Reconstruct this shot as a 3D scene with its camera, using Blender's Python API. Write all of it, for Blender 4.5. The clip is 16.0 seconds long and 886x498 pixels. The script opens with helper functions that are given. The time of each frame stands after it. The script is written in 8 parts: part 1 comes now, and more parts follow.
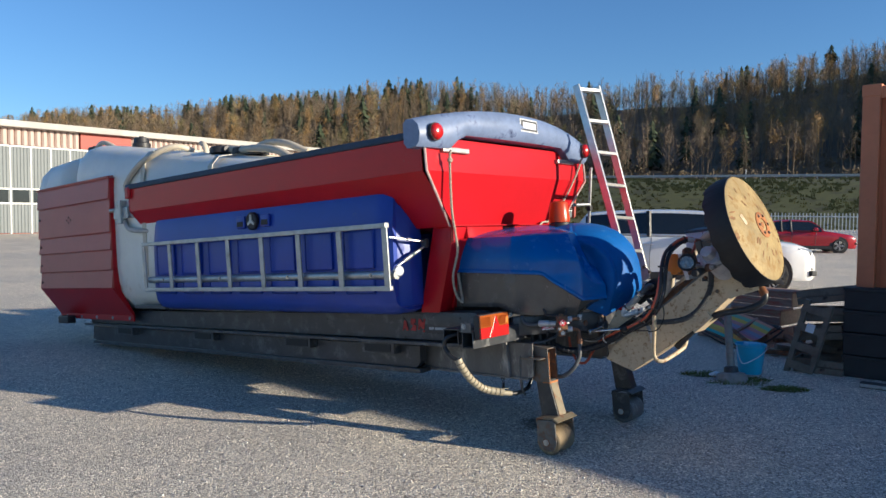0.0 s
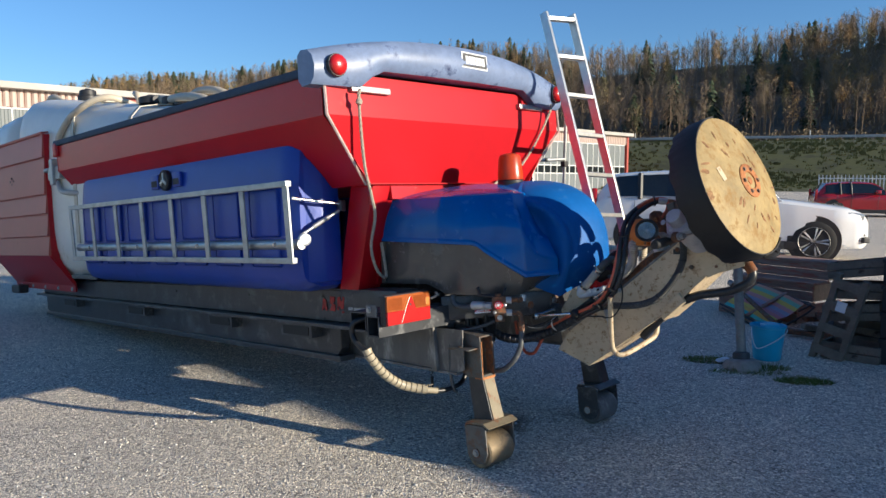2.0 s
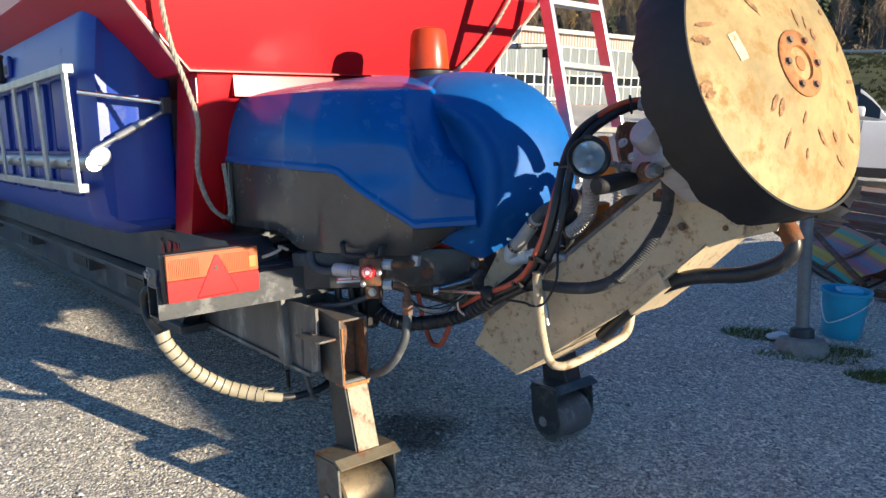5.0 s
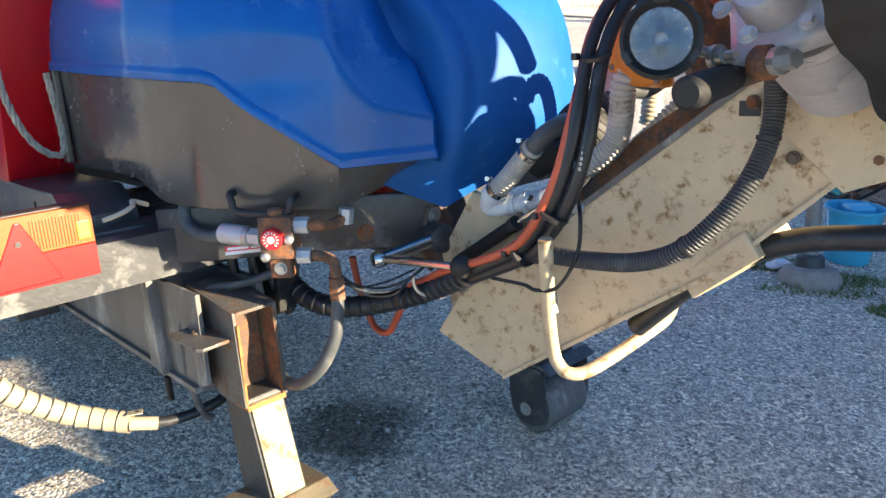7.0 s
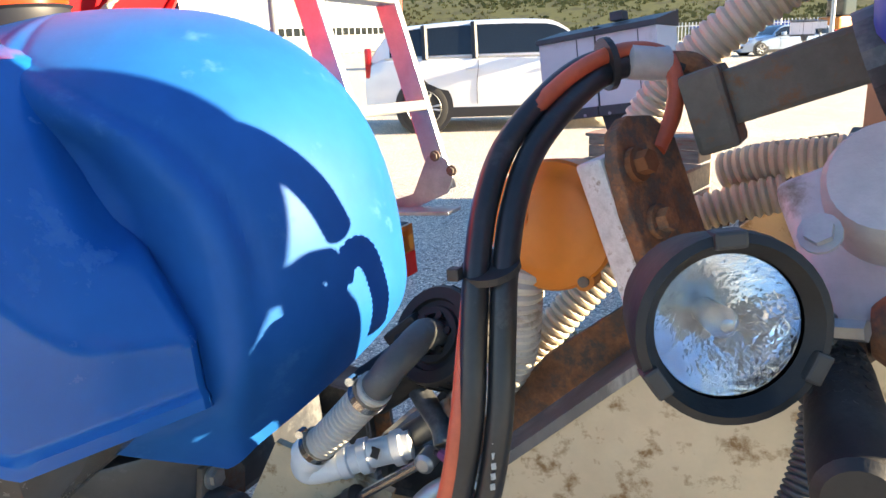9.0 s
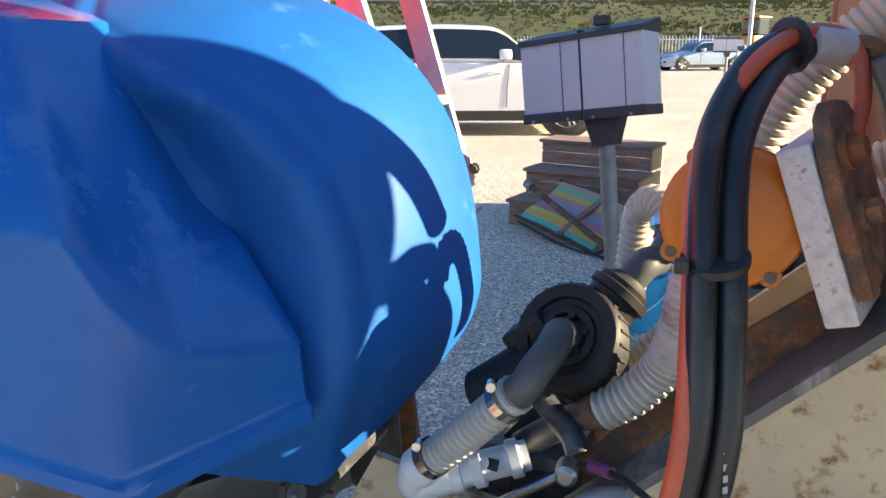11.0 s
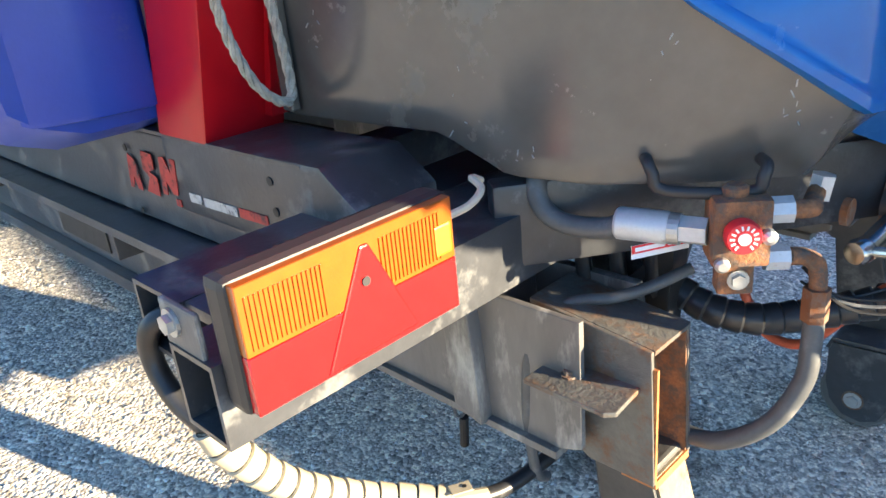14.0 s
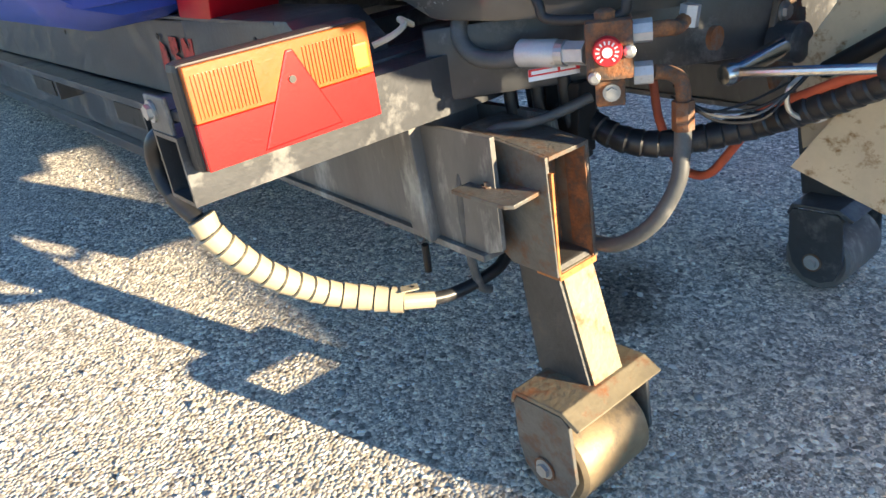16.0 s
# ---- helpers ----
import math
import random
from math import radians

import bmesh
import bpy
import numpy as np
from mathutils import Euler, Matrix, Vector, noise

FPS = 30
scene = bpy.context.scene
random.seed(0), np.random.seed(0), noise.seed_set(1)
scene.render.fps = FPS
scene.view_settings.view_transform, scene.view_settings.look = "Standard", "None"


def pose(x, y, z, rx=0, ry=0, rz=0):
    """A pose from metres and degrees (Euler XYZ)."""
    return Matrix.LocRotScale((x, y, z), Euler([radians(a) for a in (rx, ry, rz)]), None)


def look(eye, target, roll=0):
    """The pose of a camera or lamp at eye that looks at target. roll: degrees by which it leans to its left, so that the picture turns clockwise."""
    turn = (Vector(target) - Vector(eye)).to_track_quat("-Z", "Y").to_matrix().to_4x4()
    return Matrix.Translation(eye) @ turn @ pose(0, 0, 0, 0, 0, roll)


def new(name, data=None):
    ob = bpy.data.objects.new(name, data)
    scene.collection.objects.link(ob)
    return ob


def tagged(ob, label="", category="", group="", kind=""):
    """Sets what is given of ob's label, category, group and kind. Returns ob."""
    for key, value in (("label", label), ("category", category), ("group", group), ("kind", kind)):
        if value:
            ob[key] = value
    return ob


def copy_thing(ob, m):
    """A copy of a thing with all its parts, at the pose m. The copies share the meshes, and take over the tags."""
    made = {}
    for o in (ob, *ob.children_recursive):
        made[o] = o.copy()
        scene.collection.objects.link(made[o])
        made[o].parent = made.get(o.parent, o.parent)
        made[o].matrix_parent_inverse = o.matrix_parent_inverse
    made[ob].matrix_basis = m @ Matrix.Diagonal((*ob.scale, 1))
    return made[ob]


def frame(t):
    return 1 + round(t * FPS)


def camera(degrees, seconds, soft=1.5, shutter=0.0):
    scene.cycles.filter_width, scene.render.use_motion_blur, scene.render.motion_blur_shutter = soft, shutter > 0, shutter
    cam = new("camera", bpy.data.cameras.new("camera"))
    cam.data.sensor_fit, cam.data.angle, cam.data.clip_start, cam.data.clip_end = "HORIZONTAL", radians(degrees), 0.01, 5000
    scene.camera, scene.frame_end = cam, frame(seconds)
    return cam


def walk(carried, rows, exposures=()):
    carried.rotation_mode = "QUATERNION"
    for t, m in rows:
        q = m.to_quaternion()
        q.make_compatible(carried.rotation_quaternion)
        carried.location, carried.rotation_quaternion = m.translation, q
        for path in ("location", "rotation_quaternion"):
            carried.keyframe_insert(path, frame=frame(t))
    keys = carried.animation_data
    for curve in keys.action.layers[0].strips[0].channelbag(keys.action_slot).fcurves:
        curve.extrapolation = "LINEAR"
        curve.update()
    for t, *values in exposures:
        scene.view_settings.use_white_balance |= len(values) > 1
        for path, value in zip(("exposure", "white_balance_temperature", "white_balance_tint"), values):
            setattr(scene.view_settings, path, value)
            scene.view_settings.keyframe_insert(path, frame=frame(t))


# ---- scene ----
cam = camera(60.6, 16.0)
PATH = [
    (0, (0.338, -0.269, 1.607), (0.192, 1.723, 1.509), 0.5),
    (0.5, (0.485, -0.036, 1.616), (0.309, 1.953, 1.507), 0.3),
    (1, (0.621, 0.291, 1.599), (0.411, 2.276, 1.474), 0.4),
    (1.5, (0.81, 0.538, 1.578), (0.561, 2.517, 1.422), 0.3),
    (2, (1.052, 0.807, 1.561), (0.766, 2.777, 1.368), 0.3),
    (2.5, (1.222, 1.133, 1.521), (0.887, 3.091, 1.286), 0.2),
    (3, (1.344, 1.455, 1.529), (0.959, 3.398, 1.251), 0.3),
    (3.5, (1.51, 1.768, 1.531), (1.083, 3.695, 1.211), 0.4),
    (4, (1.592, 2.042, 1.52), (1.138, 3.958, 1.173), 0.7),
    (4.5, (1.613, 2.325, 1.521), (1.133, 4.229, 1.139), 1.1),
    (4.7, (1.625, 2.418, 1.506), (1.135, 4.315, 1.11), 1.3),
    (6.8, (1.383, 3.276, 1.357), (1.03, 5.144, 0.736), 0.4),
    (7, (1.373, 3.387, 1.367), (1.065, 5.256, 0.724), 0.3),
    (7.5, (1.339, 3.614, 1.392), (1.149, 5.498, 0.748), -0.0),
    (8, (1.292, 3.839, 1.424), (1.216, 5.731, 0.78), -0.9),
    (8.5, (1.275, 3.982, 1.458), (1.372, 5.891, 0.87), -1.8),
    (8.7, (1.288, 4.035, 1.466), (1.454, 5.948, 0.908), -2.1),
    (10.8, (1.078, 4.192, 1.475), (1.569, 6.064, 0.972), -0.2),
    (11, (1.052, 4.205, 1.44), (1.504, 6.079, 0.911), -0.2),
    (11.5, (1.02, 4.171, 1.388), (1.333, 6.047, 0.771), -0.3),
    (12, (0.969, 4.096, 1.346), (1.127, 5.959, 0.637), -0.6),
    (12.5, (0.896, 4.043, 1.314), (0.908, 5.884, 0.532), -0.8),
    (13, (0.771, 4.008, 1.297), (0.677, 5.822, 0.461), -0.9),
    (13.5, (0.612, 3.955, 1.301), (0.418, 5.748, 0.438), -1.5),
    (14, (0.525, 3.915, 1.295), (0.252, 5.69, 0.413), -2.2),
    (14.5, (0.511, 3.85, 1.284), (0.171, 5.604, 0.387), -3.2),
    (15, (0.573, 3.71, 1.265), (0.177, 5.44, 0.343), -4.3),
    (15.5, (0.684, 3.616, 1.242), (0.243, 5.321, 0.293), -5.3),
    (16, (0.82, 3.625, 1.191), (0.334, 5.312, 0.232), -5.8),
]
walk(cam, [(t, look(eye, target, roll)) for t, eye, target, roll in PATH],
     exposures=[(0, 1.27, 5750, 10), (2.5, 1.27, 5750, 10), (3.5, 1.38, 5700, 10), (4.5, 1.55, 5900, 10), (7, 2.7, 6600, 10), (8.5, 3.05, 7100, 10), (11, 2.65, 6900, 10), (12.5, 3.4, 7200, 10), (14, 3.2, 6700, 10), (16, 2.65, 6900, 10)])

# ---- light ----
SUN_AZ, SUN_EL = radians(-17.0), radians(13.65)
world = bpy.data.worlds.new("sky")
scene.world = world
world.use_nodes = True
wn = world.node_tree
sky = wn.nodes.new("ShaderNodeTexSky")
sky.sky_type, sky.sun_disc = "NISHITA", False
sky.sun_elevation, sky.sun_rotation = SUN_EL, radians(90.0) - SUN_AZ
sky.air_density, sky.dust_density, sky.ozone_density = 1.0, 0.0, 4.8
wn.links.new(sky.outputs[0], wn.nodes["Background"].inputs[0])
wn.nodes["Background"].inputs[1].default_value = 0.060
sun = new("sun", bpy.data.lights.new("sun", "SUN"))
sun.data.energy, sun.data.angle, sun.data.color = 3.5, radians(0.6), (1.0, 0.83, 0.58)
sun.matrix_world = look((0, 0, 30), (-math.cos(SUN_AZ) * math.cos(SUN_EL), -math.sin(SUN_AZ) * math.cos(SUN_EL), 30 - math.sin(SUN_EL)))


# ---- materials ----
def mat(name, col, rough=0.5, metal=0.0, var=0.12, scale=6.0, bump=0.0, bscale=60.0, dirt_or_shade=None, patch_amt=0.0, dscale=4.0, coat=0.0,
        vary=0.0, trans=0.0, spec=0.5, sss=0.0, stretch=(1, 1, 1)):
    """A worn surface: base colour with two scales of variation, optional patches of grime, rust or painted shade and
    fine relief.
    """
    m = bpy.data.materials.new(name)
    m.use_nodes = True
    t = m.node_tree
    b = t.nodes["Principled BSDF"]
    L = t.links.new
    b.inputs["Roughness"].default_value, b.inputs["Metallic"].default_value = rough, metal
    b.inputs["Coat Weight"].default_value = coat
    b.inputs["Coat Roughness"].default_value = 0.15
    b.inputs["Transmission Weight"].default_value = trans
    b.inputs["Specular IOR Level"].default_value = spec
    if sss:
        b.inputs["Subsurface Weight"].default_value = sss
        b.inputs["Subsurface Radius"].default_value = (0.1, 0.08, 0.05)
    tc = t.nodes.new("ShaderNodeTexCoord")
    mp = t.nodes.new("ShaderNodeMapping")
    mp.inputs["Scale"].default_value = stretch
    L(tc.outputs["Object"], mp.inputs[0])

    def noisy(sc, detail=6.0, rg=0.6):
        n = t.nodes.new("ShaderNodeTexNoise")
        n.inputs["Scale"].default_value, n.inputs["Detail"].default_value, n.inputs["Roughness"].default_value = sc, detail, rg
        L(mp.outputs[0], n.inputs["Vector"])
        return n.outputs["Fac"]

    def mixc(f, a, c):
        x = t.nodes.new("ShaderNodeMix")
        x.data_type = "RGBA"
        L(f, x.inputs[0])
        for s, v in ((x.inputs[6], a), (x.inputs[7], c)):
            if isinstance(v, tuple):
                s.default_value = (*v, 1)
            else:
                L(v, s)
        return x.outputs[2]

    def ramp(f, lo, hi):
        r = t.nodes.new("ShaderNodeMapRange")
        r.inputs[1].default_value, r.inputs[2].default_value = lo, hi
        L(f, r.inputs[0])
        return r.outputs[0]

    dark = tuple(c * (1 - var) for c in col)
    lite = tuple(min(1, c * (1 + var)) for c in col)
    base = mixc(ramp(noisy(scale), 0.3, 0.7), dark, lite)
    fine = mixc(ramp(noisy(scale * 9), 0.35, 0.65), tuple(1 - var * 0.5 for _ in col), (1, 1, 1))
    mul = t.nodes.new("ShaderNodeMix")
    mul.data_type, mul.blend_type = "RGBA", "MULTIPLY"
    mul.inputs[0].default_value = 1
    L(base, mul.inputs[6]), L(fine, mul.inputs[7])
    out = mul.outputs[2]
    if dirt_or_shade:
        patch = ramp(noisy(dscale, 10.0, 0.7), 0.66 - patch_amt * 0.3, 0.74 - patch_amt * 0.2)
        out = mixc(patch, out, dirt_or_shade)
        r = t.nodes.new("ShaderNodeMix")
        L(patch, r.inputs[0])
        r.inputs[2].default_value, r.inputs[3].default_value = rough, min(1, rough + 0.3)
        L(r.outputs[0], b.inputs["Roughness"])
    if vary:
        oi = t.nodes.new("ShaderNodeObjectInfo")
        hs = t.nodes.new("ShaderNodeHueSaturation")
        mr = t.nodes.new("ShaderNodeMapRange")
        mr.inputs[3].default_value, mr.inputs[4].default_value = 1 - vary, 1 + vary
        L(oi.outputs["Random"], mr.inputs[0]), L(mr.outputs[0], hs.inputs["Value"]), L(out, hs.inputs["Color"])
        out = hs.outputs[0]
    L(out, b.inputs["Base Color"])
    if bump:
        bn = t.nodes.new("ShaderNodeBump")
        bn.inputs["Strength"].default_value, bn.inputs["Distance"].default_value = bump, 0.01
        L(noisy(bscale, 4.0), bn.inputs["Height"]), L(bn.outputs[0], b.inputs["Normal"])
    return m


def plain(name, col, rough=0.4, metal=0.0, emit=0.0):
    return mat(name, col, rough, metal, var=0.06, scale=20)


RUST = (0.20, 0.075, 0.03)
M_RED = mat("red_paint", (0.43, 0.004, 0.010), 0.36, var=0.08, scale=2, coat=0.12, spec=0.3, dirt_or_shade=(0.32, 0.05, 0.04), patch_amt=0.08, dscale=5, bump=0.02, bscale=25)
M_GLOSSRED = mat("glossy_red_paint", (0.43, 0.004, 0.010), 0.26, var=0.06, scale=2, coat=0.5, spec=0.5)
M_FADED = mat("faded_red_paint", (0.42, 0.075, 0.055), 0.42, var=0.08, scale=2, dirt_or_shade=(0.30, 0.11, 0.08), patch_amt=0.1, dscale=6)
M_TANK = mat("blue_polyethylene", (0.014, 0.050, 0.34), 0.40, var=0.10, scale=3, bump=0.05, bscale=70, dirt_or_shade=(0.06, 0.09, 0.30), patch_amt=0.15, dscale=7)
M_COVER = mat("blue_glossy_plastic", (0.004, 0.110, 0.39), 0.24, spec=0.40, var=0.14, scale=3, dirt_or_shade=(0.04, 0.16, 0.42), patch_amt=0.22, dscale=9, bump=0.05, bscale=14)
M_DOME = mat("sun_dulled_blue_plastic", (0.010, 0.105, 0.36), 0.50, spec=0.18, var=0.14, scale=3, dirt_or_shade=(0.04, 0.16, 0.42), patch_amt=0.22, dscale=9, bump=0.05, bscale=14)
M_HOOD = mat("scuffed_dark_blue_plastic", (0.17, 0.225, 0.36), 0.42, var=0.22, scale=5, dirt_or_shade=(0.025, 0.04, 0.11), patch_amt=0.3, dscale=5, bump=0.05)
M_GREY = mat("dusty_grey_plastic", (0.085, 0.08, 0.073), 0.22, spec=0.85, var=0.18, scale=4, dirt_or_shade=(0.12, 0.11, 0.095), patch_amt=0.35, dscale=6, bump=0.04, bscale=30)
M_BLACK = mat("black_painted_steel", (0.045, 0.048, 0.054), 0.32, metal=0.0, var=0.3, scale=5, dirt_or_shade=(0.14, 0.143, 0.145), patch_amt=0.46, dscale=9, bump=0.08, bscale=80)
M_FRAME = mat("dirty_grey_steel", (0.135, 0.13, 0.125), 0.5, var=0.25, scale=6, dirt_or_shade=(0.36, 0.35, 0.32), patch_amt=0.45, dscale=9, bump=0.1, bscale=60, stretch=(1, 1, 0.35))
M_RUSTY = mat("rusting_steel", (0.16, 0.135, 0.11), 0.7, metal=0.2, var=0.3, scale=9, dirt_or_shade=RUST, patch_amt=0.8, dscale=13, bump=0.25, bscale=90)
M_RUST = mat("deep_rust", (0.25, 0.105, 0.045), 0.85, var=0.55, scale=24, dirt_or_shade=(0.10, 0.075, 0.06), patch_amt=0.75, dscale=38, bump=0.35, bscale=120)
M_GALV = mat("galvanised_steel", (0.42, 0.43, 0.43), 0.42, metal=0.75, var=0.2, scale=14, bump=0.03, dirt_or_shade=(0.30, 0.28, 0.24), patch_amt=0.2, dscale=9)
M_ALU = mat("brushed_aluminium", (0.62, 0.62, 0.60), 0.38, metal=0.85, var=0.12, scale=18, bump=0.03)
M_CREAM = mat("worn_cream_paint", (0.56, 0.45, 0.30), 0.55, var=0.14, scale=5, dirt_or_shade=(0.24, 0.135, 0.055), patch_amt=0.42, dscale=32, bump=0.12, bscale=60)
M_DISC = mat("stained_cream_disc", (0.33, 0.245, 0.11), 0.55, spec=0.3, var=0.3, scale=5, dirt_or_shade=(0.26, 0.16, 0.06), patch_amt=0.5, dscale=14, bump=0.1)
M_RUBBER = mat("black_rubber", (0.009, 0.009, 0.010), 0.6, var=0.3, scale=12, dirt_or_shade=(0.032, 0.031, 0.029), patch_amt=0.3, dscale=12, bump=0.1)
M_HOSE = mat("black_hydraulic_hose", (0.018, 0.019, 0.022), 0.38, var=0.3, scale=20, dirt_or_shade=(0.06, 0.06, 0.062), patch_amt=0.3, dscale=16)
M_GHOSE = mat("grey_rubber_hose", (0.075, 0.08, 0.085), 0.5, var=0.2, scale=20, dirt_or_shade=(0.14, 0.14, 0.14), patch_amt=0.3, dscale=20)
M_CABLE = mat("orange_cable", (0.52, 0.10, 0.045), 0.45, var=0.15, scale=20)
M_RIB = mat("ribbed_grey_hose", (0.46, 0.43, 0.385), 0.42, var=0.1, scale=30, dirt_or_shade=(0.25, 0.20, 0.15), patch_amt=0.25, dscale=14)
M_RIBW = mat("ribbed_cream_hose", (0.54, 0.47, 0.36), 0.45, var=0.08, scale=30, dirt_or_shade=(0.36, 0.28, 0.19), patch_amt=0.2, dscale=14)
M_WHITEP = mat("white_plastic", (0.72, 0.74, 0.76), 0.35, var=0.06, scale=20, dirt_or_shade=(0.4, 0.38, 0.34), patch_amt=0.15, dscale=18)
M_TANKW = mat("milky_white_plastic", (0.80, 0.77, 0.68), 0.38, var=0.06, scale=2.5, dirt_or_shade=(0.60, 0.54, 0.42), patch_amt=0.25, dscale=2.5, bump=0.03, sss=0.15)
M_AMBER = mat("amber_lens", (0.44, 0.095, 0.006), 0.3, bump=0.06, bscale=260, var=0.1, scale=40, trans=0.25, coat=0.4)
M_REDLENS = mat("red_lens", (0.55, 0.012, 0.012), 0.26, bump=0.05, bscale=260, var=0.1, scale=40, trans=0.2, coat=0.4)
M_ORANGE = mat("orange_cast_housing", (0.56, 0.17, 0.014), 0.42, var=0.12, scale=9, dirt_or_shade=(0.34, 0.14, 0.03), patch_amt=0.2, dscale=12, bump=0.05)
M_BEACON = mat("orange_beacon_lens", (0.62, 0.07, 0.01), 0.3, var=0.15, scale=14, trans=0.3)
M_ROPE = mat("old_rope", (0.40, 0.36, 0.29), 0.9, var=0.3, scale=60, bump=0.4, bscale=300)
M_CAST = mat("grey_cast_aluminium", (0.46, 0.45, 0.46), 0.5, metal=0.15, var=0.18, scale=10, bump=0.12, bscale=70, dirt_or_shade=(0.18, 0.16, 0.13), patch_amt=0.25, dscale=9)
M_CHROME = mat("steel_rod", (0.58, 0.56, 0.53), 0.24, metal=1.0, var=0.12, scale=30)
M_REFL = mat("lamp_reflector", (0.80, 0.83, 0.86), 0.12, metal=1.0, var=0.15, scale=60, bump=0.35, bscale=45)
M_WOOD = mat("weathered_wood", (0.32, 0.22, 0.165), 0.8, var=0.3, scale=6, stretch=(1, 6, 6), dirt_or_shade=(0.36, 0.10, 0.07), patch_amt=0.5, dscale=4, bump=0.2, bscale=30)
M_WOODN = mat("pale_new_wood", (0.55, 0.42, 0.24), 0.7, var=0.2, scale=6, stretch=(1, 5, 5))
M_CRATE = mat("grey_crate_wood", (0.19, 0.155, 0.12), 0.85, var=0.3, scale=6, dirt_or_shade=(0.05, 0.04, 0.035), patch_amt=0.3, dscale=6, bump=0.2, bscale=30)
M_DARKBOX = mat("black_plastic_crate", (0.022, 0.023, 0.025), 0.6, var=0.2, scale=7)
M_CONT = mat("faded_orange_container_paint", (0.58, 0.20, 0.09), 0.55, var=0.12, scale=1.5, dirt_or_shade=(0.30, 0.10, 0.05), patch_amt=0.25, dscale=2.5, bump=0.06, bscale=20)
M_BUCKET = mat("light_blue_plastic", (0.055, 0.44, 0.66), 0.38, var=0.08, scale=8)
M_CONC = mat("concrete", (0.30, 0.28, 0.25), 0.85, var=0.2, scale=20, bump=0.2)
M_CARW = mat("white_car_paint", (0.74, 0.75, 0.76), 0.18, var=0.03, scale=3, coat=0.6)
M_CARR = mat("red_car_paint", (0.33, 0.012, 0.02), 0.2, var=0.05, scale=3, coat=0.6)
M_CARS = mat("silver_blue_car_paint", (0.38, 0.46, 0.56), 0.22, metal=0.3, var=0.05, scale=3, coat=0.6)
M_GLASS = mat("dark_car_glass", (0.012, 0.016, 0.02), 0.06, var=0.1, scale=3, coat=0.5)
M_TYRE = mat("tyre_rubber", (0.02, 0.02, 0.02), 0.75, var=0.2, scale=20)
M_TRIM = plain("black_trim", (0.02, 0.02, 0.022), 0.5)
M_LAMPG = mat("clear_headlamp", (0.35, 0.37, 0.39), 0.1, metal=0.4, var=0.3, scale=25, coat=0.5)
M_BOXW = mat("pinkish_white_metal", (0.62, 0.58, 0.60), 0.45, var=0.05, scale=4, dirt_or_shade=(0.5, 0.46, 0.46), patch_amt=0.1)
M_DKGREY = mat("dark_grey_metal", (0.055, 0.058, 0.062), 0.5, var=0.15, scale=9)
M_POST = mat("weathered_galvanised_post", (0.27, 0.27, 0.25), 0.6, metal=0.3, var=0.25, scale=12, dirt_or_shade=(0.42, 0.37, 0.28), patch_amt=0.4, dscale=10, bump=0.1)
M_ROLLER = mat("worn_steel_roller", (0.33, 0.25, 0.15), 0.5, metal=0.35, var=0.25, scale=10, dirt_or_shade=(0.14, 0.12, 0.10), patch_amt=0.4, dscale=7, bump=0.15)
M_LEGP = mat("flaking_cream_leg", (0.20, 0.17, 0.115), 0.5, metal=0.1, var=0.2, scale=10, dirt_or_shade=RUST, patch_amt=0.42, dscale=14, bump=0.2)
M_SIGNW = plain("white_sign", (0.75, 0.76, 0.78), 0.5)
M_REDMARK = mat("red_lettering", (0.40, 0.03, 0.025), 0.6, var=0.2, scale=40, dirt_or_shade=(0.05, 0.04, 0.04), patch_amt=0.5, dscale=45)
M_WHMARK = mat("pale_lettering", (0.45, 0.45, 0.44), 0.6, var=0.2, scale=40, dirt_or_shade=(0.06, 0.06, 0.06), patch_amt=0.4, dscale=45)
M_REDCLEAN = plain("bright_red_plastic", (0.62, 0.02, 0.03), 0.4)
M_GASKET = mat("dark_blue_tarpaulin", (0.025, 0.05, 0.09), 0.7, var=0.25, scale=8, bump=0.2, bscale=30)
M_PURPLE = plain("purple_tape", (0.20, 0.05, 0.16), 0.6)
M_WALLR = mat("building_red_sheet", (0.36, 0.07, 0.05), 0.6, var=0.08, scale=0.6)
M_WALLP = mat("building_pink_sheet", (0.50, 0.39, 0.34), 0.65, var=0.07, scale=0.5)
M_DOORG = mat("building_grey_door", (0.17, 0.19, 0.195), 0.6, var=0.08, scale=0.7)
M_WFRAME = plain("white_painted_frame", (0.72, 0.72, 0.70), 0.5)
M_ROOF = mat("grey_roof", (0.42, 0.40, 0.37), 0.7, var=0.15, scale=0.5)


# ---- building blocks ----
def obj(name, bm, material, smooth=False):
    me = bpy.data.meshes.new(name)
    bm.normal_update()
    bm.to_mesh(me)
    bm.free()
    for m in material if isinstance(material, (list, tuple)) else (material,):
        me.materials.append(m)
    if smooth:
        me.polygons.foreach_set("use_smooth", [True] * len(me.polygons))
        me.set_sharp_from_angle(angle=radians(38))
    return new(name, me)


def part(name, bm, material, parent, label="", smooth=False):
    """A mesh of its own under a thing or a part, in the thing's own coordinates."""
    o = obj(name, bm, material, smooth)
    o.parent = parent
    return tagged(o, label=label)


def thing(name, label, category, m=None, group="", kind=""):
    o = new(name)
    o.empty_display_size = 0.1
    if m is not None:
        o.matrix_world = m
    return tagged(o, label, category, group, kind)


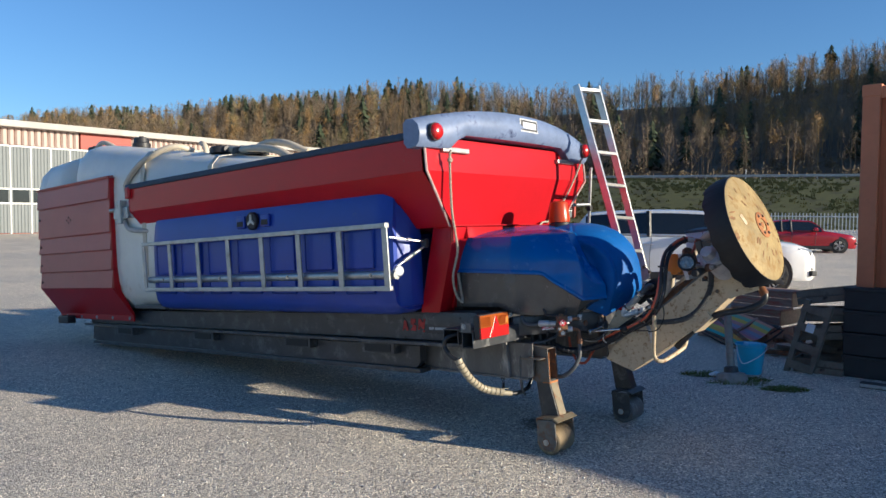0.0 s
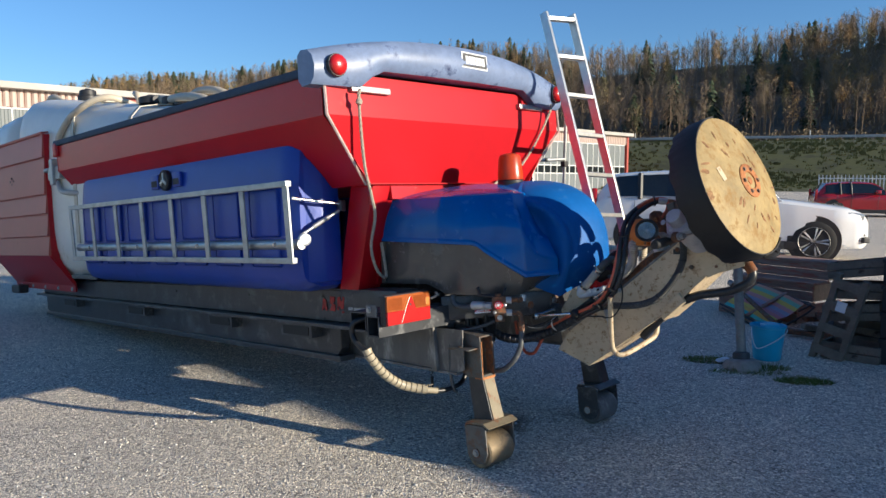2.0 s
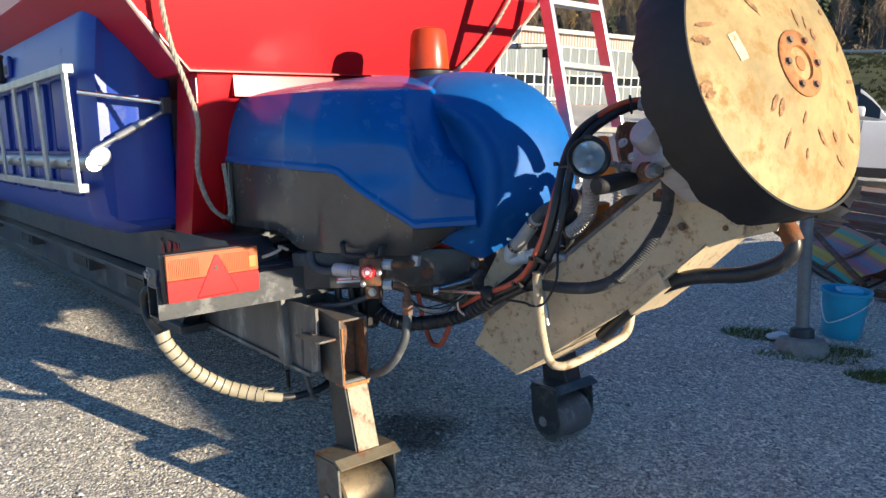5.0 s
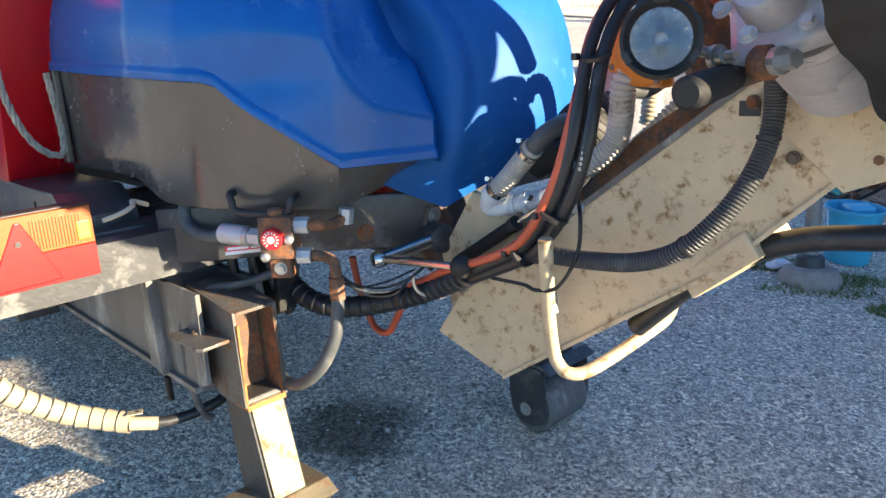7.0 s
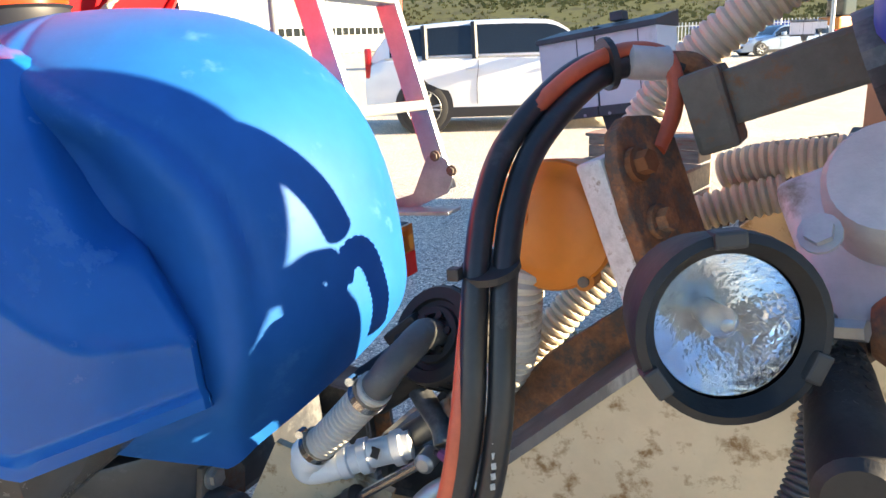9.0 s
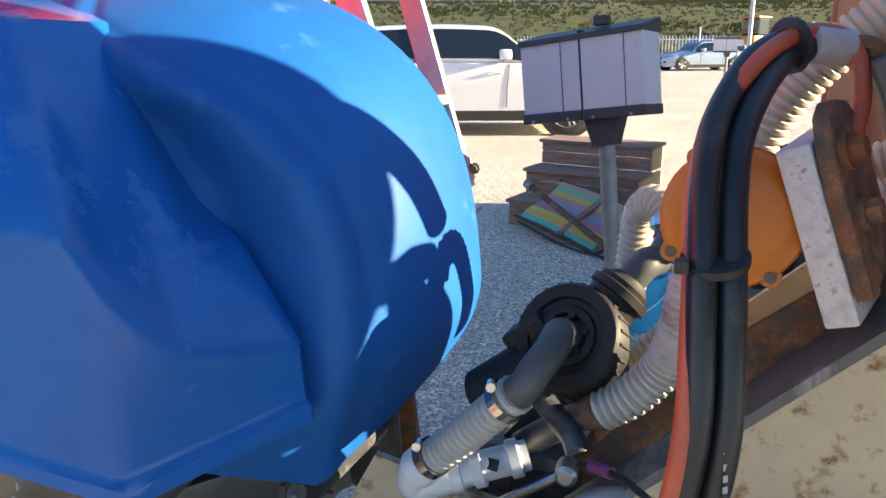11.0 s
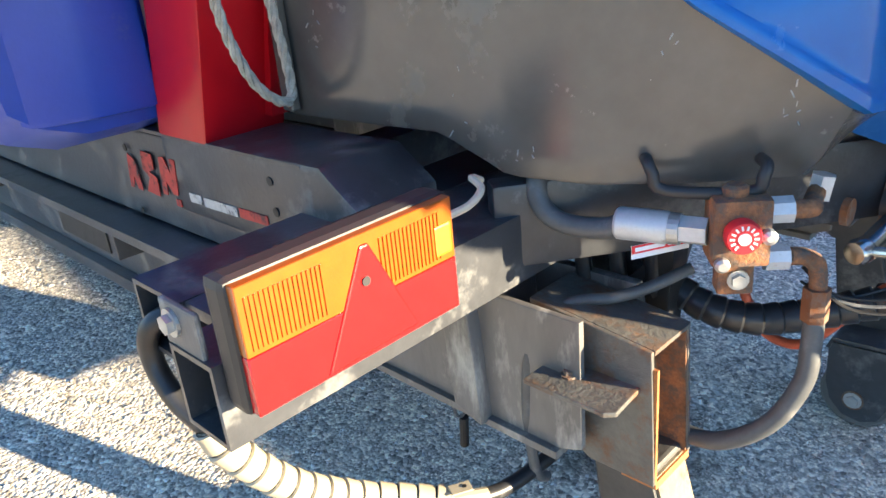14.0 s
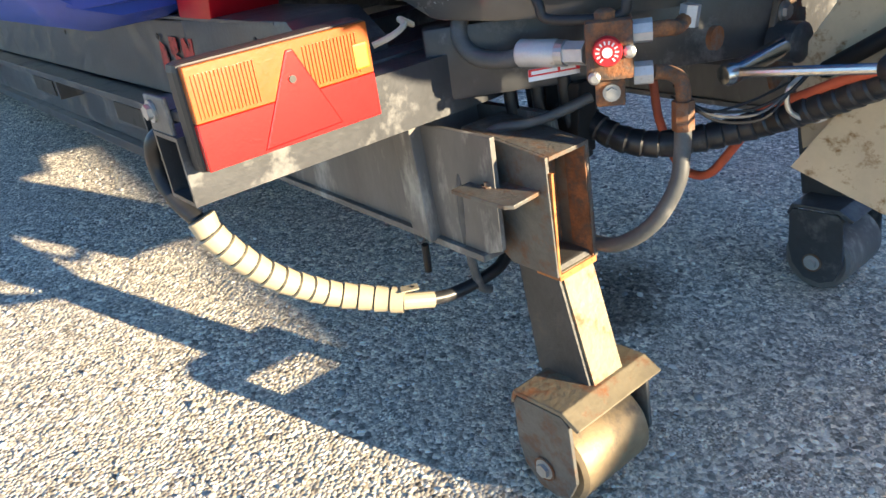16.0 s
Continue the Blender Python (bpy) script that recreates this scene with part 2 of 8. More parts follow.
def box(x0, x1, y0, y1, z0, z1, bev=0.0, bm=None, seg=2):
    own = bmesh.new()
    bmesh.ops.create_cube(own, size=1)
    for v in own.verts:
        v.co = Vector(((x0 + x1) / 2 + v.co.x * (x1 - x0), (y0 + y1) / 2 + v.co.y * (y1 - y0), (z0 + z1) / 2 + v.co.z * (z1 - z0)))
    if bev:
        bmesh.ops.bevel(own, geom=own.edges[:], offset=bev, segments=seg, profile=0.6, affect="EDGES")
    return join(bm, own)


def join(bm, own):
    if bm is None:
        return own
    me = bpy.data.meshes.new("tmp")
    own.to_mesh(me)
    own.free()
    bm.from_mesh(me)
    bpy.data.meshes.remove(me)
    return bm


def moved(bm, m):
    bm.transform(m)
    return bm


def prism(pts, axis, a, b, bev=0.0, bm=None, seg=2):
    """A closed outline of pairs, pulled along an axis from a to b. Pairs are (y,z), (x,z) or (x,y)."""
    own = bmesh.new()

    def p3(p, w):
        return {"x": (w, p[0], p[1]), "y": (p[0], w, p[1]), "z": (p[0], p[1], w)}[axis]

    lo = [own.verts.new(p3(p, a)) for p in pts]
    hi = [own.verts.new(p3(p, b)) for p in pts]
    n = len(pts)
    own.faces.new(lo), own.faces.new(hi[::-1])
    for i in range(n):
        own.faces.new((lo[i], lo[(i + 1) % n], hi[(i + 1) % n], hi[i]))
    bmesh.ops.recalc_face_normals(own, faces=own.faces[:])
    if bev:
        bmesh.ops.bevel(own, geom=own.edges[:], offset=bev, segments=seg, profile=0.6, affect="EDGES")
    return join(bm, own)


def spline(pts, per=8):
    p = [Vector(q) for q in pts]
    if len(p) == 2:
        return [p[0].lerp(p[1], i / per) for i in range(per + 1)]
    p = [2 * p[0] - p[1], *p, 2 * p[-1] - p[-2]]
    out = []
    for i in range(1, len(p) - 2):
        for k in range(per):
            t = k / per
            a, b, c, d = p[i - 1:i + 3]
            out.append(0.5 * (2 * b + (c - a) * t + (2 * a - 5 * b + 4 * c - d) * t * t + (3 * b - a - 3 * c + d) * t ** 3))
    return out + [p[-2]]


def tube(pts, r, seg=10, per=8, bm=None, smooth_path=True, rings=None, caps=True):
    """A round tube along points; rings(i, length) may give each ring its own radius."""
    own = bmesh.new()
    path = spline(pts, per) if smooth_path else [Vector(q) for q in pts]
    up, last, run = None, None, 0.0
    for i, q in enumerate(path):
        d = (path[min(i + 1, len(path) - 1)] - path[max(i - 1, 0)]).normalized()
        if up is None:
            up = d.orthogonal().normalized()
        else:
            up = (up - d * up.dot(d)).normalized()
            run += (q - path[i - 1]).length
        side = d.cross(up)
        rr = rings(i, run) if rings else r
        ring = [own.verts.new(q + rr * (math.cos(2 * math.pi * k / seg) * up + math.sin(2 * math.pi * k / seg) * side)) for k in range(seg)]
        if last:
            for k in range(seg):
                own.faces.new((last[k], last[(k + 1) % seg], ring[(k + 1) % seg], ring[k]))
        elif caps:
            own.faces.new(ring[::-1])
        last = ring
    if caps:
        own.faces.new(last)
    bmesh.ops.recalc_face_normals(own, faces=own.faces[:])
    return join(bm, own)


def evenly(pts, step):
    """Points at even steps along a smooth line."""
    path = spline(pts, 24)
    out, need = [path[0]], step
    for a, b in zip(path, path[1:]):
        while (b - out[-1]).length >= step and (b - a).length > 0:
            out.append(out[-1] + (b - out[-1]).normalized() * step)
    return out


def ribbed(pts, r, pitch=0.012, depth=0.004, seg=14, bm=None):
    """A corrugated hose: its radius swells and shrinks along its way."""
    path = evenly(pts, pitch / 3)
    return tube(path, r, seg, bm=bm, smooth_path=False, rings=lambda i, L: r - (depth if i % 3 == 0 else 0.0))


def cyl(a, b, r, seg=20, bm=None, r2=None, bev=0.0):
    a, b = Vector(a), Vector(b)
    own = bmesh.new()
    bmesh.ops.create_cone(own, cap_ends=True, segments=seg, radius1=r, radius2=r if r2 is None else r2, depth=(b - a).length)
    if bev:
        rim = [e for e in own.edges if abs(e.verts[0].co.z - e.verts[1].co.z) < 1e-6]
        bmesh.ops.bevel(own, geom=rim, offset=bev, segments=2, profile=0.6, affect="EDGES")
    own.transform(Matrix.Translation((a + b) / 2) @ (b - a).to_track_quat("Z", "Y").to_matrix().to_4x4())
    return join(bm, own)


def lathe(prof, a, d, seg=32, bm=None, ends=(True, True)):
    """A turned form: (along, radius) pairs from the place a in the direction d."""
    own = bmesh.new()
    rot = Vector(d).to_track_quat("Z", "Y").to_matrix()
    last = None
    for h, r in prof:
        ring = [own.verts.new(Vector(a) + rot @ Vector((r * math.cos(2 * math.pi * k / seg), r * math.sin(2 * math.pi * k / seg), h))) for k in range(seg)]
        if last:
            for k in range(seg):
                own.faces.new((last[k], last[(k + 1) % seg], ring[(k + 1) % seg], ring[k]))
        elif ends[0]:
            own.faces.new(ring[::-1])
        last = ring
    if ends[1]:
        own.faces.new(last)
    bmesh.ops.remove_doubles(own, verts=own.verts[:], dist=1e-5)
    bmesh.ops.recalc_face_normals(own, faces=own.faces[:])
    return join(bm, own)


def bolt(p, d, r=0.012, h=0.01, bm=None):
    p, d = Vector(p), Vector(d).normalized()
    bm = cyl(p, p + d * h * 0.35, r * 1.45, 14, bm)
    return cyl(p + d * h * 0.35, p + d * h, r, 6, bm)


# ---- ground, embankment and wooded hill ----
def stones():
    m = bpy.data.materials.new("gravelly_asphalt")
    m.use_nodes = True
    t = m.node_tree
    b, L = t.nodes["Principled BSDF"], t.links.new
    b.inputs["Roughness"].default_value = 0.9
    b.inputs["Specular IOR Level"].default_value = 0.3
    tc = t.nodes.new("ShaderNodeTexCoord")

    def node(kind, **k):
        n = t.nodes.new(kind)
        for key, v in k.items():
            n.inputs[key].default_value = v
        return n

    def noisy(sc, d=6.0, rg=0.6):
        n = node("ShaderNodeTexNoise", Scale=sc, Detail=d, Roughness=rg)
        L(tc.outputs["Object"], n.inputs["Vector"])
        return n.outputs["Fac"]

    def ramp(f, *stops):
        r = t.nodes.new("ShaderNodeValToRGB")
        while len(r.color_ramp.elements) < len(stops):
            r.color_ramp.elements.new(0.5)
        for e, (p, c) in zip(r.color_ramp.elements, stops):
            e.position, e.color = p, (*c, 1) if isinstance(c, tuple) else (c, c, c, 1)
        L(f, r.inputs[0])
        return r.outputs[0]

    def mix(f, a, c, how="MIX"):
        x = t.nodes.new("ShaderNodeMix")
        x.data_type, x.blend_type = "RGBA", how
        if isinstance(f, float):
            x.inputs[0].default_value = f
        else:
            L(f, x.inputs[0])
        L(a, x.inputs[6]), L(c, x.inputs[7])
        return x.outputs[2]

    grit = node("ShaderNodeTexVoronoi", Scale=95.0)
    L(tc.outputs["Object"], grit.inputs["Vector"])
    chip = node("ShaderNodeTexVoronoi", Scale=210.0)
    L(tc.outputs["Object"], chip.inputs["Vector"])
    sep = t.nodes.new("ShaderNodeSeparateColor")
    L(grit.outputs["Color"], sep.inputs[0])
    sep2 = t.nodes.new("ShaderNodeSeparateColor")
    L(chip.outputs["Color"], sep2.inputs[0])
    stone = ramp(sep.outputs[0], (0.0, (0.07, 0.07, 0.07)), (0.40, (0.34, 0.335, 0.32)), (0.72, (0.68, 0.66, 0.60)), (1.0, (1.0, 0.97, 0.92)))
    small = ramp(sep2.outputs[1], (0.0, (0.08, 0.08, 0.08)), (0.6, (0.48, 0.47, 0.44)), (1.0, (1.0, 0.97, 0.90)))
    base = mix(ramp(noisy(9.0), (0.40, 0.0), (0.62, 1.0)), stone, small)
    dust = ramp(noisy(0.9, 8.0), (0.35, (0.36, 0.355, 0.345)), (0.65, (0.62, 0.575, 0.50)))
    base = mix(ramp(noisy(2.3, 8.0, 0.7), (0.38, 0.03), (0.68, 0.38)), base, dust)
    tint = ramp(noisy(0.35, 4.0), (0.3, (1.08, 1.03, 0.97)), (0.7, (1.46, 1.34, 1.16)))
    base = mix(1.0, base, tint, "MULTIPLY")
    lump = node("ShaderNodeTexVoronoi", Scale=62.0)
    L(tc.outputs["Object"], lump.inputs["Vector"])
    sep3 = t.nodes.new("ShaderNodeSeparateColor")
    L(lump.outputs["Color"], sep3.inputs[0])
    base = mix(1.0, base, ramp(sep3.outputs[2], (0.0, (0.66, 0.66, 0.67)), (0.5, (0.96, 0.955, 0.94)), (1.0, (1.25, 1.23, 1.19))), "MULTIPLY")
    # an old oil stain under the spreader
    off = t.nodes.new("ShaderNodeVectorMath")
    off.operation, off.inputs[1].default_value = "SUBTRACT", (0.73, 5.50, 0.0)
    L(tc.outputs["Object"], off.inputs[0])
    far = t.nodes.new("ShaderNodeVectorMath")
    far.operation = "LENGTH"
    L(off.outputs[0], far.inputs[0])
    wob = t.nodes.new("ShaderNodeMath")
    wob.operation, wob.inputs[1].default_value = "MULTIPLY_ADD", 0.25
    L(noisy(7.0), wob.inputs[0]), L(far.outputs["Value"], wob.inputs[2])
    oil = ramp(wob.outputs[0], (0.26, (0.30, 0.29, 0.28)), (0.38, (1.0, 1.0, 1.0)))
    L(mix(1.0, base, oil, "MULTIPLY"), b.inputs["Base Color"])
    bump = node("ShaderNodeBump", Strength=0.9, Distance=0.007)
    sm = t.nodes.new("ShaderNodeMath")
    sm.operation = "ADD"
    L(grit.outputs["Distance"], sm.inputs[0])
    L(noisy(30.0), sm.inputs[1])
    inv = t.nodes.new("ShaderNodeMath")
    inv.operation = "MULTIPLY"
    inv.inputs[1].default_value = -1.0
    L(sm.outputs[0], inv.inputs[0]), L(inv.outputs[0], bump.inputs["Height"]), L(bump.outputs[0], b.inputs["Normal"])
    return m


M_GROUND = stones()
# the bank's dark patches are long shadows painted into the grass colour
M_GRASS = mat("rough_grass_painted_shade", (0.10, 0.11, 0.03), 0.95, var=0.45, scale=0.35, dirt_or_shade=(0.035, 0.04, 0.016), patch_amt=0.8, dscale=0.35, bump=0.6, bscale=3.0)
M_FLOOR = mat("forest_floor", (0.15, 0.115, 0.075), 0.95, var=0.4, scale=0.1, bump=0.5, bscale=1.0)
M_ROAD = mat("road_asphalt", (0.06, 0.06, 0.062), 0.85, var=0.1, scale=0.5)
PHI = radians(15.0)


def along(d, e):
    """World place from the distance d towards the hill and e along it."""
    return d * math.sin(PHI) + e * math.cos(PHI), d * math.cos(PHI) - e * math.sin(PHI)


def hill(d, e):
    """Height of the land, with an unseen spur added on the right for its shade."""
    if d < 92:
        return 0.0
    if d < 126:
        k = (d - 92) / 34
        return 7.0 * k * k * (3 - 2 * k)
    if d < 142:
        return 7.0
    rise = 28.3 + 2.0 * math.exp(-((e + 110) / 60.0) ** 2) + 0.20 * min(95.0, max(0.0, e - 2.0)) - 2.0 * min(1.0, max(0.0, (-170 - e) / 60.0)) + 1.0 * math.sin(e / 19.0 + 1.0)
    k = min(1.0, (d - 142) / 118)
    q = min(1.0, max(0.0, (d - 185) / 45))
    # added hump out of view; it only casts shade over the lower slope
    shade_spur = 40.0 * math.exp(-((e - 140) / 42.0) ** 2) * min(1.0, (d - 142) / 20) * (1 - q * q * (3 - 2 * q))
    return 7.0 + shade_spur + rise * (k * 0.55 + 0.45 * k * k * (3 - 2 * k)) + 1.2 * math.sin(d / 9.0 + e / 13.0) * k


def build_ground():
    ds = [-400, -120, -40, -10, 10, 30, 60, 92] + [92 + 3.4 * i for i in range(1, 11)] + [131, 136, 142] + [142 + 8 * i for i in range(1, 16)] + [280, 320, 420, 900]
    es = [-900, -500] + [-330 + 15 * i for i in range(44)] + [500, 900]
    verts = [(*along(d, e), hill(min(d, 262), e) - max(0, d - 262) * 0.03) for d in ds for e in es]
    n, faces, mats = len(es), [], []
    for i in range(len(ds) - 1):
        for j in range(n - 1):
            faces.append((i * n + j, i * n + j + 1, (i + 1) * n + j + 1, (i + 1) * n + j))
            mid = (ds[i] + ds[i + 1]) / 2
            mats.append(0 if mid < 92 else 1 if mid < 127 else 2 if mid < 140 else 3)
    me = bpy.data.meshes.new("ground")
    me.from_pydata(verts, [], faces)
    for m in (M_GROUND, M_GRASS, M_ROAD, M_FLOOR):
        me.materials.append(m)
    me.polygons.foreach_set("material_index", mats)
    me.update()
    o = new("ground", me)
    if me.polygons[0].normal.z < 0:
        me.flip_normals()
    return tagged(o, "gravelly grey asphalt yard rising to a grassy bank and wooded hill", "ground", kind="structure")


build_ground()


# ---- forest ----
def forest(name, label, count, seed, build, material, dmin, dmax, emin, emax, keep=None):
    rng = np.random.default_rng(seed)
    verts, faces, base, done = [], [], 0, 0
    while done < count:
        d, e = rng.uniform(dmin, dmax), rng.uniform(emin, emax)
        if keep and not keep(d, e, rng):
            continue
        done += 1
        x, y = along(d, e)
        v, f = build(rng)
        v = np.asarray(v) + (x, y, hill(d, e) - 0.2)
        verts.append(v)
        faces.append(np.asarray(f) + base)
        base += len(v)
    me = bpy.data.meshes.new(name)
    V, F = np.concatenate(verts), np.concatenate(faces)
    me.vertices.add(len(V)), me.vertices.foreach_set("co", V.astype(np.float32).ravel())
    me.loops.add(3 * len(F)), me.loops.foreach_set("vertex_index", F.astype(np.int32).ravel())
    me.polygons.add(len(F)), me.polygons.foreach_set("loop_start", np.arange(0, 3 * len(F), 3, dtype=np.int32))
    me.materials.append(material)
    me.update()
    me.validate()
    return tagged(new(name, me), label, "forest", kind="stuff")


def spruce(rng):
    """A pointed conifer: a trunk and drooping tiers of ragged boughs."""
    h = rng.uniform(5.0, 12.0) * (1.18 if rng.random() < 0.12 else 1.0)
    w = h * rng.uniform(0.15, 0.25)
    v, f = [(-0.12, 0, 0), (0.12, 0, 0), (0, 0, h)], [(0, 1, 2)]
    tiers = 11
    for i in range(tiers):
        z = h * (0.14 + 0.86 * i / tiers)
        r = w * (1 - i / tiers) ** 0.65 * rng.uniform(0.65, 1.25) + 0.14
        n = 7
        a0 = rng.uniform(0, 6.28)
        for k in range(n):
            a = a0 + 6.283 * k / n + rng.uniform(-0.25, 0.25)
            rr = r * rng.uniform(0.65, 1.25)
            wd = 0.42
            b = len(v)
            v += [(0, 0, z + h * 0.085), (rr * math.cos(a - wd), rr * math.sin(a - wd), z - rr * 0.10), (rr * 1.15 * math.cos(a), rr * 1.15 * math.sin(a), z - rr * 0.42),
                  (rr * math.cos(a + wd), rr * math.sin(a + wd), z - rr * 0.10)]
            f += [(b, b + 1, b + 2), (b, b + 2, b + 3)]
    return v, f


def bare(leaves, spread):
    def build(rng):
        """A thin deciduous tree: trunk, rising limbs, twigs and some late leaves."""
        h = rng.uniform(6, 11.5)
        v, f = [], []

        def stick(p, q, w):
            b = len(v)
            a = rng.uniform(0, 3.14)
            dx, dy = w * math.cos(a), w * math.sin(a)
            v.extend([(p[0] - dx, p[1] - dy, p[2]), (p[0] + dx, p[1] + dy, p[2]), (q[0] + dx * 0.3, q[1] + dy * 0.3, q[2]), (q[0] - dx * 0.3, q[1] - dy * 0.3, q[2])])
            f.extend([(b, b + 1, b + 2), (b, b + 2, b + 3)])

        lean = rng.uniform(-0.6, 0.6, 2)
        stick((0, 0, 0), (lean[0], lean[1], h), 0.075)
        stick((0, 0, 0), (lean[0], lean[1], h), 0.075)
        for i in range(13):
            k = rng.uniform(0.25, 0.97)
            a = rng.uniform(0, 6.283)
            L = h * spread * (1.1 - k) * rng.uniform(0.6, 1.3) + 0.5
            p = (lean[0] * k, lean[1] * k, h * k)
            q = (p[0] + L * math.cos(a) * 0.6, p[1] + L * math.sin(a) * 0.6, p[2] + L * 1.15)
            stick(p, q, 0.035)
            for j in range(4):
                m = rng.uniform(0.35, 1.0)
                s = [p[c] + (q[c] - p[c]) * m for c in range(3)]
                a2 = rng.uniform(0, 6.283)
                e = (s[0] + 0.9 * math.cos(a2), s[1] + 0.9 * math.sin(a2), s[2] + rng.uniform(0.4, 1.3))
                stick(s, e, 0.024)
            for j in range(leaves):
                m = rng.uniform(0.3, 1.1)
                c = np.array([p[t] + (q[t] - p[t]) * m for t in range(3)]) + rng.normal(0, 0.35, 3)
                t3 = rng.normal(0, rng.uniform(0.07, 0.16), (3, 3))
                b = len(v)
                v.extend([tuple(c + t3[0]), tuple(c + t3[1]), tuple(c + t3[2])])
                f.append((b, b + 1, b + 2))
        return v, f
    return build


def bush(rng):
    v, f = [], []
    r, h = rng.uniform(0.8, 2.0), rng.uniform(1.0, 3.2)
    for i in range(60):
        a, k = rng.uniform(0, 6.283), rng.uniform(0, 1)
        c = np.array([r * k * math.cos(a), r * k * math.sin(a), h * rng.uniform(0.1, 1) * (1 - 0.4 * k)])
        t3 = rng.normal(0, 0.15, (3, 3))
        t3[:, 2] *= 1.6
        b = len(v)
        v += [tuple(c + t3[0]), tuple(c + t3[1]), tuple(c + t3[2])]
        f.append((b, b + 1, b + 2))
    return v, f


M_SPRUCE = mat("spruce_needles", (0.050, 0.068, 0.032), 0.9, var=0.4, scale=0.08)
M_BARE = mat("bare_grey_brown_twigs", (0.23, 0.17, 0.11), 0.95, var=0.35, scale=0.06)
M_OCHRE = mat("late_ochre_leaves", (0.38, 0.235, 0.09), 0.95, var=0.4, scale=0.07)
M_OLIVE = mat("olive_leaves", (0.24, 0.20, 0.09), 0.95, var=0.35, scale=0.07)
M_BUSH = mat("dry_brush", (0.15, 0.115, 0.07), 0.95, var=0.4, scale=0.15)
E0, E1 = -330, 190
forest("spruce_wood", "dark green spruces scattered over the hill and its ridge", 430, 1, spruce, M_SPRUCE, 150, 262, E0, E1,
       lambda d, e, r: r.random() < (0.9 if e < -70 else 0.12) * (0.35 + 0.65 * (math.sin(e / 6.1) + math.sin(e / 2.7 + 1.0) > 0.1)) if d > 238 else r.random() < 0.07)
forest("bare_wood", "bare grey-brown birches and aspens on the hillside", 6200, 2, bare(2, 0.15), M_BARE, 146, 260, E0, E1)
forest("ochre_wood", "birches and larches with late ochre leaves", 620, 3, bare(20, 0.17), M_OCHRE, 150, 258, E0, E1,
       lambda d, e, r: r.random() < 0.35 + 0.65 * (math.sin(e / 23.0) > 0.1))
forest("olive_wood", "willows with fading olive leaves", 330, 4, bare(26, 0.22), M_OLIVE, 148, 240, E0, E1)
forest("brushwood", "dry brush along the foot of the wood", 900, 5, bush, M_BUSH, 140, 165, E0, E1)


def tussock(rng):
    """A ragged clump of rough grass."""
    v, f = [], []
    for i in range(7):
        a, r, h = rng.uniform(0, 6.283), rng.uniform(0.05, 0.35), rng.uniform(0.15, 0.5)
        c = np.array([r * math.cos(a), r * math.sin(a), 0.15])
        b = len(v)
        v += [tuple(c + (-0.09, 0.03, 0)), tuple(c + (0.09, -0.03, 0)), tuple(c + (rng.uniform(-0.15, 0.15), rng.uniform(-0.15, 0.15), h))]
        f.append((b, b + 1, b + 2))
    return v, f


M_TUSSOCK = mat("dry_bank_grass", (0.17, 0.15, 0.045), 0.95, var=0.5, scale=0.2)
forest("bank_grass", "rough yellow-green grass on the road bank", 9000, 8, tussock, M_TUSSOCK, 93, 126, -120, 110, lambda d, e, r: r.random() < 0.25 + 0.75 * (math.sin(e / 7.0 + d / 3.0) + math.sin(e / 17.0 - d / 2.1) > 0.2))


# ---- guard rail along the upper road ----
def guard_rail():
    t = thing("guard_rail", "grey steel guard rail along the road on the bank", "guard rail", kind="structure")
    rail = bmesh.new()
    for e in range(-80, 140, 4):
        (x0, y0), (x1, y1) = along(127.5, e), along(127.5, e + 4)
        a, b = Vector((x0, y0, hill(127.5, e) + 0.62)), Vector((x1, y1, hill(127.5, e) + 0.62))
        for dz in (-0.11, 0.0, 0.11):
            cyl(a + Vector((0, 0, dz)), b + Vector((0, 0, dz)), 0.085, 6, rail)
    part("rail", rail, M_GALV, t)
    post = None
    for e in range(-80, 140, 4):
        x, y = along(127.7, e)
        o = part("post", box(-0.06, 0.06, -0.06, 0.06, 0, 0.8), M_GALV, t) if post is None else new("post", post)
        post = o.data
        o.parent = t
        o.location = (x, y, 7.0)
    mk = None
    for e in range(-72, 140, 26):
        x, y = along(129.5, e)
        o = part("marker_post", box(-0.05, 0.05, -0.05, 0.05, 0, 1.7), M_WFRAME, t) if mk is None else new("marker_post", mk)
        mk = o.data
        o.parent = t
        o.location = (x, y, 7.0)


guard_rail()


# ---- workshop building ----
BL, BR = Vector((-29.6, 45.0, 0)), Vector((10.4, 100.7, 0))
BDIR = (BR - BL).normalized()
BYAW = math.atan2(BDIR.y, BDIR.x)


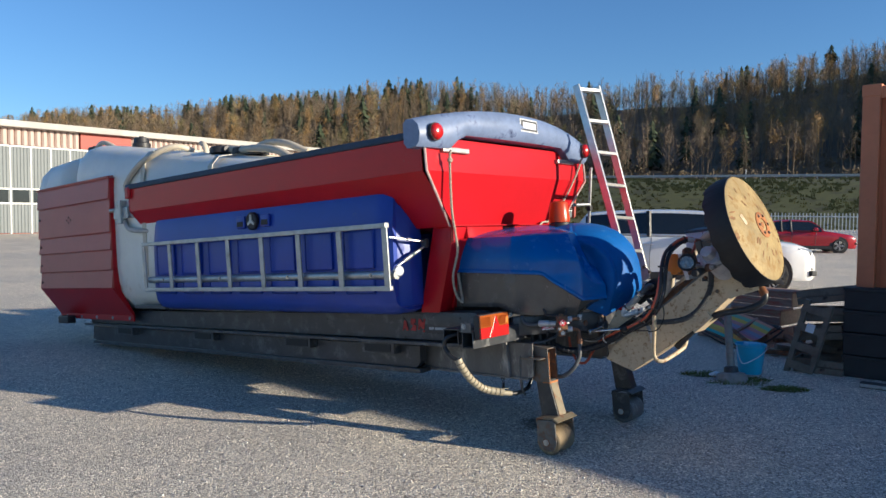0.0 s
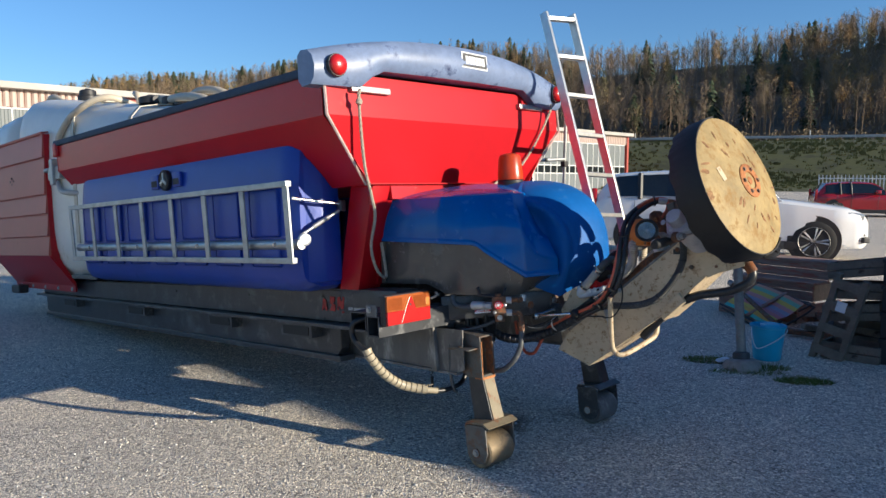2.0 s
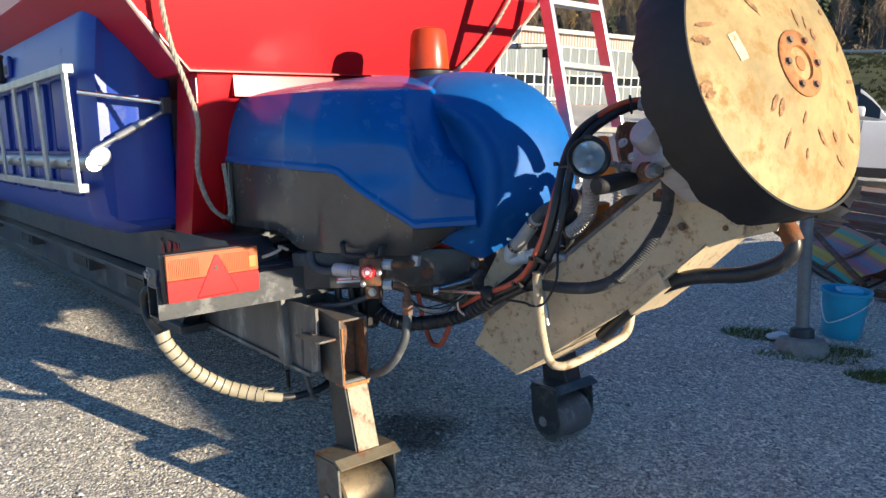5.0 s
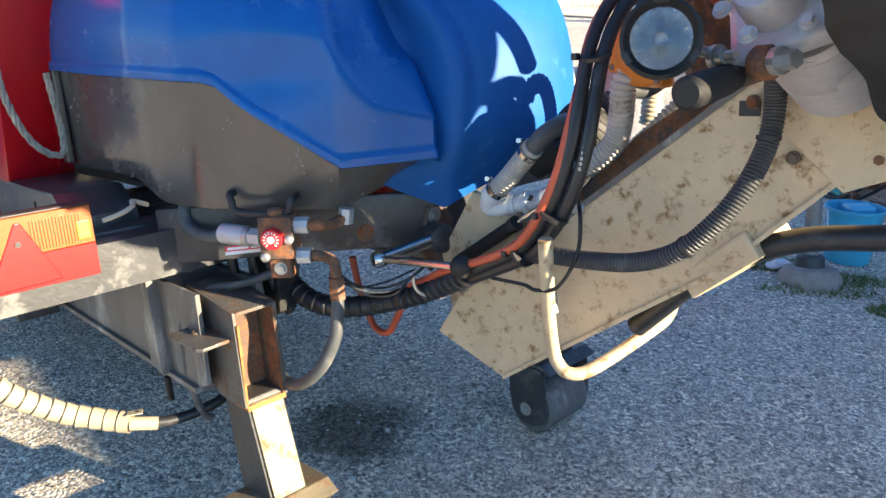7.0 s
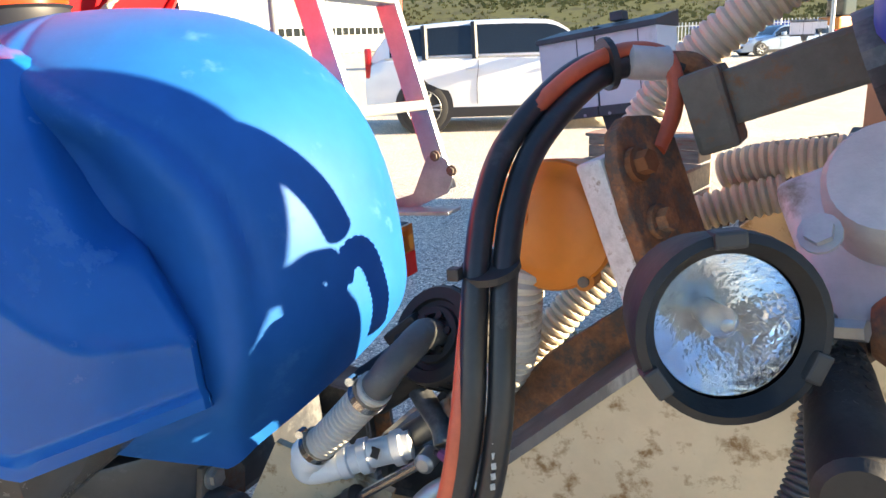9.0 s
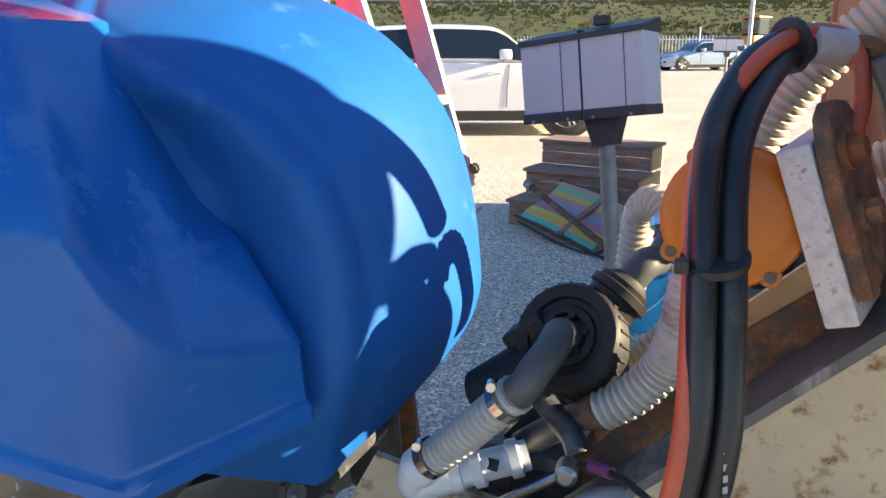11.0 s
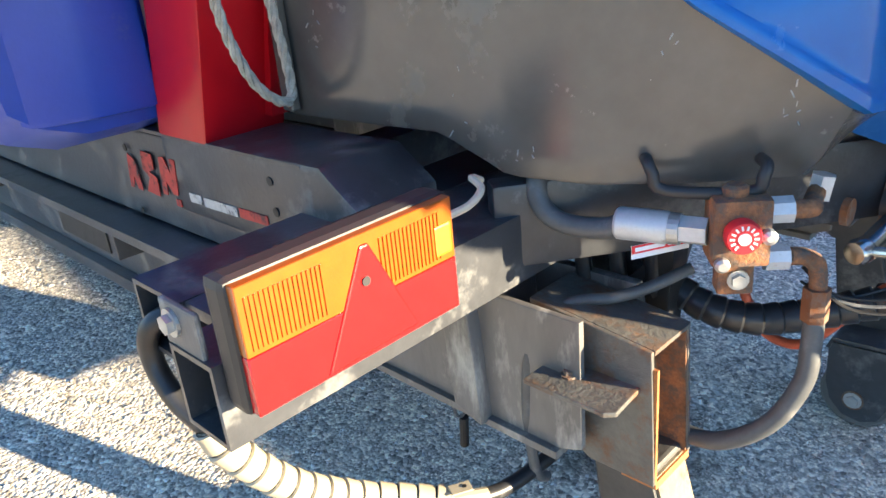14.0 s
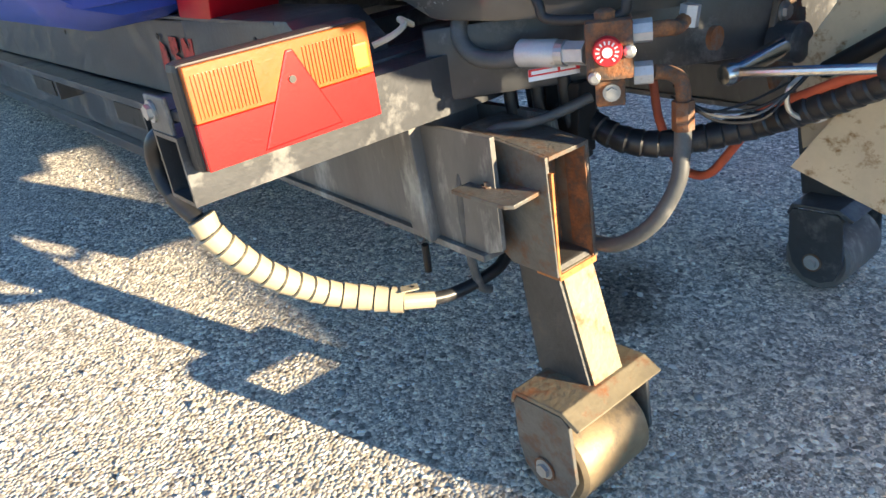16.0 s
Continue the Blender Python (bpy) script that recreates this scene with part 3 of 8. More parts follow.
def building():
    """Long low workshop; local x runs along its front, y goes in, z up."""
    start = BL - BDIR * 24
    W, H, DEEP = (BR - start).length, 7.0, 22.0
    b = thing("workshop_building", "long low workshop with grey folding doors under a pinkish sheet band", "building", Matrix.Translation(start) @ Matrix.Rotation(BYAW, 4, "Z"))
    part("wall", box(0, W, 0.3, DEEP, 0, H - 0.4), M_WALLR, b)
    part("roof", box(-0.4, W + 0.4, -0.5, DEEP, H - 0.4, H, 0.04), M_ROOF, b)
    band = bmesh.new()
    x = 0.0
    while x < W:
        prism([(x, 0.24), (x + 0.10, 0.12), (x + 0.26, 0.12), (x + 0.36, 0.24), (x + 0.36, 0.3), (x, 0.3)], "z", 5.55, H - 0.4, bm=band)
        x += 0.40
    part("band", band, M_WALLP, b, "pinkish ribbed metal band")
    part("red_band", box(28.0, 31.5, 0.06, 0.3, 5.56, H - 0.42), M_WALLR, b, "red sheet panel")
    part("corner_trim", box(W - 0.35, W + 0.06, 0.0, 0.4, 0, H - 0.4), M_WALLR, b)
    leaf_mesh = fr_mesh = win_mesh = None
    n = int((W - 1.0) / 1.22)
    for i in range(n):
        x0 = 0.5 + i * 1.22
        if leaf_mesh is None:
            lb = bmesh.new()
            for k in range(6):
                prism([(k * 0.2, 0.22), (k * 0.2 + 0.03, 0.19), (k * 0.2 + 0.17, 0.19), (k * 0.2 + 0.2, 0.22), (k * 0.2 + 0.2, 0.3), (k * 0.2, 0.3)], "z", 0.05, 5.5, bm=lb)
            o = part("door_leaf", lb, M_DOORG, b)
            leaf_mesh = o.data
        else:
            o = new("door_leaf", leaf_mesh)
            o.parent = b
        o.location.x = x0
        if fr_mesh is None:
            fb = box(-0.035, 0.035, 0.15, 0.25, 0.0, 5.5)
            box(0.05, 1.17, 0.15, 0.25, 5.42, 5.52, bm=fb)
            box(0.05, 1.17, 0.15, 0.25, 1.85, 1.95, bm=fb)
            box(0.05, 1.17, 0.15, 0.25, 2.75, 2.85, bm=fb)
            o2 = part("door_frame", fb, M_WFRAME, b)
            fr_mesh = o2.data
        else:
            o2 = new("door_frame", fr_mesh)
            o2.parent = b
        o2.location.x = x0
        if win_mesh is None:
            o3 = part("window", box(0.14, 1.08, 0.16, 0.2, 1.95, 2.75), M_GLASS, b)
            win_mesh = o3.data
        else:
            o3 = new("window", win_mesh)
            o3.parent = b
        o3.location.x = x0


building()


# ---- shipping container ----
CDIR = Vector((0.777, -0.629, 0)).normalized()
CX = Matrix.Translation((3.93, 7.62, 0.0)) @ Matrix.Rotation(math.atan2(CDIR.y, CDIR.x), 4, "Z")


def container():
    c = thing("shipping_container", "faded orange-red steel shipping container with ribbed sides", "container", CX)
    L, W, H = 12.19, 2.44, 2.90
    part("core", box(0.06, L - 0.06, 0.08, W - 0.06, 0.12, H - 0.06), M_CONT, c)
    ribs = bmesh.new()
    x = 0.2
    while x < L - 0.3:
        prism([(x, 0.06), (x + 0.07, 0.024), (x + 0.14, 0.024), (x + 0.21, 0.06), (x + 0.21, 0.09), (x, 0.09)], "z", 0.16, H - 0.14, bm=ribs)
        x += 0.278
    part("side_panel", ribs, M_CONT, c, "corrugated orange side sheet")
    for x in (0.0, L - 0.16):
        for y in (0.0, W - 0.16):
            part("corner_post", box(x, x + 0.16, y, y + 0.16, 0.1, H - 0.1, 0.008), M_CONT, c)
            part("corner_casting", box(x - 0.006, x + 0.17, y - 0.006, y + 0.17, 0.0, 0.12, 0.01), M_CONT, c)
            part("corner_casting", box(x - 0.006, x + 0.17, y - 0.006, y + 0.17, H - 0.12, H, 0.01), M_CONT, c)
    part("bottom_rail", box(0.16, L - 0.16, 0.0, 0.1, 0.02, 0.16, 0.006), M_RUSTY, c, "rusty lower rail")
    part("top_rail", box(0.16, L - 0.16, 0.01, 0.09, H - 0.14, H - 0.02, 0.006), M_CONT, c)
    part("roof", box(0.1, L - 0.1, 0.06, W - 0.05, H - 0.06, H - 0.03), M_CONT, c)


container()


# ---- the salt spreader, in its own coordinates: x to its rear, y to its far side, z up; it stands nose down ----
SPREADER = Matrix.Translation((-0.039, 5.105, 0.011)) @ Matrix.Rotation(radians(-36.07), 4, "Z") @ Matrix.Rotation(radians(-4.33), 4, "Y")
S = thing("salt_spreader", "red and blue road salt spreader standing on its steel legs", "salt spreader", SPREADER)
MID = 0.67


def sheet(rows, thick=0.004, close=False):
    """A skin through rows of points, given some thickness."""
    bm = bmesh.new()
    grid = [[bm.verts.new(p) for p in row] for row in rows]
    for a, b in zip(grid, grid[1:]):
        for i in range(len(a) - 1):
            bm.faces.new((a[i], a[i + 1], b[i + 1], b[i]))
    bmesh.ops.recalc_face_normals(bm, faces=bm.faces[:])
    if thick:
        bmesh.ops.solidify(bm, geom=bm.faces[:], thickness=thick)
    return bm


M_WORN = mat("worn_pale_edge", (0.52, 0.40, 0.37), 0.5, var=0.2, scale=14, dirt_or_shade=(0.42, 0.06, 0.06), patch_amt=0.4, dscale=10)


def hopper():
    """Flared bin: upright rim, sloping sides, rear wall, folded edges."""
    x0, xr, y0, y1 = -3.70, 0.25, -0.36, 1.70
    lo0, lo1 = -0.045, 1.385

    def ring(x, zt=2.085):
        return [(x, y0, zt), (x, y0 + 0.004, 1.855), (x, lo0, 1.485), (x, lo1, 1.485), (x, y1 - 0.004, 1.855), (x, y1, zt)]

    h = part("hopper", sheet([ring(x0), ring(x0 + 1.3), ring(x0 + 2.6), ring(0.235)], 0.006), M_RED, S, "glossy red steel hopper")
    rear = [[(0.262, y, 2.085) for y in (y0, 0.2, 1.1, y1)], [(0.272, y, 1.93) for y in (y0 + 0.004, 0.2, 1.1, y1 - 0.004)],
            [(0.276, y, 1.855) for y in (y0 + 0.01, 0.2, 1.1, y1 - 0.01)], [(0.19, y, 1.485) for y in (lo0, 0.3, 1.0, lo1)]]
    part("rear_wall", sheet(rear, 0.006), M_RED, h)
    front = [[(x0 - 0.004, y, 2.085) for y in (y0, y1)], [(x0 - 0.004, y, 1.855) for y in (y0, y1)], [(x0 + 0.25, y, 1.485) for y in (lo0, lo1)]]
    part("front_wall", sheet(front, 0.006), M_RED, h)
    # folded lip along the rear corners
    for ya, yb, s in ((y0, lo0, -1), (y1, lo1, 1)):
        part("edge_strip", tube([(0.268, ya + s * 0.004, 2.08), (0.282, ya + s * 0.006, 1.855), (0.196, yb + s * 0.006, 1.485)], 0.0085, 6, smooth_path=False), M_WORN, h, "paint-worn pale edge")
    # rolled tarpaulin along the rims
    for y in (y0, y1):
        part("tarpaulin", box(x0 - 0.03, 0.22, y - 0.022, y + 0.05, 2.075, 2.125, 0.014), M_GASKET, h, "dark blue tarpaulin edge")
    top = sheet([[(x, y0 + (y1 - y0) * k / 10, 2.11 + 0.07 * math.sin(math.pi * k / 10)) for k in range(11)] for x in (x0, -2.4, -1.1, 0.2)], 0.006)
    part("cover_sheet", top, M_GASKET, h, "dark tarpaulin over the hopper", True)
    part("corner_cap", box(x0 - 0.035, x0 + 0.05, y0 - 0.03, y0 + 0.04, 1.98, 2.10, 0.02), M_RED, h)
    return h


def hood():
    """Bowed plastic bumper along the rear rim with two round lamps and a sign."""
    n = 28
    rows = []
    for i in range(n + 1):
        k = i / n
        y = -0.455 + k * 2.165
        u = 2 * k - 1
        bow = 0.085 * (1 - u * u)
        top = 2.185 + 0.125 * (1 - abs(u) ** 2.2)
        arch = max(0.0, min(1.0, (1 - abs(u) - 0.26) / 0.16))
        low = 2.005 + 0.10 * (arch * arch * (3 - 2 * arch))
        xo = 0.305 + bow
        rows.append([(0.17, y, low + 0.03), (0.20 + bow * 0.4, y, low - 0.004), (xo - 0.03, y, low), (xo, y, low + 0.03), (xo + 0.012, y, (low + top) / 2),
                     (xo - 0.006, y, top - 0.035), (xo - 0.045, y, top), (0.20 + bow * 0.4, y, top + 0.006), (0.17, y, top - 0.02)])
    bm = bmesh.new()
    grid = [[bm.verts.new(p) for p in r] for r in rows]
    for a, b in zip(grid, grid[1:]):
        m = len(a)
        for i in range(m):
            bm.faces.new((a[i], a[(i + 1) % m], b[(i + 1) % m], b[i]))
    bm.faces.new(grid[0][::-1]), bm.faces.new(grid[-1])
    bmesh.ops.recalc_face_normals(bm, faces=bm.faces[:])
    h = part("hood", bm, M_HOOD, S, "scuffed blue-grey plastic bumper hood", True)
    for y in (-0.330, 1.610):
        lamp = part("marker_lamp", lathe([(0, 0.058), (0.02, 0.062), (0.028, 0.06)], (0.325, y, 2.103), (1, 0, 0.02), 28), M_TRIM, h, "black lamp base")
        part("lens", lathe([(0, 0.056), (0.012, 0.054), (0.024, 0.045), (0.032, 0.028), (0.036, 0.0)], (0.352, y, 2.104), (1, 0, 0.02), 28), M_REDLENS, lamp, "round red lens", True)
    sg = part("sign", box(-0.115, 0.115, -0.048, 0.048, 0, 0.004, 0.0), M_SIGNW, h, "white-framed maker's sign")
    sg.matrix_basis = Matrix.Translation((0.392, 0.70, 2.225)) @ Matrix.Rotation(radians(90), 4, "Z") @ Matrix.Rotation(radians(86), 4, "X") @ Matrix.Rotation(radians(-1), 4, "Z")
    pl = part("sign_field", box(-0.106, 0.106, -0.040, 0.040, 0.003, 0.0065), M_DKGREY, sg)
    for i in range(6):
        part("mark", box(-0.083 + i * 0.029, -0.060 + i * 0.029, -0.024, 0.024, 0.006, 0.0085), M_SIGNW, sg)
    for ya, yb in ((-0.2, 0.08), (1.25, 1.5)):
        part("bracket", box(0.26, 0.30, ya, yb, 1.985, 2.02, 0.006), M_GALV, h)
    return h


def side_tank():
    """Blue moulded brine tank with panels, grooves and a filler emblem."""
    xa, xb = -3.44, -0.16
    prof = [(-0.262, 1.748), (-0.278, 1.70), (-0.300, 1.50), (-0.305, 1.06), (-0.292, 0.965), (-0.25, 0.90), (-0.17, 0.872), (0.02, 0.872), (0.02, 1.748)]
    n = 44
    rows = []
    for i in range(n + 1):
        k = i / n
        x = xa + (xb - xa) * k
        end = min(1.0, min(k, 1 - k) * n / 1.6)
        r = math.sqrt(max(0.0, 1 - (1 - end) ** 2))
        pull = 0.04 * (1 - r)
        rows.append([(x, y + pull * (1 if y < -0.05 else 0), z - (pull * 0.6 if z > 1.7 else 0) + (pull * 0.8 if z < 0.95 else 0)) for y, z in prof])
    bm = bmesh.new()
    grid = [[bm.verts.new(p) for p in r] for r in rows]
    m = len(prof)
    for a, b in zip(grid, grid[1:]):
        for i in range(m):
            bm.faces.new((a[i], a[(i + 1) % m], b[(i + 1) % m], b[i]))
    bm.faces.new(grid[0][::-1])
    end = bm.faces.new(grid[-1])
    bmesh.ops.recalc_face_normals(bm, faces=bm.faces[:])
    t = part("side_tank", bm, M_TANK, S, "blue moulded plastic brine tank", True)
    # swelling rear end that tucks in towards the frame
    e = prism([(xb - 0.005, -0.24), (xb - 0.005, 0.0), (xb + 0.035, 0.0), (xb + 0.03, -0.12)], "z", 0.93, 1.66, 0.012)
    part("tank_end", e, M_TANK, t, "", True)
    for i in range(7):
        x = xa + 0.31 + i * 0.445
        if x > xb - 0.2:
            break
        part("groove_panel", box(x - 0.155, x + 0.155, -0.318, -0.30, 1.21, 1.50, 0.02, seg=3), M_TANK, t, "", True)
        part("foot_panel", box(x - 0.155, x + 0.155, -0.318, -0.297, 1.03, 1.15, 0.02, seg=3), M_TANK, t, "", True)
    c = Vector((-1.74, -0.292, 1.64))
    cap = part("filler_cap", lathe([(0, 0.075), (0.028, 0.075), (0.034, 0.066), (0.026, 0.058), (0.026, 0.0)], c, (0, -1, 0), 28), M_TRIM, t, "round black filler cap", True)
    for i in range(3):
        a = math.pi / 2 + i * 2.094
        part("spoke", moved(box(0, 0.055, -0.006, 0.006, -0.012, 0.012, 0.003), Matrix.Translation(c + Vector((0, -0.03, 0))) @ Matrix.Rotation(-a, 4, "Y")), M_GALV, cap)
    for s in (-1, 1):
        part("grip", box(c.x + s * 0.17 - 0.06, c.x + s * 0.17 + 0.06, -0.312, -0.285, 1.585, 1.69, 0.012), M_TANK, t, "", True)
        part("grip_recess", box(c.x + s * 0.17 - 0.045, c.x + s * 0.17 + 0.045, -0.3145, -0.30, 1.60, 1.645, 0.004), M_RUBBER, t)
    far = copy_mesh_part("far_side_tank", t, S)
    return t


def copy_mesh_part(name, src, parent):
    """The same tank mirrored on the far side."""
    me = src.data.copy()
    me.transform(Matrix.Translation((0, 2 * MID, 0)) @ Matrix.Diagonal((1, -1, 1, 1)))
    me.flip_normals()
    o = new(name, me)
    o.parent = parent
    return o


def guard():
    """Galvanised underrun guard before the side tank."""
    xa, xb, y = -3.45, -0.11, -0.365
    g = part("guard_frame", box(xa, xb, y - 0.02, y + 0.02, 1.495, 1.53, 0.005), M_GALV, S, "galvanised side guard frame")
    part("bottom_rail", box(xa, xb, y - 0.005, y + 0.035, 1.055, 1.09, 0.005), M_GALV, g)
    for i in range(8):
        x = xa + 0.02 + i * (xb - xa - 0.04) / 7
        part("upright", prism([(y - 0.016, 1.50), (y - 0.004, 1.06), (y + 0.008, 1.06), (y - 0.004, 1.50)], "x", x - 0.026, x + 0.026, 0.002), M_GALV, g)
        if i < 7 and i % 2 == 0:
            part("bolt", bolt((x + 0.28, y + 0.03, 1.165), (0, -1, 0), 0.011, 0.016), M_CHROME, g)
    part("pipe", cyl((xa, y + 0.055, 1.165), (xb + 0.02, y + 0.055, 1.165), 0.031, 18), M_GALV, g, "", True)
    part("end_knob", lathe([(0, 0.036), (0.03, 0.038), (0.042, 0.03), (0.045, 0)], (-0.115, -0.275, 1.19), (0.8, -0.5, 0), 20), M_WHITEP, g, "white plastic end cap", True)
    part("strut", cyl((-0.12, -0.34, 1.43), (-0.05, -0.03, 1.385), 0.010, 10), M_CHROME, g)
    part("strut", cyl((-0.115, -0.30, 1.215), (-0.05, -0.03, 1.365), 0.009, 10), M_GALV, g)
    part("strut_sleeve", cyl((-0.098, -0.22, 1.26), (-0.072, -0.12, 1.315), 0.014, 12), M_GALV, g)
    part("strut_plate", box(-0.075, -0.035, -0.06, -0.02, 1.345, 1.41, 0.006), M_BLACK, g)


def bulkhead():
    """Red frame plate between hopper and chassis, with a box post at the near side."""
    for ya, yb, nm in ((-0.006, 0.165, "post"), (1.18, 1.346, "post")):
        bm = bmesh.new()
        pts = [(-0.157, 0.872), (0.022, 0.872), (0.203, 1.487), (0.0, 1.487)]
        prism(pts, "y", ya, yb, 0.008, bm)
        part(nm, bm, M_RED, S, "red box post", True)
    part("bulkhead", prism([(0.03, 0.90), (0.052, 0.90), (0.186, 1.487), (0.16, 1.487)], "y", 0.12, 1.22), M_RED, S)
    part("frame_lip", prism([(0.160, 1.400), (0.212, 1.400), (0.203, 1.487), (0.160, 1.487)], "y", 0.13, 1.21), M_GLOSSRED, S, "glossy red folded lip")
    part("ledge", box(0.0, 0.21, 0.0, 1.34, 1.478, 1.494, 0.004), M_RED, S)
    part("reflector", box(0.16, 0.192, -0.012, -0.004, 1.37, 1.47, 0.006), M_REDLENS, S, "small red side reflector")


def chassis():
    """Long channel beams, outriggers and the lower skid frame."""
    for s, y in ((1, 0.0), (-1, 2 * MID)):
        def yy(v):
            return y + s * v
        b = part("beam", prism([(-5.42, 0.665), (0.33, 0.672), (0.44, 0.70), (0.44, 0.78), (0.33, 0.872), (-5.42, 0.80)], "y", min(yy(0), yy(0.075)), max(yy(0), yy(0.075)), 0.004), M_BLACK, S, "black steel chassis beam")
        part("flange", box(-5.44, 0.36, min(yy(-0.075), yy(0.08)), max(yy(-0.075), yy(0.08)), 0.642, 0.664, 0.002), M_BLACK, b)
        part("top_flange", box(-5.0, 0.30, min(yy(-0.004), yy(0.12)), max(yy(-0.004), yy(0.12)), 0.868, 0.876, 0.001), M_BLACK, b)
        sk = part("skid_rail", prism([(-5.45, 0.62), (-5.45, 0.48), (-5.38, 0.45), (-4.9, 0.445), (-1.6, 0.455), (-0.26, 0.455), (-0.22, 0.50), (-0.22, 0.62)], "y", min(yy(0.03), yy(0.10)), max(yy(0.03), yy(0.10)), 0.004), M_BLACK, S, "dirty black skid rail")
        for x in (-4.7, -3.15, -1.72, -0.75):
            part("slot", box(x, x + 0.34, min(yy(-0.052), yy(0.03)), max(yy(-0.052), yy(0.03)), 0.56, 0.64, 0.002), M_BLACK, sk)
            part("slot_mouth", box(x + 0.03, x + 0.31, min(yy(-0.056), yy(0.0)), max(yy(-0.056), yy(0.0)), 0.572, 0.628), M_RUBBER, sk)
        part("skid_shoe", box(-5.4, -0.2, min(yy(0.0), yy(0.12)), max(yy(0.0), yy(0.12)), 0.42, 0.455, 0.004), M_BLACK, S)
    for ya in (0.148, 1.18):
        part("inner_rail", prism([(-1.2, 0.66), (-1.2, 0.46), (-0.3, 0.442), (0.66, 0.424), (0.70, 0.44), (0.70, 0.66)], "y", ya, ya + 0.012, 0.002), M_FRAME, S, "dirty grey frame plate")
        part("rail_foot", prism([(-1.2, 0.446), (0.66, 0.410), (0.66, 0.424), (-1.2, 0.46)], "y", ya - 0.012, ya + 0.05, 0.001), M_FRAME, S)
    for x in (-5.2, -4.2, -2.6, -1.1, 0.0):
        part("cross_member", box(x, x + 0.09, 0.08, 2 * MID - 0.08, 0.67, 0.80), M_BLACK, S)
    part("bearer", box(-3.95, -3.35, -0.22, 0.06, 0.872, 0.905, 0.004), M_BLACK, S)
    # end block on the near beam
    part("end_block", prism([(-0.16, 0.874), (0.345, 0.880), (0.425, 0.825), (0.425, 0.72), (-0.16, 0.72)], "y", -0.004, 0.165, 0.010), M_BLACK, S, "", True)
    # rear cross bars: a wide tube before a lamp tube, both open at the near end
    for x0, x1, y0, z0, z1, label in ((0.285, 0.415, -0.285, 0.695, 0.797, "black square tube with open end"), (0.486, 0.578, -0.336, 0.682, 0.790, "black lamp tube with open end")):
        tb = prism([(x0, z1), (x1, z1), (x1, z0), (x0, z0)], "y", y0, 1.68)
        bmesh.ops.delete(tb, geom=[f for f in tb.faces if abs(f.normal.y) > 0.9], context="FACES")
        bmesh.ops.solidify(tb, geom=tb.faces[:], thickness=0.007)
        part("cross_tube", tb, M_BLACK, S, label)
    part("tube_plate", box(0.412, 0.489, -0.278, 1.60, 0.778, 0.796, 0.004), M_BLACK, S, "", True)
    part("ear", box(0.478, 0.560, -0.334, -0.326, 0.788, 0.846, 0.004), M_FRAME, S)
    part("ear_bolt", bolt((0.506, -0.334, 0.822), (0, -1, 0), 0.012, 0.012), M_GALV, S)


HOPPER = hopper()
hood()
side_tank()
guard()
bulkhead()
chassis()


def tank_shell(xa, xb, za, zb, ribs):
    """Blow-moulded tank: rounded box section along x whose top falls from za to zb, with shallow moulded waists."""
    n, m = 46, 44
    bm = bmesh.new()
    rows = []
    for i in range(n + 1):
        u = i / n
        x = xa + (xb - xa) * u
        end = min(x - xa, xb - x)
        k = 1.0 - max(0.0, 1.0 - end / 0.26) ** 2 * 0.16
        k -= sum(0.012 * math.exp(-((x - r) / 0.035) ** 2) for r in ribs)
        top = za + (zb - za) * u
        cz, hz, cy, hy = (top + 0.82) / 2, (top - 0.82) / 2, 0.55, 0.80
        ring = []
        for j in range(m):
            a = 2 * math.pi * j / m
            c, d = math.cos(a), math.sin(a)
            q = (abs(c) ** 5.0 + abs(d) ** 5.0) ** -0.2
            ring.append(bm.verts.new((x, cy + hy * k * q * c, cz + hz * (1 - (1 - k) * 0.8) * q * d)))
        rows.append(ring)
    for a, b in zip(rows, rows[1:]):
        for j in range(m):
            bm.faces.new((a[j], a[(j + 1) % m], b[(j + 1) % m], b[j]))
    bm.faces.new(rows[0][::-1]), bm.faces.new(rows[-1])
    bmesh.ops.recalc_face_normals(bm, faces=bm.faces[:])
    return bm


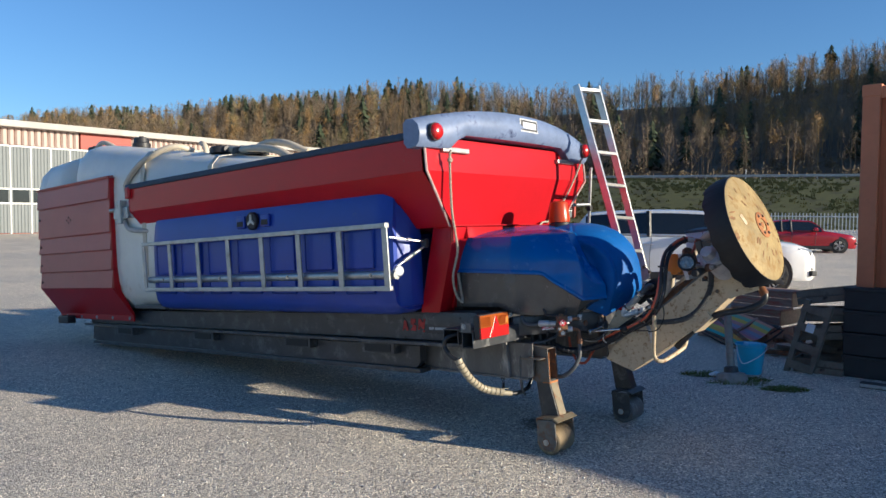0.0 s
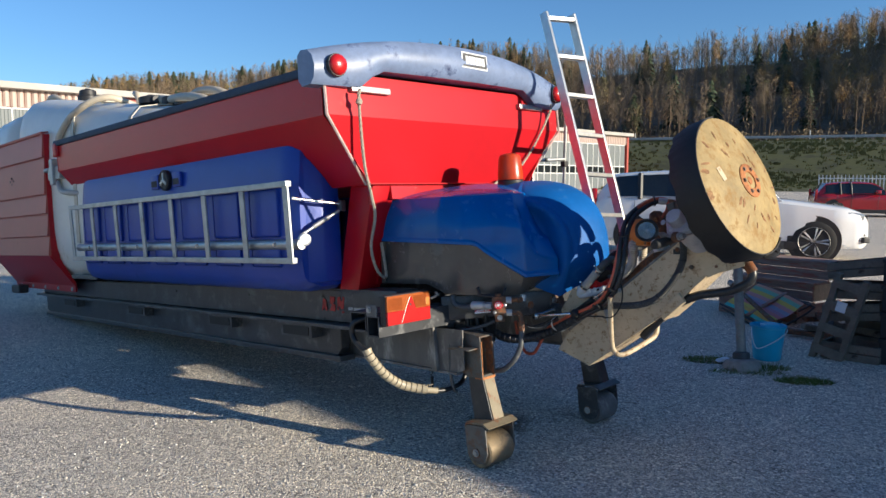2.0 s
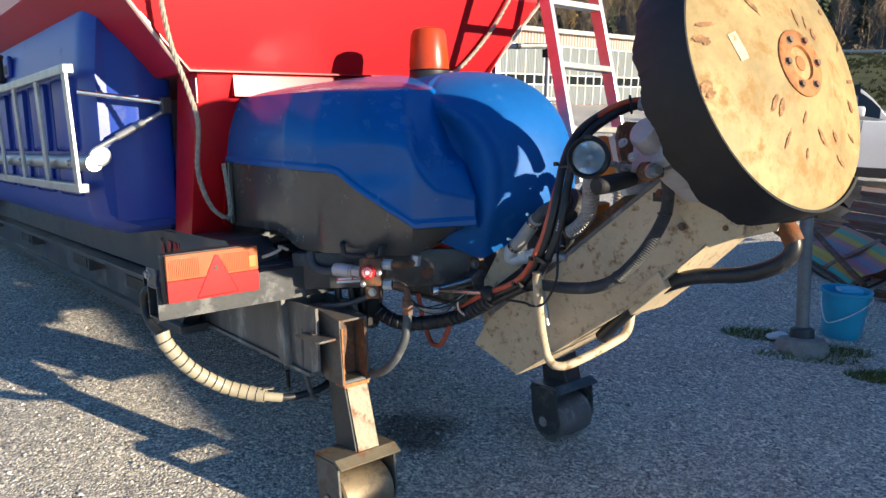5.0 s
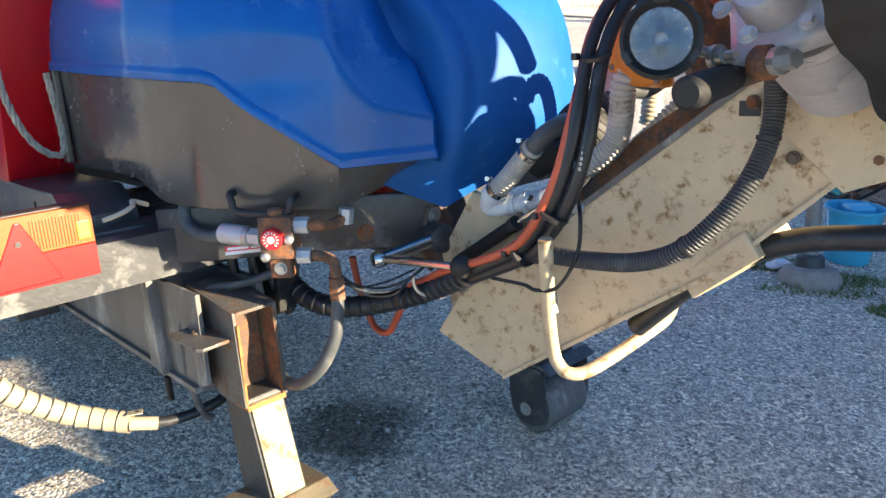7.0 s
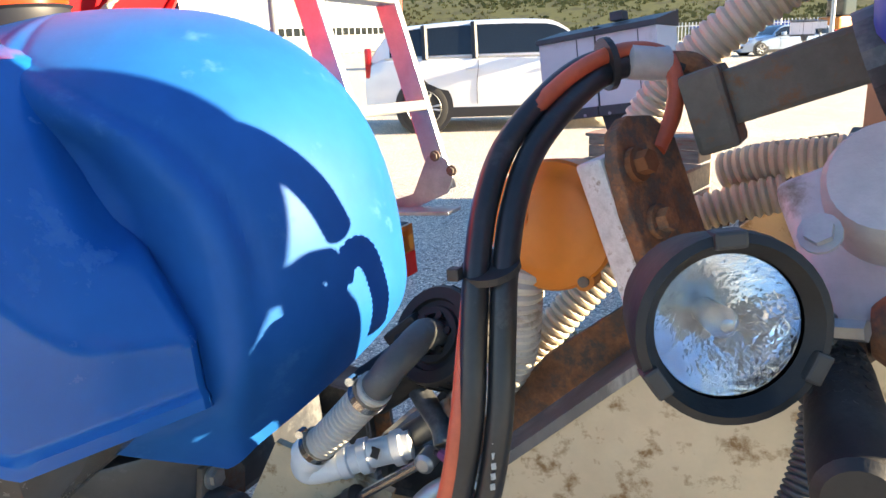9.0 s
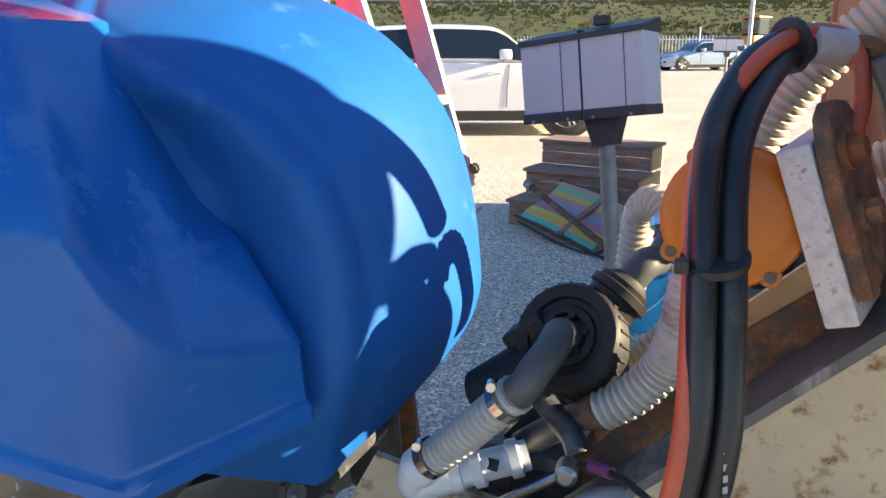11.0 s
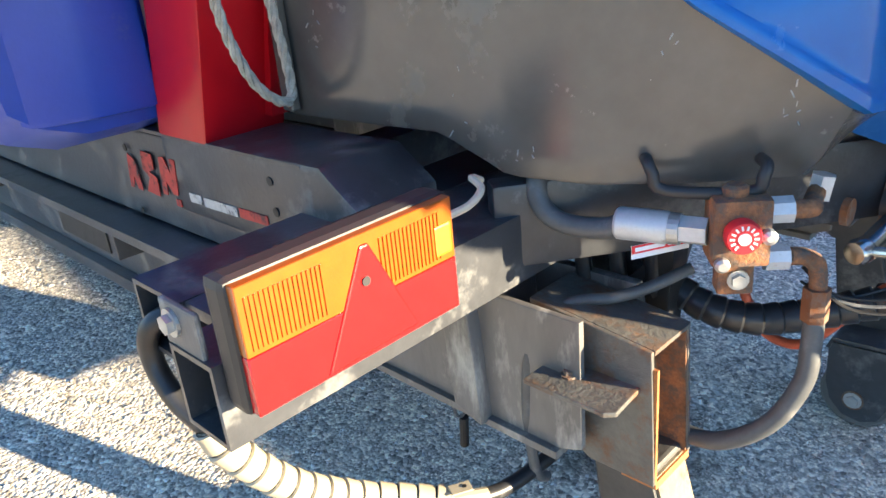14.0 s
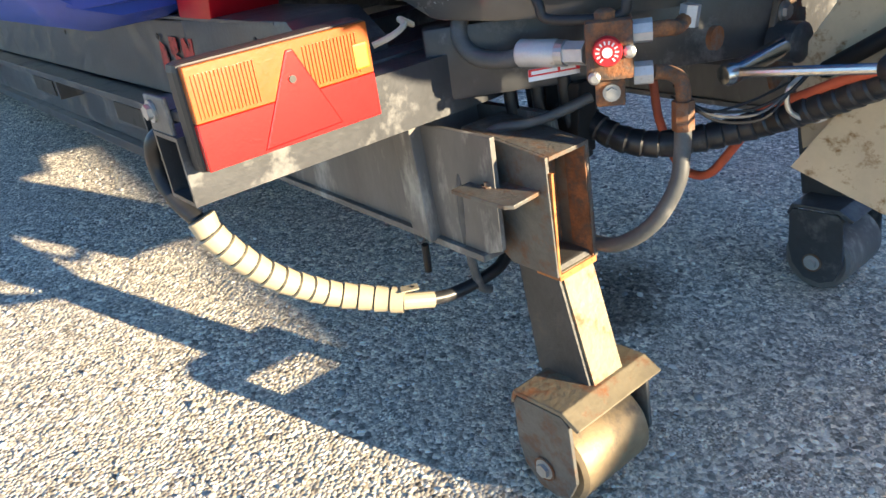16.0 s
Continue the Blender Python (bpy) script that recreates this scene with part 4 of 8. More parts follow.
def white_tanks():
    """Two milky brine tanks behind the red front panel."""
    for xa, xb, za, zb, straps in ((-5.30, -1.7, 2.77, 2.19, (-3.62, -2.45)), (-6.34, -5.34, 2.62, 2.66, ())):
        w = part("white_tank", tank_shell(xa, xb, za, zb, [r for r in (-5.95, -4.25) if xa < r < xb]), M_TANKW, S, "large milky-white plastic brine tank", True)
        for x in straps:
            z = za + (zb - za) * (x - xa) / (xb - xa)
            strap = sheet([[Vector((x + sx, q[0], q[1])) for sx in (-0.035, 0.035)] for q in ((-0.256, 1.2), (-0.258, z - 0.36), (-0.225, z - 0.12), (-0.15, z - 0.035), (0.02, z - 0.004), (0.4, z + 0.006), (1.0, z + 0.006))], 0.006)
            part("strap", strap, M_RIBW, w, "yellowed webbing strap")
    for x, z in ((-4.62, 2.65), (-5.75, 2.68)):
        lid = part("filler_lid", lathe([(0, 0.10), (0.05, 0.10), (0.06, 0.085), (0.11, 0.08), (0.12, 0.06), (0.12, -0.03)], (x, 0.30, z), (0, 0, 1), 24), M_TRIM, S, "black screw lid", True)
        part("lid_knob", cyl((x, 0.30, z + 0.10), (x, 0.30, z + 0.135), 0.028, 10, bev=0.006), M_TRIM, lid)
    part("filling_hose", tube([(-3.86, -0.28, 2.02), (-3.90, -0.27, 2.16), (-3.70, -0.24, 2.32), (-3.50, -0.20, 2.40), (-3.38, -0.12, 2.46), (-3.30, 0.0, 2.48), (-3.28, 0.2, 2.42)], 0.03, 12), M_RIBW, S, "cream filling hose", True)
    part("vent_bend", tube([(-5.50, 0.20, 2.56), (-5.51, 0.20, 2.70), (-5.43, 0.20, 2.78), (-5.30, 0.20, 2.79), (-5.16, 0.22, 2.74), (-5.02, 0.24, 2.66)], 0.028, 12), M_RIBW, S, "cream vent hose", True)
    part("vent_foot", cyl((-5.50, 0.20, 2.52), (-5.50, 0.20, 2.60), 0.06, 14, bev=0.006), M_TRIM, S, "black hose socket", True)
    part("vent_stub", tube([(-3.08, 0.15, 2.38), (-3.09, 0.15, 2.44), (-3.12, 0.15, 2.49), (-3.18, 0.16, 2.51)], 0.028, 10), M_RIBW, S, "cream vent bend", True)
    part("top_hose", tube([(-2.72, 0.15, 2.40), (-2.5, 0.14, 2.36), (-2.2, 0.12, 2.34), (-1.9, 0.12, 2.28), (-1.7, 0.14, 2.18), (-1.55, 0.2, 2.08)], 0.035, 10), M_RIBW, S, "cream top hose", True)
    part("return_hose", tube([(-2.60, 0.32, 2.36), (-2.3, 0.30, 2.41), (-2.0, 0.30, 2.37), (-1.75, 0.34, 2.26)], 0.033, 10), M_RIBW, S, "cream return hose", True)
    for x, y, z in ((-2.78, 0.12, 2.36), (-2.52, 0.20, 2.33), (-2.34, 0.22, 2.30)):
        v = part("valve", lathe([(0, 0.11), (0.05, 0.11), (0.06, 0.09), (0.045, 0.07), (0.045, 0.045), (0.075, 0.04), (0.075, -0.03)], (x, y, z), (0, 0, 1), 14), M_TRIM, S, "black valve", True)
        part("valve_stub", cyl((x, y, z + 0.02), (x + 0.13, y - 0.02, z + 0.025), 0.034, 10, bev=0.004), M_TRIM, v)
    # red front panel: four lapped boards over a folded skirt, its ends turned back
    xa, xb, y = -6.02, -4.235, -0.30
    levels = (2.26, 2.025, 1.675, 1.49, 1.275, 1.085)
    fp = part("front_panel", box(xa + 0.01, xb - 0.01, y + 0.008, y + 0.030, 1.085, 2.25, 0.002), M_FADED, S, "faded red sheet panel of lapped boards")
    for za, zb in zip(levels, levels[1:]):
        part("board", prism([(y + 0.004, za - 0.004), (y + 0.012, za), (y + 0.012, zb + 0.012), (y - 0.012, zb + 0.001), (y - 0.016, zb + 0.008)], "x", xa, xb, 0.001), M_FADED, fp, "faded red board")
    part("top_fold", prism([(y - 0.012, 2.246), (y + 0.055, 2.262), (y + 0.055, 2.276), (y - 0.016, 2.268)], "x", xa - 0.012, xb + 0.012, 0.002), M_FADED, fp)
    part("lower_skirt", prism([(y - 0.010, 1.088), (y + 0.008, 1.088), (y + 0.225, 0.785), (y + 0.225, 0.718), (y + 0.205, 0.718), (y + 0.205, 0.778)], "x", xa, xb, 0.002), M_RED, fp, "glossy red lower skirt")
    for x in (xa, xb - 0.012):
        part("end_fold", prism([(y + 0.010, 2.25), (y + 0.085, 2.25), (y + 0.085, 1.06), (y + 0.225, 0.79), (y + 0.215, 0.78), (y + 0.010, 1.09)], "x", x - 0.003, x + 0.012), M_RED, fp, "red turned edge")
    for i in range(5):
        part("bolt", bolt((xb - 0.08 - 0.38 * i, y + 0.207, 0.745), (0, -1, 0), 0.014, 0.012), M_GALV, fp)
    for z in (1.90, 1.58, 1.36, 1.16):
        part("edge_bolt", bolt((xa + 0.05, y - 0.008, z), (0, -1, 0), 0.011, 0.010), M_TRIM, fp)
    for k in range(4):
        part("badge_screw", bolt((-5.20 + 0.05 * math.cos(k * 1.571), y + 0.002, 1.86 + 0.03 * math.sin(k * 1.571)), (0, -1, 0), 0.009, 0.014), M_TRIM, fp)
    part("light_plug", box(xa + 0.16, xa + 0.42, y + 0.10, y + 0.20, 0.665, 0.755, 0.012), M_TRIM, fp, "black plug box")
    arm = part("tank_bracket", box(-4.16, -3.86, -0.30, -0.255, 1.80, 1.92, 0.01), M_GALV, S, "grey bracket arm")
    part("bracket_rod", cyl((-4.24, -0.29, 1.90), (-4.10, -0.28, 1.90), 0.02, 10, bev=0.004), M_GALV, arm)
    part("bracket_plate", box(-4.04, -3.96, -0.325, -0.25, 1.75, 1.99, 0.008), M_GALV, arm)
    part("bracket_arm", box(-3.90, -3.62, -0.27, -0.14, 1.80, 1.86, 0.01), M_GALV, arm)
    part("tank_hose", tube([(-3.98, -0.27, 1.78), (-3.86, -0.29, 1.69), (-3.68, -0.27, 1.66), (-3.48, -0.2, 1.65)], 0.024, 10), M_RIB, S, "grey connecting hose", True)


white_tanks()


# ---- rear of the spreader: pump cover, legs, spinner arm ----
def smooth01(k):
    k = max(0.0, min(1.0, k))
    return k * k * (3 - 2 * k)


def ramp_at(x, stops):
    for (a, va), (b, vb) in zip(stops, stops[1:]):
        if x <= b:
            return va + (vb - va) * max(0.0, (x - a) / (b - a))
    return stops[-1][1]


OUTLINE = [(0.045, 0.135), (0.06, 0.125), (0.30, 0.124), (0.56, 0.135), (0.70, 0.178), (0.84, 0.262), (0.968, 0.372), (1.004, 0.478), (1.040, 0.590), (0.93, 0.72), (0.80, 0.85)]

EDGE = [(0, 1.165), (2.5, 1.138), (4.3, 1.120), (4.52, 1.110), (4.77, 1.075), (5.24, 1.023), (5.8, 0.96), (6.05, 0.932), (8, 0.930), (8.5, 0.90), (10, 0.9)]


def walk_outline(n, soft=0.35):
    """Even steps along the cover's plan, with slightly softened corners: (place, share of the way)."""
    p = [Vector((*q, 0)) for q in OUTLINE]
    run = [0.0]
    for a, b in zip(p, p[1:]):
        run.append(run[-1] + (b - a).length)
    out = []
    for i in range(n + 1):
        s = run[-1] * i / n
        k = next((j for j in range(len(p) - 1) if s <= run[j + 1] + 1e-9), len(p) - 2)
        t = (s - run[k]) / (run[k + 1] - run[k])
        out.append((p[k].lerp(p[k + 1], t), k + t))
    return out


def cover():
    n, m = 110, 56
    centre = Vector((0.42, 0.72, 0))
    rows = []
    for p, k in walk_outline(n):
        low = ramp_at(k, EDGE)
        start = ramp_at(k, [(0, 1.19), (3, 1.18), (5, 1.21), (5.9, 1.20), (6.1, 1.165), (6.35, 1.12), (6.62, 1.08), (6.9, 1.05), (8, 1.024), (10, 1.024)])
        inset = ramp_at(k, [(0, 0.035), (3, 0.055), (5, 0.12), (6, 0.16), (7, 0.20), (8, 0.24), (10, 0.24)])
        power = ramp_at(k, [(0, 2.4), (3, 2.2), (5.5, 1.7), (6.3, 1.1), (8, 1.0), (10, 1.0)])
        into = (centre - p)
        into.z = 0
        inn = into.normalized()
        row = []
        row.append(Vector((p.x, p.y, low)) + inn * 0.022)
        row.append(Vector((p.x, p.y, low)) + inn * 0.006)
        for j in range(m + 1):
            z = low + 0.004 + (1.39 - low) * j / m
            q = max(0.0, (z - start) / (1.39 - start))
            d = inset * q ** power
            # step in the rear end above the tip
            d += 0.030 * smooth01((z - 1.13) / 0.05) * smooth01((k - 7.2) / 0.8) * (1 - smooth01((z - 1.26) / 0.12))
            # folded lip along the lower edge
            d -= 0.007 * (1 - smooth01((z - low - 0.020) / 0.010))
            # shallow dent on the near flank
            d += 0.010 * math.exp(-((k - 5.2) / 0.7) ** 2 - ((z - 1.13) / 0.05) ** 2)
            row.append(Vector((p.x, p.y, z)) + inn * d)
        edge = row[-1].copy()
        for j in range(1, 13):
            q = j / 12
            c = Vector((centre.x, centre.y, 0))
            r = edge.lerp(c, 1 - (1 - q) ** 1.3)
            r.z = 1.394 + 0.082 * math.sin(q * math.pi / 2) ** 0.8
            row.append(r)
        rows.append(row)
    bm = sheet(rows, 0.0)
    c = part("pump_cover", bm, M_COVER, S, "glossy blue moulded pump cover", True)
    # rounded rear dome of the same cover
    n, m = 280, 84
    rows = []
    for i in range(n + 1):
        a = math.radians(-150 + 300 * i / n)
        ca, sa = math.cos(a), math.sin(a)
        row = []
        for j in range(m + 1):
            v = j / m
            ad = math.degrees(a)
            low = 0.803 + min(0.15, 0.0035 * abs(ad + 32))
            z = low + (1.475 - low) * math.sin(v * math.pi / 2)
            top = max(0.0, (z - 1.0) / 0.476)
            sc = max(0.0, 1 - top ** 2.7) ** (1 / 2.5)
            sc *= 1 - 0.13 * smooth01((1.0 - z) / 0.20)
            e = 2.3
            r = (abs(ca / 0.525) ** e + abs(sa / (0.46 if sa < 0 else 0.31)) ** e) ** (-1 / e)
            d = ad - ramp_at(z, [(0.86, -31), (0.97, -30), (1.11, -29), (1.197, -31), (1.277, -37), (1.335, -47), (1.40, -62)])
            ridge = -0.080 * smooth01(-d / 10.0) * smooth01((z - 0.88) / 0.10) * (1 - smooth01((z - 1.24) / 0.13)) + 0.012 * math.exp(-((d - 1.0) / 3.0) ** 2) - 0.009 * math.exp(-((d - 5.0) / 1.5) ** 2) * smooth01((z - 1.02) / 0.1)
            row.append((0.60 + ca * (r + ridge) * sc, 0.895 + sa * (r + ridge) * sc, z))
        rows.append(row)
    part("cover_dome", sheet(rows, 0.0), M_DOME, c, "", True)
    # grey lower housing
    n = 60
    rows = []
    for p, k in walk_outline(n):
        if k > 8.05:
            break
        low = ramp_at(k, [(0, 0.90), (2.55, 0.905), (3.1, 0.852), (5, 0.838), (6, 0.83), (7, 0.85), (8, 0.875)])
        high = ramp_at(k, EDGE) + 0.02
        inn = (centre - p).normalized()
        lean = ramp_at(k, [(0, 0.004), (4, 0.02), (6, 0.075), (7, 0.11), (8, 0.13)])
        row = [Vector((p.x, p.y, low)) + inn * (0.06 + lean), Vector((p.x, p.y, low)) + inn * (0.016 + lean), Vector((p.x, p.y, low + 0.006)) + inn * (0.012 + lean)]
        for j in range(1, 7):
            v = j / 6
            row.append(Vector((p.x, p.y, low + (high - low) * v)) + inn * (0.012 + lean * (1 - v)))
        rows.append(row)
    g = part("lower_housing", sheet(rows, 0.0), M_GREY, c, "dusty dark grey plastic lower housing", True)
    part("cover_floor", prism([(0.06, 0.19), (0.55, 0.20), (0.72, 0.27), (0.84, 0.38), (0.88, 0.60), (0.80, 1.2), (0.06, 1.2)], "z", 0.915, 0.93), M_TRIM, c)
    part("edge_strip", box(0.095, 0.125, 0.118, 0.136, 0.915, 1.155, 0.004), M_GREY, g)
    nrm = Vector((0.62, -0.78, 0))
    a, b = Vector((0.742, 0.250, 0.880)), Vector((0.868, 0.328, 0.874))
    hd = part("handle", tube([a - nrm * 0.01, a + nrm * 0.018, a + nrm * 0.026 + Vector((0.004, 0.003, -0.012)), a.lerp(b, 0.14) + nrm * 0.027 + Vector((0, 0, -0.035)),
                              a.lerp(b, 0.86) + nrm * 0.027 + Vector((0, 0, -0.034)), b + nrm * 0.026 + Vector((-0.004, -0.003, -0.012)), b + nrm * 0.018, b - nrm * 0.01], 0.0085, 12, 5), M_TRIM, c, "black grab handle", True)
    bc = Vector((0.58, 0.77, 1.425))
    bk = part("beacon", lathe([(0, 0.088), (0.02, 0.09), (0.03, 0.080), (0.055, 0.077), (0.06, 0.082)], bc, (0, 0, 1), 24), M_TRIM, S, "orange rotating beacon on a black base", True)
    part("beacon_lens", lathe([(0, 0.076), (0.02, 0.078), (0.13, 0.069), (0.150, 0.060), (0.160, 0.036), (0.162, 0.0)], bc + Vector((0, 0, 0.06)), (0, 0, 1), 24), M_BEACON, bk, "orange dome", True)
    part("beacon_stool", lathe([(-0.02, 0.13), (0.012, 0.125), (0.02, 0.098)], bc, (0, 0, 1), 24), M_COVER, bk, "", True)


cover()


M_BRACKET = mat("grey_steel_with_rust", (0.13, 0.13, 0.123), 0.42, metal=0.25, var=0.3, scale=8, dirt_or_shade=(0.15, 0.085, 0.05), patch_amt=0.55, dscale=17, bump=0.25, bscale=90)

M_DKLEG = mat("dark_grey_leg_paint", (0.05, 0.05, 0.049), 0.5, var=0.3, scale=7, dirt_or_shade=(0.10, 0.09, 0.075), patch_amt=0.3, dscale=9, bump=0.15, bscale=80)


def stand_leg(dy):
    """Stand leg: open box bracket, square leg and a steel roller in a fork."""
    near = dy == 0
    # the far leg is darker: mostly black, with a grey roller
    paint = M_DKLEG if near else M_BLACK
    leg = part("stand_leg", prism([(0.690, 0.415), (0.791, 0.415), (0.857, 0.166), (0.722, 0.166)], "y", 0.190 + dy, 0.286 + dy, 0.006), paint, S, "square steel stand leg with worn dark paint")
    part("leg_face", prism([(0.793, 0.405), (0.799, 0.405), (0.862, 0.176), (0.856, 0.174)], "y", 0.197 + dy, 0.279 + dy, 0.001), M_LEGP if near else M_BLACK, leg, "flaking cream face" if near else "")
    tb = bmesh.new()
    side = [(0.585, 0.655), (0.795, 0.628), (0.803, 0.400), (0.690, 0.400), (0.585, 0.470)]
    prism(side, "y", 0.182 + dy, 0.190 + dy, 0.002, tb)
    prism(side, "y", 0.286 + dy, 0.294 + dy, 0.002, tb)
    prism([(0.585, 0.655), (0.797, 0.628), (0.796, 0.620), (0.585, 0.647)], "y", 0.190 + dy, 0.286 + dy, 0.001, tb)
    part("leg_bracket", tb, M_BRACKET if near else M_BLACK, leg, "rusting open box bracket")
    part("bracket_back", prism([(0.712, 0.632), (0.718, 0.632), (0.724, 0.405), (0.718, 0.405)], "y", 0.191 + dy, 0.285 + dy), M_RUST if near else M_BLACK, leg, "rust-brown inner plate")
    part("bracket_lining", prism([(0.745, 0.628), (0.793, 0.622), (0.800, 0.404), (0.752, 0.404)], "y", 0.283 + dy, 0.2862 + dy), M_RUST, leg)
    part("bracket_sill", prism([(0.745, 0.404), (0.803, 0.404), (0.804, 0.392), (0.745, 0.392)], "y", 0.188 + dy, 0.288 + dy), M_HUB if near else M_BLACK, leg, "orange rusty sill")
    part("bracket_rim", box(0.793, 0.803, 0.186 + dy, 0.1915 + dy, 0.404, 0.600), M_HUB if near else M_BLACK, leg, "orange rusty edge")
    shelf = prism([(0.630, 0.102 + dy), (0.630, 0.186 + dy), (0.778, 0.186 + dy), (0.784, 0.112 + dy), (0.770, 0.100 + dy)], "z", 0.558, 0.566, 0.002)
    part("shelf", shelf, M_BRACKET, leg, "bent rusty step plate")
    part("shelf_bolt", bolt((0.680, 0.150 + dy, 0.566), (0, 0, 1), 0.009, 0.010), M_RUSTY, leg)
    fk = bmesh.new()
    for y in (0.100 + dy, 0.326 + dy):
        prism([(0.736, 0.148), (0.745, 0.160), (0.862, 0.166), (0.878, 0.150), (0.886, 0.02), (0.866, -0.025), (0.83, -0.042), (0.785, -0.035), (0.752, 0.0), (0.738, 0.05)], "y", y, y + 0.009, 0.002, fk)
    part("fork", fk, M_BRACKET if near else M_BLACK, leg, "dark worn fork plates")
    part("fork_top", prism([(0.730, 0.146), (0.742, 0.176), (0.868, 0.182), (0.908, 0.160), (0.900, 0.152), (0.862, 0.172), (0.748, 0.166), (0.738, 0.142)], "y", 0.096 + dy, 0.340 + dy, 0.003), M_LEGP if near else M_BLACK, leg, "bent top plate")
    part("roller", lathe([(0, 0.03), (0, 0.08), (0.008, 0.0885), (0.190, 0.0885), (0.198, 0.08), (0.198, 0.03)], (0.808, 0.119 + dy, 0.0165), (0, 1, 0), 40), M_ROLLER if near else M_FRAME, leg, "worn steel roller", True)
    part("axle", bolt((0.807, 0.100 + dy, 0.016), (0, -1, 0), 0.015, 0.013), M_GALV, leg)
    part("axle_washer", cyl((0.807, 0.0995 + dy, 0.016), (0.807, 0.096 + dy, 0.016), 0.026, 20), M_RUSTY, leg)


M_HUB = mat("orange_brown_rust", (0.40, 0.15, 0.045), 0.75, var=0.3, scale=25, dirt_or_shade=(0.20, 0.08, 0.03), patch_amt=0.4, dscale=30, bump=0.2, bscale=120)
for dy in (0.0, 1.055):
    stand_leg(dy)
part("leg_plate", prism([(0.30, 0.66), (0.70, 0.66), (0.74, 0.42), (0.62, 0.42), (0.30, 0.50)], "y", 0.30, 0.318), M_FRAME, S, "grey bracket plate")
part("leg_plate", prism([(0.44, 0.70), (0.50, 0.70), (0.52, 0.42), (0.46, 0.44)], "y", 0.12, 0.30, 0.004), M_FRAME, S)


def lens_rib(x, y, zm, z1, la):
    part("lens_rib", box(x + 0.044, x + 0.0472, y, y + 0.003, zm + 0.007, z1 - 0.013), M_AMBER, la)


def rear_lamp(y0, y1, side):
    """Combination lamp: dark body, amber and red fields, red triangle."""
    x = 0.588
    la = part("rear_lamp", box(x - 0.010, x + 0.034, y0, y1, 0.738, 0.897, 0.012), M_TRIM, S, "long amber and red combination lamp")
    z0, z1, zm = 0.743, 0.892, 0.812
    a, b = y0 + 0.006, y1 - 0.006
    ym = y0 + (y1 - y0) * 0.5
    part("amber_lens", box(x + 0.030, x + 0.0453, a, b, zm + 0.0005, z1, 0.0012, seg=1), M_AMBER, la, "amber ribbed lens", True)
    part("red_lens", box(x + 0.030, x + 0.0455, a, b, z0, zm, 0.0012, seg=1), M_REDLENS, la, "red lens", True)
    part("triangle", prism([(ym - 0.062, z0 + 0.004), (ym + 0.078, z0 + 0.008), (ym + 0.016, z1 - 0.012), (ym + 0.004, z1 - 0.012)], "x", x + 0.036, x + 0.0482, 0.003), M_REDLENS, la, "red triangle reflector")
    for i in range(16):
        y = ym + 0.032 + i * 0.0062
        lens_rib(x, y, zm, z1, la)
    for i in range(17):
        y = a + 0.008 + i * 0.0058
        lens_rib(x, y, zm, z1, la)
    part("screw", cyl((x + 0.047, ym + 0.005, 0.838), (x + 0.0505, ym + 0.005, 0.838), 0.006, 12), M_TRIM, la)
    part("bright_bulb_field", box(x + 0.040, x + 0.0478, b - 0.034, b - 0.006, zm + 0.010, z1 - 0.03, 0.003), M_ORANGE, la)


rear_lamp(-0.327, -0.012, 1)
rear_lamp(1.50, 1.815, -1)
part("draw_bar", moved(box(-0.03, 0.62, 0.010, 0.06, 0.705, 0.838, 0.008), Matrix.Translation((0.580, 0.165, 0)) @ Matrix.Rotation(radians(52), 4, "Z")), M_BLACK, S, "black welded bar", True)
part("centre_box", box(0.50, 0.90, 0.62, 0.98, 0.68, 0.83, 0.012), M_BLACK, S)


M_MARK = mat("brown_wear_mark", (0.24, 0.12, 0.05), 0.8, var=0.3, scale=40, dirt_or_shade=(0.40, 0.26, 0.12), patch_amt=0.5, dscale=50)


